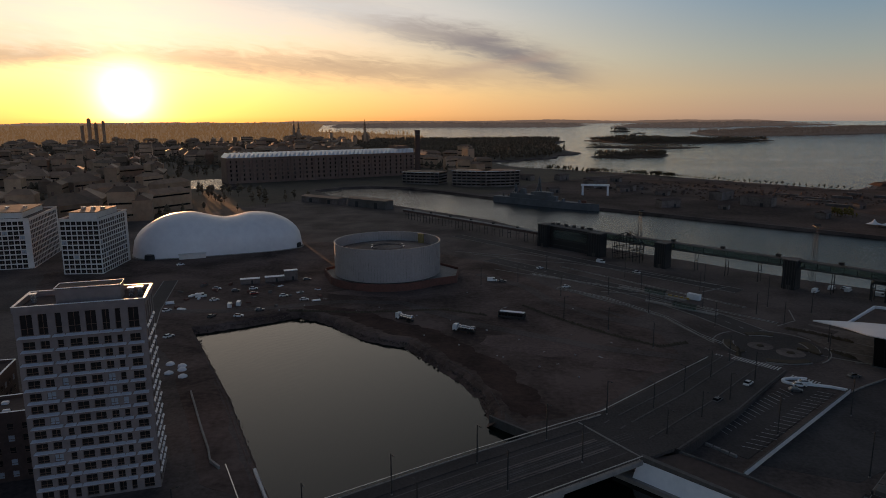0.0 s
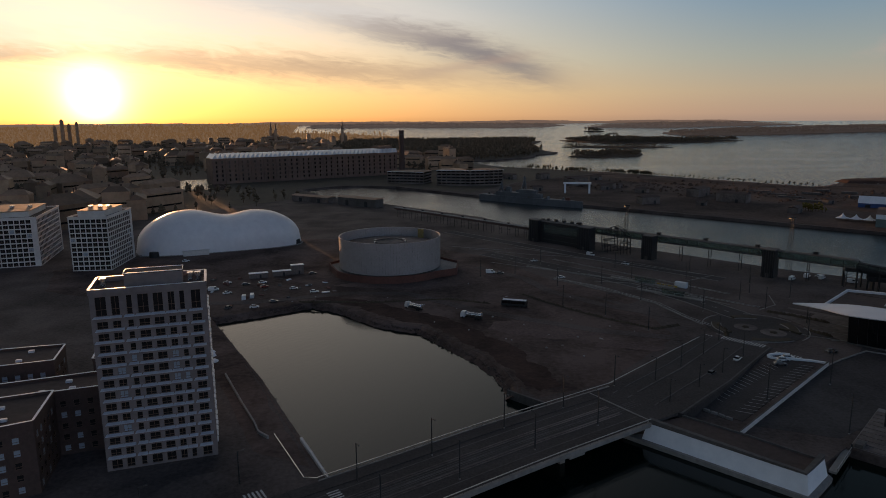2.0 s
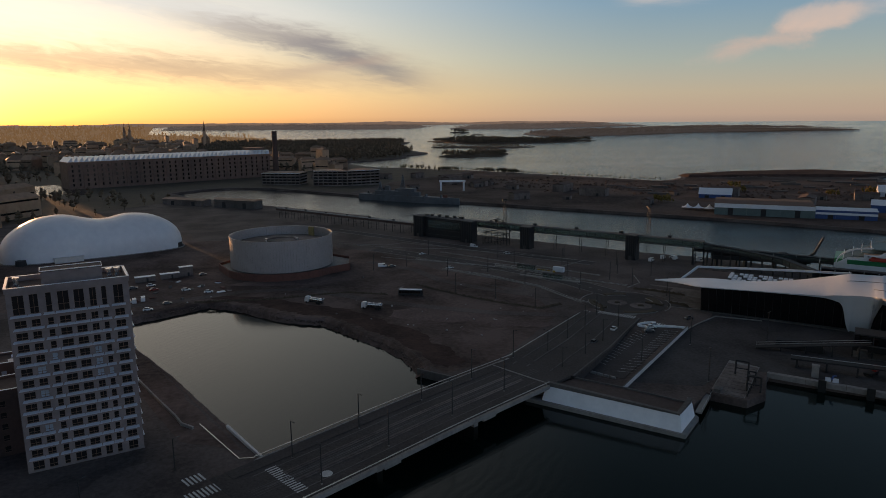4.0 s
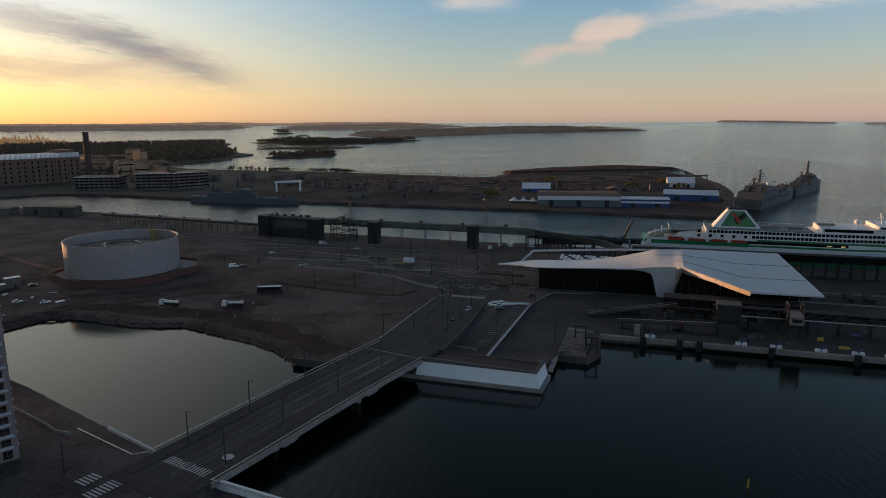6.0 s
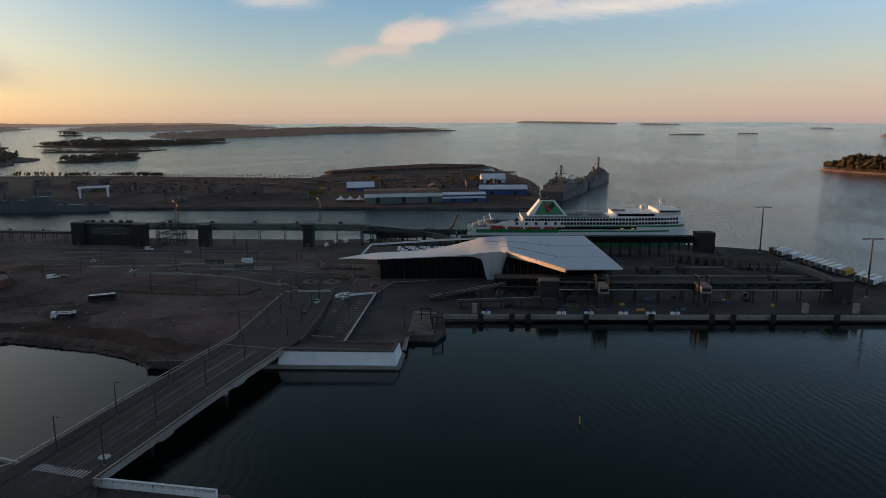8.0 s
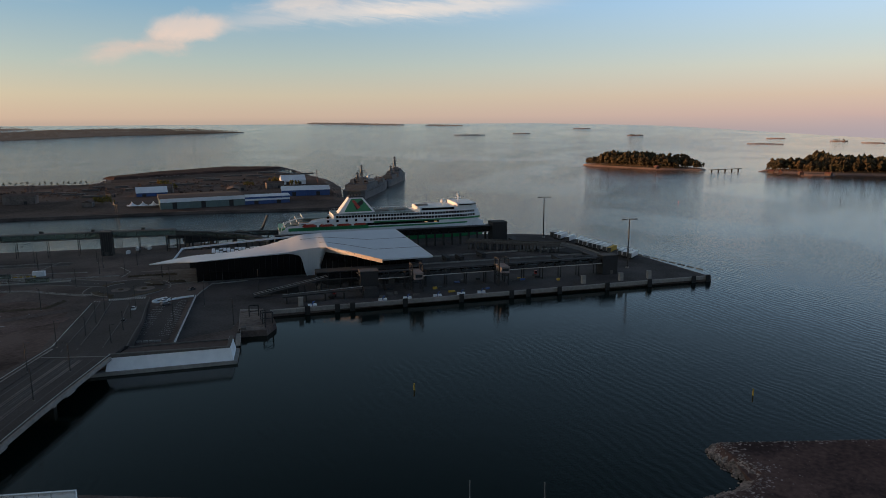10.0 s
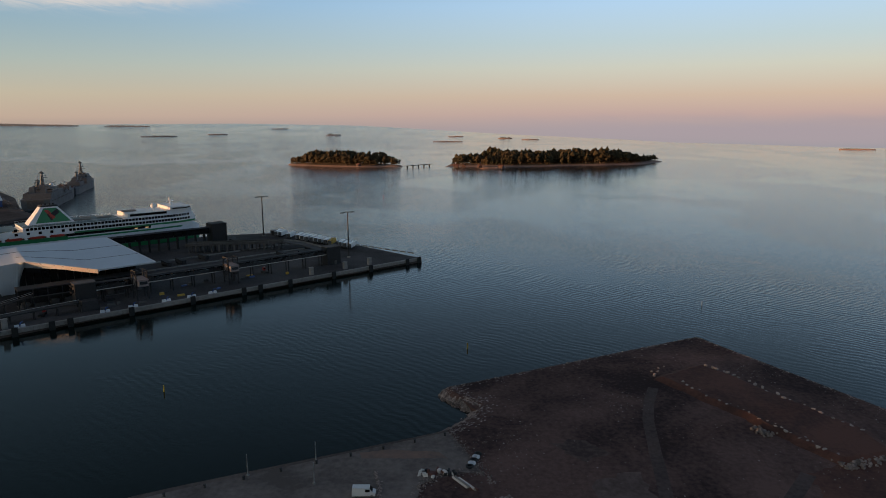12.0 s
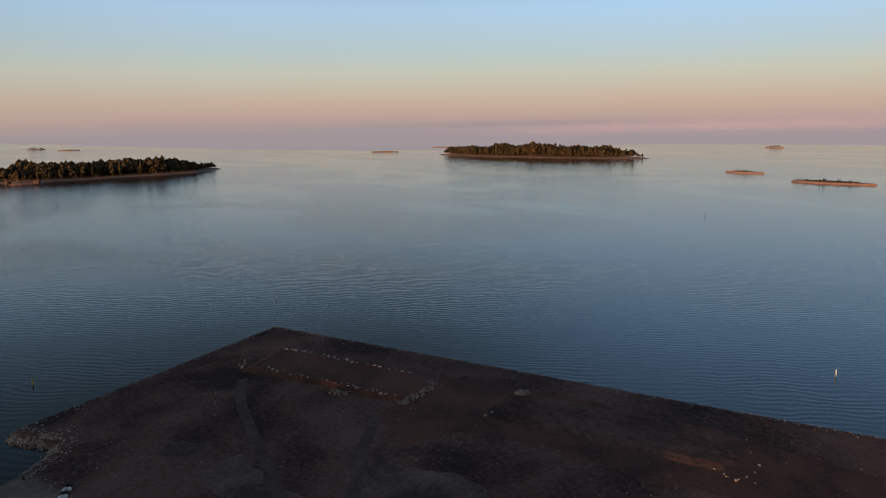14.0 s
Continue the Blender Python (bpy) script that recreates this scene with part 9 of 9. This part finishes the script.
for x, y, h, mt, lab in ((85.8, 52, 2.3, yellow_m, "yellow spar buoy in the harbour basin"), (132.2, -46, 2.2, yellow_m, "yellow spar buoy in the harbour basin"), (197.6, -155.3, 2.2, carwhite_m, "white spar buoy outside the peninsula"), (-17.7, -279.5, 2.8, carwhite_m, "white spar buoy outside the peninsula"), (263, -594, 3.6, red_m, "red spar buoy far out"), (716, -89, 4.5, black_m, "dark spar buoy far out"), (640, 60, 3, red_m, "red spar buoy off the pier")):
    buoy(x, y, h, mt, lab)

# ---- islands and woods ----


def island_outline(cx, cy, half_l, half_w, ang, seed, n=46):
    c, s = math.cos(radians(ang)), math.sin(radians(ang))
    out = []
    for i in range(n):
        t = 2 * math.pi * i / n
        k = 1 + 0.22 * noise.noise(Vector((math.cos(t) * 1.6 + seed, math.sin(t) * 1.6, seed * 3.1))) + 0.10 * noise.noise(Vector((math.cos(t) * 6 + seed, math.sin(t) * 6, 0)))
        u, w = half_l * k * math.cos(t), half_w * k * math.sin(t)
        out.append((cx + u * c - w * s, cy + u * s + w * c))
    return out


def isle(cx, cy, hl, hw, ang, trees, label, seed, hmin=7, hmax=15, rise=3.0, woodlabel="dense pine and birch wood on the island"):
    low = sea_z(cx, cy)
    out = island_outline(cx, cy, hl, hw, ang, seed)
    inner = [along((cx, cy), p, 0.90) for p in out]
    core = [along((cx, cy), p, 0.55) for p in out]
    ob = Mesh().prism(inner, low - 1.5, low + 2.2, (hl + hw) * 0.06)
    solid("island_shore", ob, shore_m, label, "island", "structure")
    solid("island_ground", Mesh().prism(core, low + 1.8, low + 2.0 + rise, hw * 0.35), forestfloor_m, "dark forest floor of the island", "island", "structure")
    if trees:
        ca, sa = math.cos(radians(ang)), math.sin(radians(ang))
        top = lambda x, y: max(0.35, 1.12 - 0.75 * abs(((x - cx) * ca + (y - cy) * sa) / hl) ** 2.5) * (0.8 + 0.45 * noise.noise(Vector((x * 0.02, y * 0.02, seed))))
        woods("island_wood", inner, trees, hmin, hmax, woodlabel, seed, low + 2.0, swell=top)
    return out


isle(1175, 213, 128, 38, 76, 700, "pale granite shore of a small wooded island", 1, 13, 25)
isle(1215, -190, 250, 62, 105, 1700, "pale granite shore of a long wooded island", 2, 13, 26)
isle(1262, -1250, 330, 70, 25, 1900, "reddish granite shore of a wooded island", 4, 14, 28)
isle(565, -1118, 34, 9, 10, 12, "low bare reddish granite skerry", 5, 3, 5, 1)
isle(372, -1030, 55, 14, 15, 25, "low bare reddish granite skerry", 6, 3, 6, 1.5)
isle(1105, -72, 26, 8, 110, 0, "low bare granite skerry before the island", 7, rise=0.6)
isle(2000, -1450, 60, 12, 40, 0, "low bare skerry far out", 8, rise=0.6)
for i, (x, y, ln) in enumerate(((2980, 1450, 90), (3215, 1265, 55), (3885, 1145, 55), (3200, 675, 45), (2507, 78, 65), (3107, 70, 42), (2900, -155, 34), (2735, -256, 42), (1790, -1068, 48), (1175, -2225, 34))):
    isle(x, y, ln * 0.9, 9, 90 - math.degrees(math.atan2(x, y)) + 90, 24 if i % 3 == 0 else 0, "low distant skerry on the horizon", 20 + i, 4, 8, 0.8, "sparse low trees on the distant skerry")
fb = thing("foot_bridge", "small footbridge between two wooded islands", "bridge")
part("deck", Mesh().beam((1100, 88, 1.2), (1157, 42, 1.2), 3.0, 0.8), trunk_m, fb)
for k in range(5):
    q = along((1100, 88), (1157, 42), (k + 0.5) / 5)
    part("trestle", Mesh().box(q[0], q[1], -4, 0.9, 0.8, 2.4, 40), trunk_m, fb)
for i, (x, y) in enumerate(((1085, -20), (1078, -48), (1120, 175), (1072, -85), (1090, -6))):
    h = thing("island_cottage", "small dark cottage at the island's shore", "cottage", "island cottages", pose(x, y, WATER + 2.1, 0, 0, 20 * i))
    part("wall", Mesh().box(0, 0, 0, 3.4, 9, 6), brick_m, h)
    part("roof", Mesh().add([(-5, -3.5, 3.4), (5, -3.5, 3.4), (5, 0, 5.6), (-5, 0, 5.6), (-5, 3.5, 3.4), (5, 3.5, 3.4)], [(0, 1, 2, 3), (3, 2, 5, 4), (0, 3, 4), (1, 5, 2), (4, 5, 1, 0)]), rust_m, h)

# far coast: headlands, islets and long wooded spits
def landform(poly, rise, trees, hmin, hmax, label, seed, ground=None, leaf=None, woodlabel="leafless brown wood on the far shore, paled for haze"):
    """A far shore: a granite rim at the water, a low hill within it and a wood over it."""
    out = ragged(poly, min(14.0, 0.02 * math.dist(poly[0], poly[len(poly) // 2])), 40.0, seed)
    n = len(out)
    c = (sum(p[0] for p in out) / n, sum(p[1] for p in out) / n)
    vs = [(*p, sea_z(*p) - 3) for p in out] + [(*p, sea_z(*p) + 1.6) for p in out]
    for f, h in ((0.88, 0.35), (0.6, 0.8)):
        for p in out:
            q = along(c, p, f)
            vs.append((*q, sea_z(*q) + 1.6 + rise * h))
    vs.append((*c, sea_z(*c) + 1.6 + rise))
    fs = [(r * n + i, r * n + (i + 1) % n, (r + 1) * n + (i + 1) % n, (r + 1) * n + i) for r in range(3) for i in range(n)]
    fs += [(3 * n + i, 3 * n + (i + 1) % n, 4 * n) for i in range(n)]
    solid("island_shore", Mesh().add(vs, fs), ground or farshore_m, label, "island", "structure")

    def level(x, y):
        ang, far = math.atan2(y - c[1], x - c[0]), math.hypot(x - c[0], y - c[1])
        reach = far
        for p, q in zip(out, out[1:] + out[:1]):
            dx, dy, ex, ey = math.cos(ang), math.sin(ang), q[0] - p[0], q[1] - p[1]
            det = dx * -ey + dy * ex
            if abs(det) > 1e-9:
                u, w = ((p[0] - c[0]) * -ey + (p[1] - c[1]) * ex) / det, (dx * (p[1] - c[1]) - dy * (p[0] - c[0])) / det
                if u > 0 and 0 <= w <= 1:
                    reach = max(reach, u)
        f = far / reach
        h = 1 - 0.2 * f / 0.6 if f < 0.6 else 0.8 - 0.45 * (f - 0.6) / 0.28 if f < 0.88 else 0.35 * (1 - f) / 0.12
        return sea_z(x, y) + 1.0 + rise * max(h, 0)

    if trees:
        woods("island_wood", [along(c, p, 0.97) for p in out], trees, hmin, hmax, woodlabel, int(seed * 7), level, clumps=4, leaf=leaf or hazed_wood_m, swell=lambda x, y: 0.85 + 0.5 * noise.noise(Vector((x * 0.012, y * 0.012, seed))))


# emission paints aerial haze over far coasts, plain and woods
coasthaze_m = make_distance("far_coast_haze_glow", (0.10, 0.078, 0.066), 0.42)
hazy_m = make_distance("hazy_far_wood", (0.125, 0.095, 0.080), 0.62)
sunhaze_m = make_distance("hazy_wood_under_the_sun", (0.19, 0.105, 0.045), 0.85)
farshore_m = surf("far_shore_ground", (0.13, 0.095, 0.072), (0.075, 0.056, 0.043), 0.95, scale=0.05, big=0.006, bump=0.0, spec=0.1)
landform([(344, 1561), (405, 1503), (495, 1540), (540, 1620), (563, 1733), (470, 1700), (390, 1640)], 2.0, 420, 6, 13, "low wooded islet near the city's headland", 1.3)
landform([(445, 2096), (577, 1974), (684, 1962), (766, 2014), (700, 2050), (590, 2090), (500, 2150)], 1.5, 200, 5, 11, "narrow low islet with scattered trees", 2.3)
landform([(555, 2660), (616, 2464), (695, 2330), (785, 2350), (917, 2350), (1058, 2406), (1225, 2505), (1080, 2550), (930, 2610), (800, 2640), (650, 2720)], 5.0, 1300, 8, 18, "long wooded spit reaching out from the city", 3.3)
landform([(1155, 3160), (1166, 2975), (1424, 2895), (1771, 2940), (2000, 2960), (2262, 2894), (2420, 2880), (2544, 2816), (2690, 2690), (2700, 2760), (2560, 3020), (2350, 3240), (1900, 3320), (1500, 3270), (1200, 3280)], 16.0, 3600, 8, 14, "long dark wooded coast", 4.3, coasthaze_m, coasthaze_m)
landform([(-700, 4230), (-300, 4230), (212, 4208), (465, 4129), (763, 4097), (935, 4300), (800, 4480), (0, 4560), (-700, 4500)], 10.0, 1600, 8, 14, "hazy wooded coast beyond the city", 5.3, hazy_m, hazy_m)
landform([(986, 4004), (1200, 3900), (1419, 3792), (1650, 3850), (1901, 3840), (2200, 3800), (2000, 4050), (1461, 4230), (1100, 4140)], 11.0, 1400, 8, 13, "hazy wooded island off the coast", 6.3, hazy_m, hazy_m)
landform([(867, 3530), (915, 3505), (964, 3490), (960, 3540), (900, 3570)], 3.0, 60, 10, 18, "small wooded islet off the city", 7.3)
landform([(905, 3245), (935, 3225), (962, 3215), (960, 3240), (925, 3262)], 1.0, 8, 4, 7, "small bare islet off the city", 8.3)
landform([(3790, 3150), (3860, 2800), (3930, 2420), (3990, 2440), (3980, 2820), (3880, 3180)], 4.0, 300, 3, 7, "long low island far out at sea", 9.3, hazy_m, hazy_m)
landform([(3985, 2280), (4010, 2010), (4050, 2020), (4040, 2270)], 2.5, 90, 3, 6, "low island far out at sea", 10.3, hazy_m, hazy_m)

# the land behind the city, rising to the skyline
pl = Mesh()
for j in range(9):
    for i in range(33):
        d = 2680 + 2150 * j / 8
        east = eased(d, [(2680, 1), (3380, -1.5), (3640, -9.5), (4900, -9)])
        az = -68 + (68 + east) * i / 32
        x, y = -60 + d * math.sin(radians(az)), -30 + d * math.cos(radians(az))
        pl.v.append((x, y, sea_z(x, y) + 2.6 + 5 * noise.noise(Vector((x * 0.002, y * 0.002, 3)))))
pl.f = [(33 * j + i, 33 * j + i + 1, 33 * j + 34 + i, 33 * j + 33 + i)[::-1] for j in range(8) for i in range(32)]
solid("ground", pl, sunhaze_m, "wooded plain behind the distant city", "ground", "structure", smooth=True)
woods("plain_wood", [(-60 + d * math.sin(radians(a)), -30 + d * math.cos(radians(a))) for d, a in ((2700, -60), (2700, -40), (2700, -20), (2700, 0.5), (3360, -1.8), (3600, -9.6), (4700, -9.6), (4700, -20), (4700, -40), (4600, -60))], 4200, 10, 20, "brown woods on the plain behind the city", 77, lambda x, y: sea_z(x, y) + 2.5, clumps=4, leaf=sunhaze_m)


def far_ridge(d, a0, a1, low, high, seed, label):
    """A low wooded ridge of land far out, from bearing a0 to a1."""
    n = int((a1 - a0) * 8)
    vs = []
    for i in range(n + 1):
        a = a0 + (a1 - a0) * i / n
        end = max(0.0, min(1.0, (a1 - a) / 2.5)) ** 0.6
        h = max(0.0, low + (high - low) * (0.5 + 0.9 * noise.noise(Vector((a * 0.16, seed, 0))) + 0.25 * noise.noise(Vector((a * 0.9, seed, 4))) + 0.16 * noise.noise(Vector((a * 5, seed, 8))))) * end
        sa, ca = math.sin(radians(a)), math.cos(radians(a))
        foot = WATER + sea_rise(d, a)
        for dd, z in ((d, foot - 2), (d + 15, foot + h * 0.5), (d + 40, foot + h), (d + 90, foot - 4)):
            vs.append((-60 + dd * sa, -30 + dd * ca, z))
    fs = [(4 * i + j, 4 * i + 4 + j, 4 * i + 5 + j, 4 * i + 1 + j) for i in range(n) for j in range(3)]
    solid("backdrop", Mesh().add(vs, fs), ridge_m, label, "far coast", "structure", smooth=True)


# the ridge's haze is painted as emission too
ridge_m = make_distance("far_woodland_haze_glow", (0.21, 0.14, 0.10), 0.85)
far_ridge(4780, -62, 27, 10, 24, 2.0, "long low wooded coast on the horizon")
head = [(415, 2720), (455, 2600), (380, 2340), (322, 1950), (326, 1800), (300, 1690), (262, 1610), (248, 1535), (203, 1492), (159, 1446), (98, 1412), (-150, 1400), (-250, 1900), (-260, 2700)]
woods("coast_wood", head, 4200, 8, 18, "brown park trees on the city's headland", 41, 0, leaf=hazed_wood_m)
row = thing("tree_row", "row of young trees along the far spit", "trees", kind="stuff")
cm, tm = Mesh(), Mesh()
r = random.Random(4)
for i in range(46):
    f = i / 45
    x, y = along((285, 1058), (482, 792), f)
    h = r.uniform(3.6, 6)
    tm.add([(x - 0.2, y, 0), (x + 0.2, y, 0), (x, y + 0.2, 0), (x, y, h * 0.8)], [(0, 1, 3), (1, 2, 3), (2, 0, 3)])
    for k in range(5):
        px, py, pz, rad = x + r.gauss(0, 0.8), y + r.gauss(0, 0.8), h * (0.5 + 0.1 * k), r.uniform(0.7, 1.4)
        cm.add([(px + rad * math.cos(q), py + rad * math.sin(q), pz + r.uniform(-0.3, 0.3)) for q in (0, 1.6, 3.1, 4.7)] + [(px, py, pz + rad), (px, py, pz - rad * 0.7)], [(i2, (i2 + 1) % 4, 4) for i2 in range(4)] + [((i2 + 1) % 4, i2, 5) for i2 in range(4)])
part("foliage", cm, tree_m, row)["kind"] = "stuff"
part("trunks", tm, trunk_m, row)["kind"] = "stuff"
woods("spit_wood", [(180, 1180), (300, 1075), (250, 1060), (140, 1180)], 70, 4, 8, "low dark trees at the spit's root", 42)
woods("spit_wood", [(290, 1060), (340, 985), (350, 1000), (310, 1060)], 90, 4, 7, "dense low dark trees on the spit", 43)

# ---- the city ----
mill_m = surf("brown_mill_brick", (0.20, 0.125, 0.095), (0.11, 0.07, 0.055), 0.85, scale=0.2, big=0.02, bump=0)
mill = thing("harbour_warehouse", "very long brown mill with a sawtooth row of roof lights", "warehouse")
ma, mb = (-295, 924), (-45, 1065)
mang, mln = heading(ma, mb), math.dist(ma, mb)
mill.matrix_world = pose(ma[0], ma[1], 0, 0, 0, mang)
bw = mln / 16
pane = Mesh().box(0, 0, 0, 3.4, 1.9, 0.3).data("window", glassdark_m)
for i in range(16):
    x = bw * (i + 0.5)
    part("wall_bay", Mesh().box(x, 20, 0, 34, bw - 0.5, 40), mill_m, mill)
    part("pilaster", Mesh().box(bw * i, -0.4, 0, 34.6, 1.6, 1.2), mill_m, mill)
    part("cornice", Mesh().box(x, 20, 34, 35.2, bw, 41.4), cityroof_m, mill)
    for j in range(5):
        for q in (-0.22, 0.22):
            part("window", pane, None, mill, at=pose(x + bw * q, -0.06, 4 + j * 6.0))
saw = Mesh().add([(-3.1, 1, 0), (3.1, 1, 0), (2.6, 1, 6.0), (-3.1, 39, 0), (3.1, 39, 0), (2.6, 39, 6.0)], [(0, 1, 2), (5, 4, 3), (0, 2, 5, 3), (1, 4, 5, 2), (0, 3, 4, 1)]).data("roof_light", roofwhite_m)
for i in range(44):
    part("roof_light", saw, None, mill, at=pose(mln * (i + 0.5) / 44, 0, 35.2))
part("head_house", Mesh().box(mln - 14, 26, 34, 44, 24, 22).box(mln - 14, 26, 44, 44.8, 25, 23), mill_m, mill)
ch = thing("chimney", "tall dark brick chimney beyond the warehouse", "chimney")
part("shaft", Mesh().lathe([(4.6, 0), (4.2, 20), (3.6, 68), (3.9, 69), (3.9, 71)], -36, 983, 16), brick_m, ch)
part("band", Mesh().lathe([(3.95, 64), (3.95, 65.5), (3.6, 65.5)], -36, 983, 16), darkcon_m, ch)


def church(x, y, h, twin, label):
    c = thing("church", label, "church", "city churches")
    part("nave", Mesh().box(x, y + 20, 0, 26, 24, 50).add([(x - 12, y - 5, 26), (x + 12, y - 5, 26), (x, y - 5, 40), (x - 12, y + 45, 26), (x + 12, y + 45, 26), (x, y + 45, 40)], [(0, 1, 2), (5, 4, 3), (0, 2, 5, 3), (1, 4, 5, 2)]), city_m, c)
    for sx in ((-9, 9) if twin else (0,)):
        t = part("tower", Mesh().box(x + sx, y - 6, 0, h * 0.6, 9, 9), city_m, c)
        part("spire", Mesh().lathe([(5.6, h * 0.6), (3.4, h * 0.7), (0.2, h)], x + sx, y - 6, 8), cityroof_m, t)


church(-560, 2620, 84, True, "distant church with twin spires")
church(-290, 2560, 88, False, "distant church with one slender spire")
pr_c = []
for k, (w, d, h) in enumerate(((30, 14, 20), (44, 15, 22), (22, 16, 26), (60, 16, 18), (18, 14, 15), (36, 30, 20), (26, 13, 34))):
    b = thing("city_building", "distant apartment block with a dark hipped roof" if k < 6 else "tall distant apartment block", "building", "city blocks")
    part("wall", Mesh().box(0, 0, 0, h, w, d), city_m, b)
    rr2 = Mesh().add([(-w / 2 - 0.5, -d / 2 - 0.5, h), (w / 2 + 0.5, -d / 2 - 0.5, h), (w / 2 + 0.5, d / 2 + 0.5, h), (-w / 2 - 0.5, d / 2 + 0.5, h), (-w / 2 + d / 3, 0, h + d * 0.28), (w / 2 - d / 3, 0, h + d * 0.28)], [(0, 1, 5, 4), (1, 2, 5), (2, 3, 4, 5), (3, 0, 4), (3, 2, 1, 0)])
    rf = part("roof", rr2, cityroof_m, b)
    for q in (-0.25, 0.2):
        part("chimney", Mesh().box(w * q, d * 0.12, h + d * 0.1, h + d * 0.28 + 1.5, 1.6, 1.0), brick_m, rf)
    for j in range(1, int(h / 3.4), 3):
        part("window_band", Mesh().box(0, -d / 2 - 0.05, 1.4 + j * 3.4, 3.0 + j * 3.4, w * 0.92, 0.1), glassdark_m, b)
    pr_c.append(b)
cr = random.Random(17)
placed = 0
WATERZONE = [(-50, 690), (45, 570), (170, 640), (-30, 890), (-100, 900), (-180, 850)]
while placed < 252:
    d, az = cr.uniform(560, 2700), cr.uniform(-36, 3.5)
    x, y = d * math.sin(radians(az)), d * math.cos(radians(az))
    if y < 520 or inside((x, y), WATERZONE) or (x > -270 and y < 840) or (-390 < x < -230 and 830 < y < 1030) or (-345 < x < 20 and 780 < y < 1150):
        continue
    if x > 60 and y > 1400 or (x > 0 and y < 1000):
        continue
    if not inside((x, y), shore) or inside((x, y), head):
        continue
    m = pose(x, y, 0, 0, 0, cr.choice((20, 110, -28, 62)) + cr.uniform(-4, 4))
    k = cr.choices(range(7), (4, 4, 3, 3, 3, 2, 1))[0]
    if placed < 7:
        pr_c[placed].matrix_world = m
    else:
        copy_thing(pr_c[k], m)
    placed += 1
woods("city_trees", [(-900, 560), (-250, 560), (-140, 740), (-240, 840), (-330, 1080), (40, 1080), (85, 1300), (-250, 1800), (-300, 2700), (-1200, 2400), (-1700, 2000), (-1400, 1200)], 4200, 7, 15, "bare street and park trees among the city blocks, paled for haze", 44, 0, lambda x, y: not (-385 < x < -235 and 830 < y < 1030), leaf=hazed_wood_m)
far_t = thing("tower_cluster", "distant cluster of towers under the sun", "building", "city blocks")
for x, w, h in ((-1215, 10, 92), (-1192, 9, 78), (-1240, 9, 70), (-1166, 8, 84)):
    part("tower", Mesh().box(x, 2350, 0, h, w, w, 12).box(x, 2350, h, h + 3, w * 0.5, w * 0.5, 12), city_m, far_t)
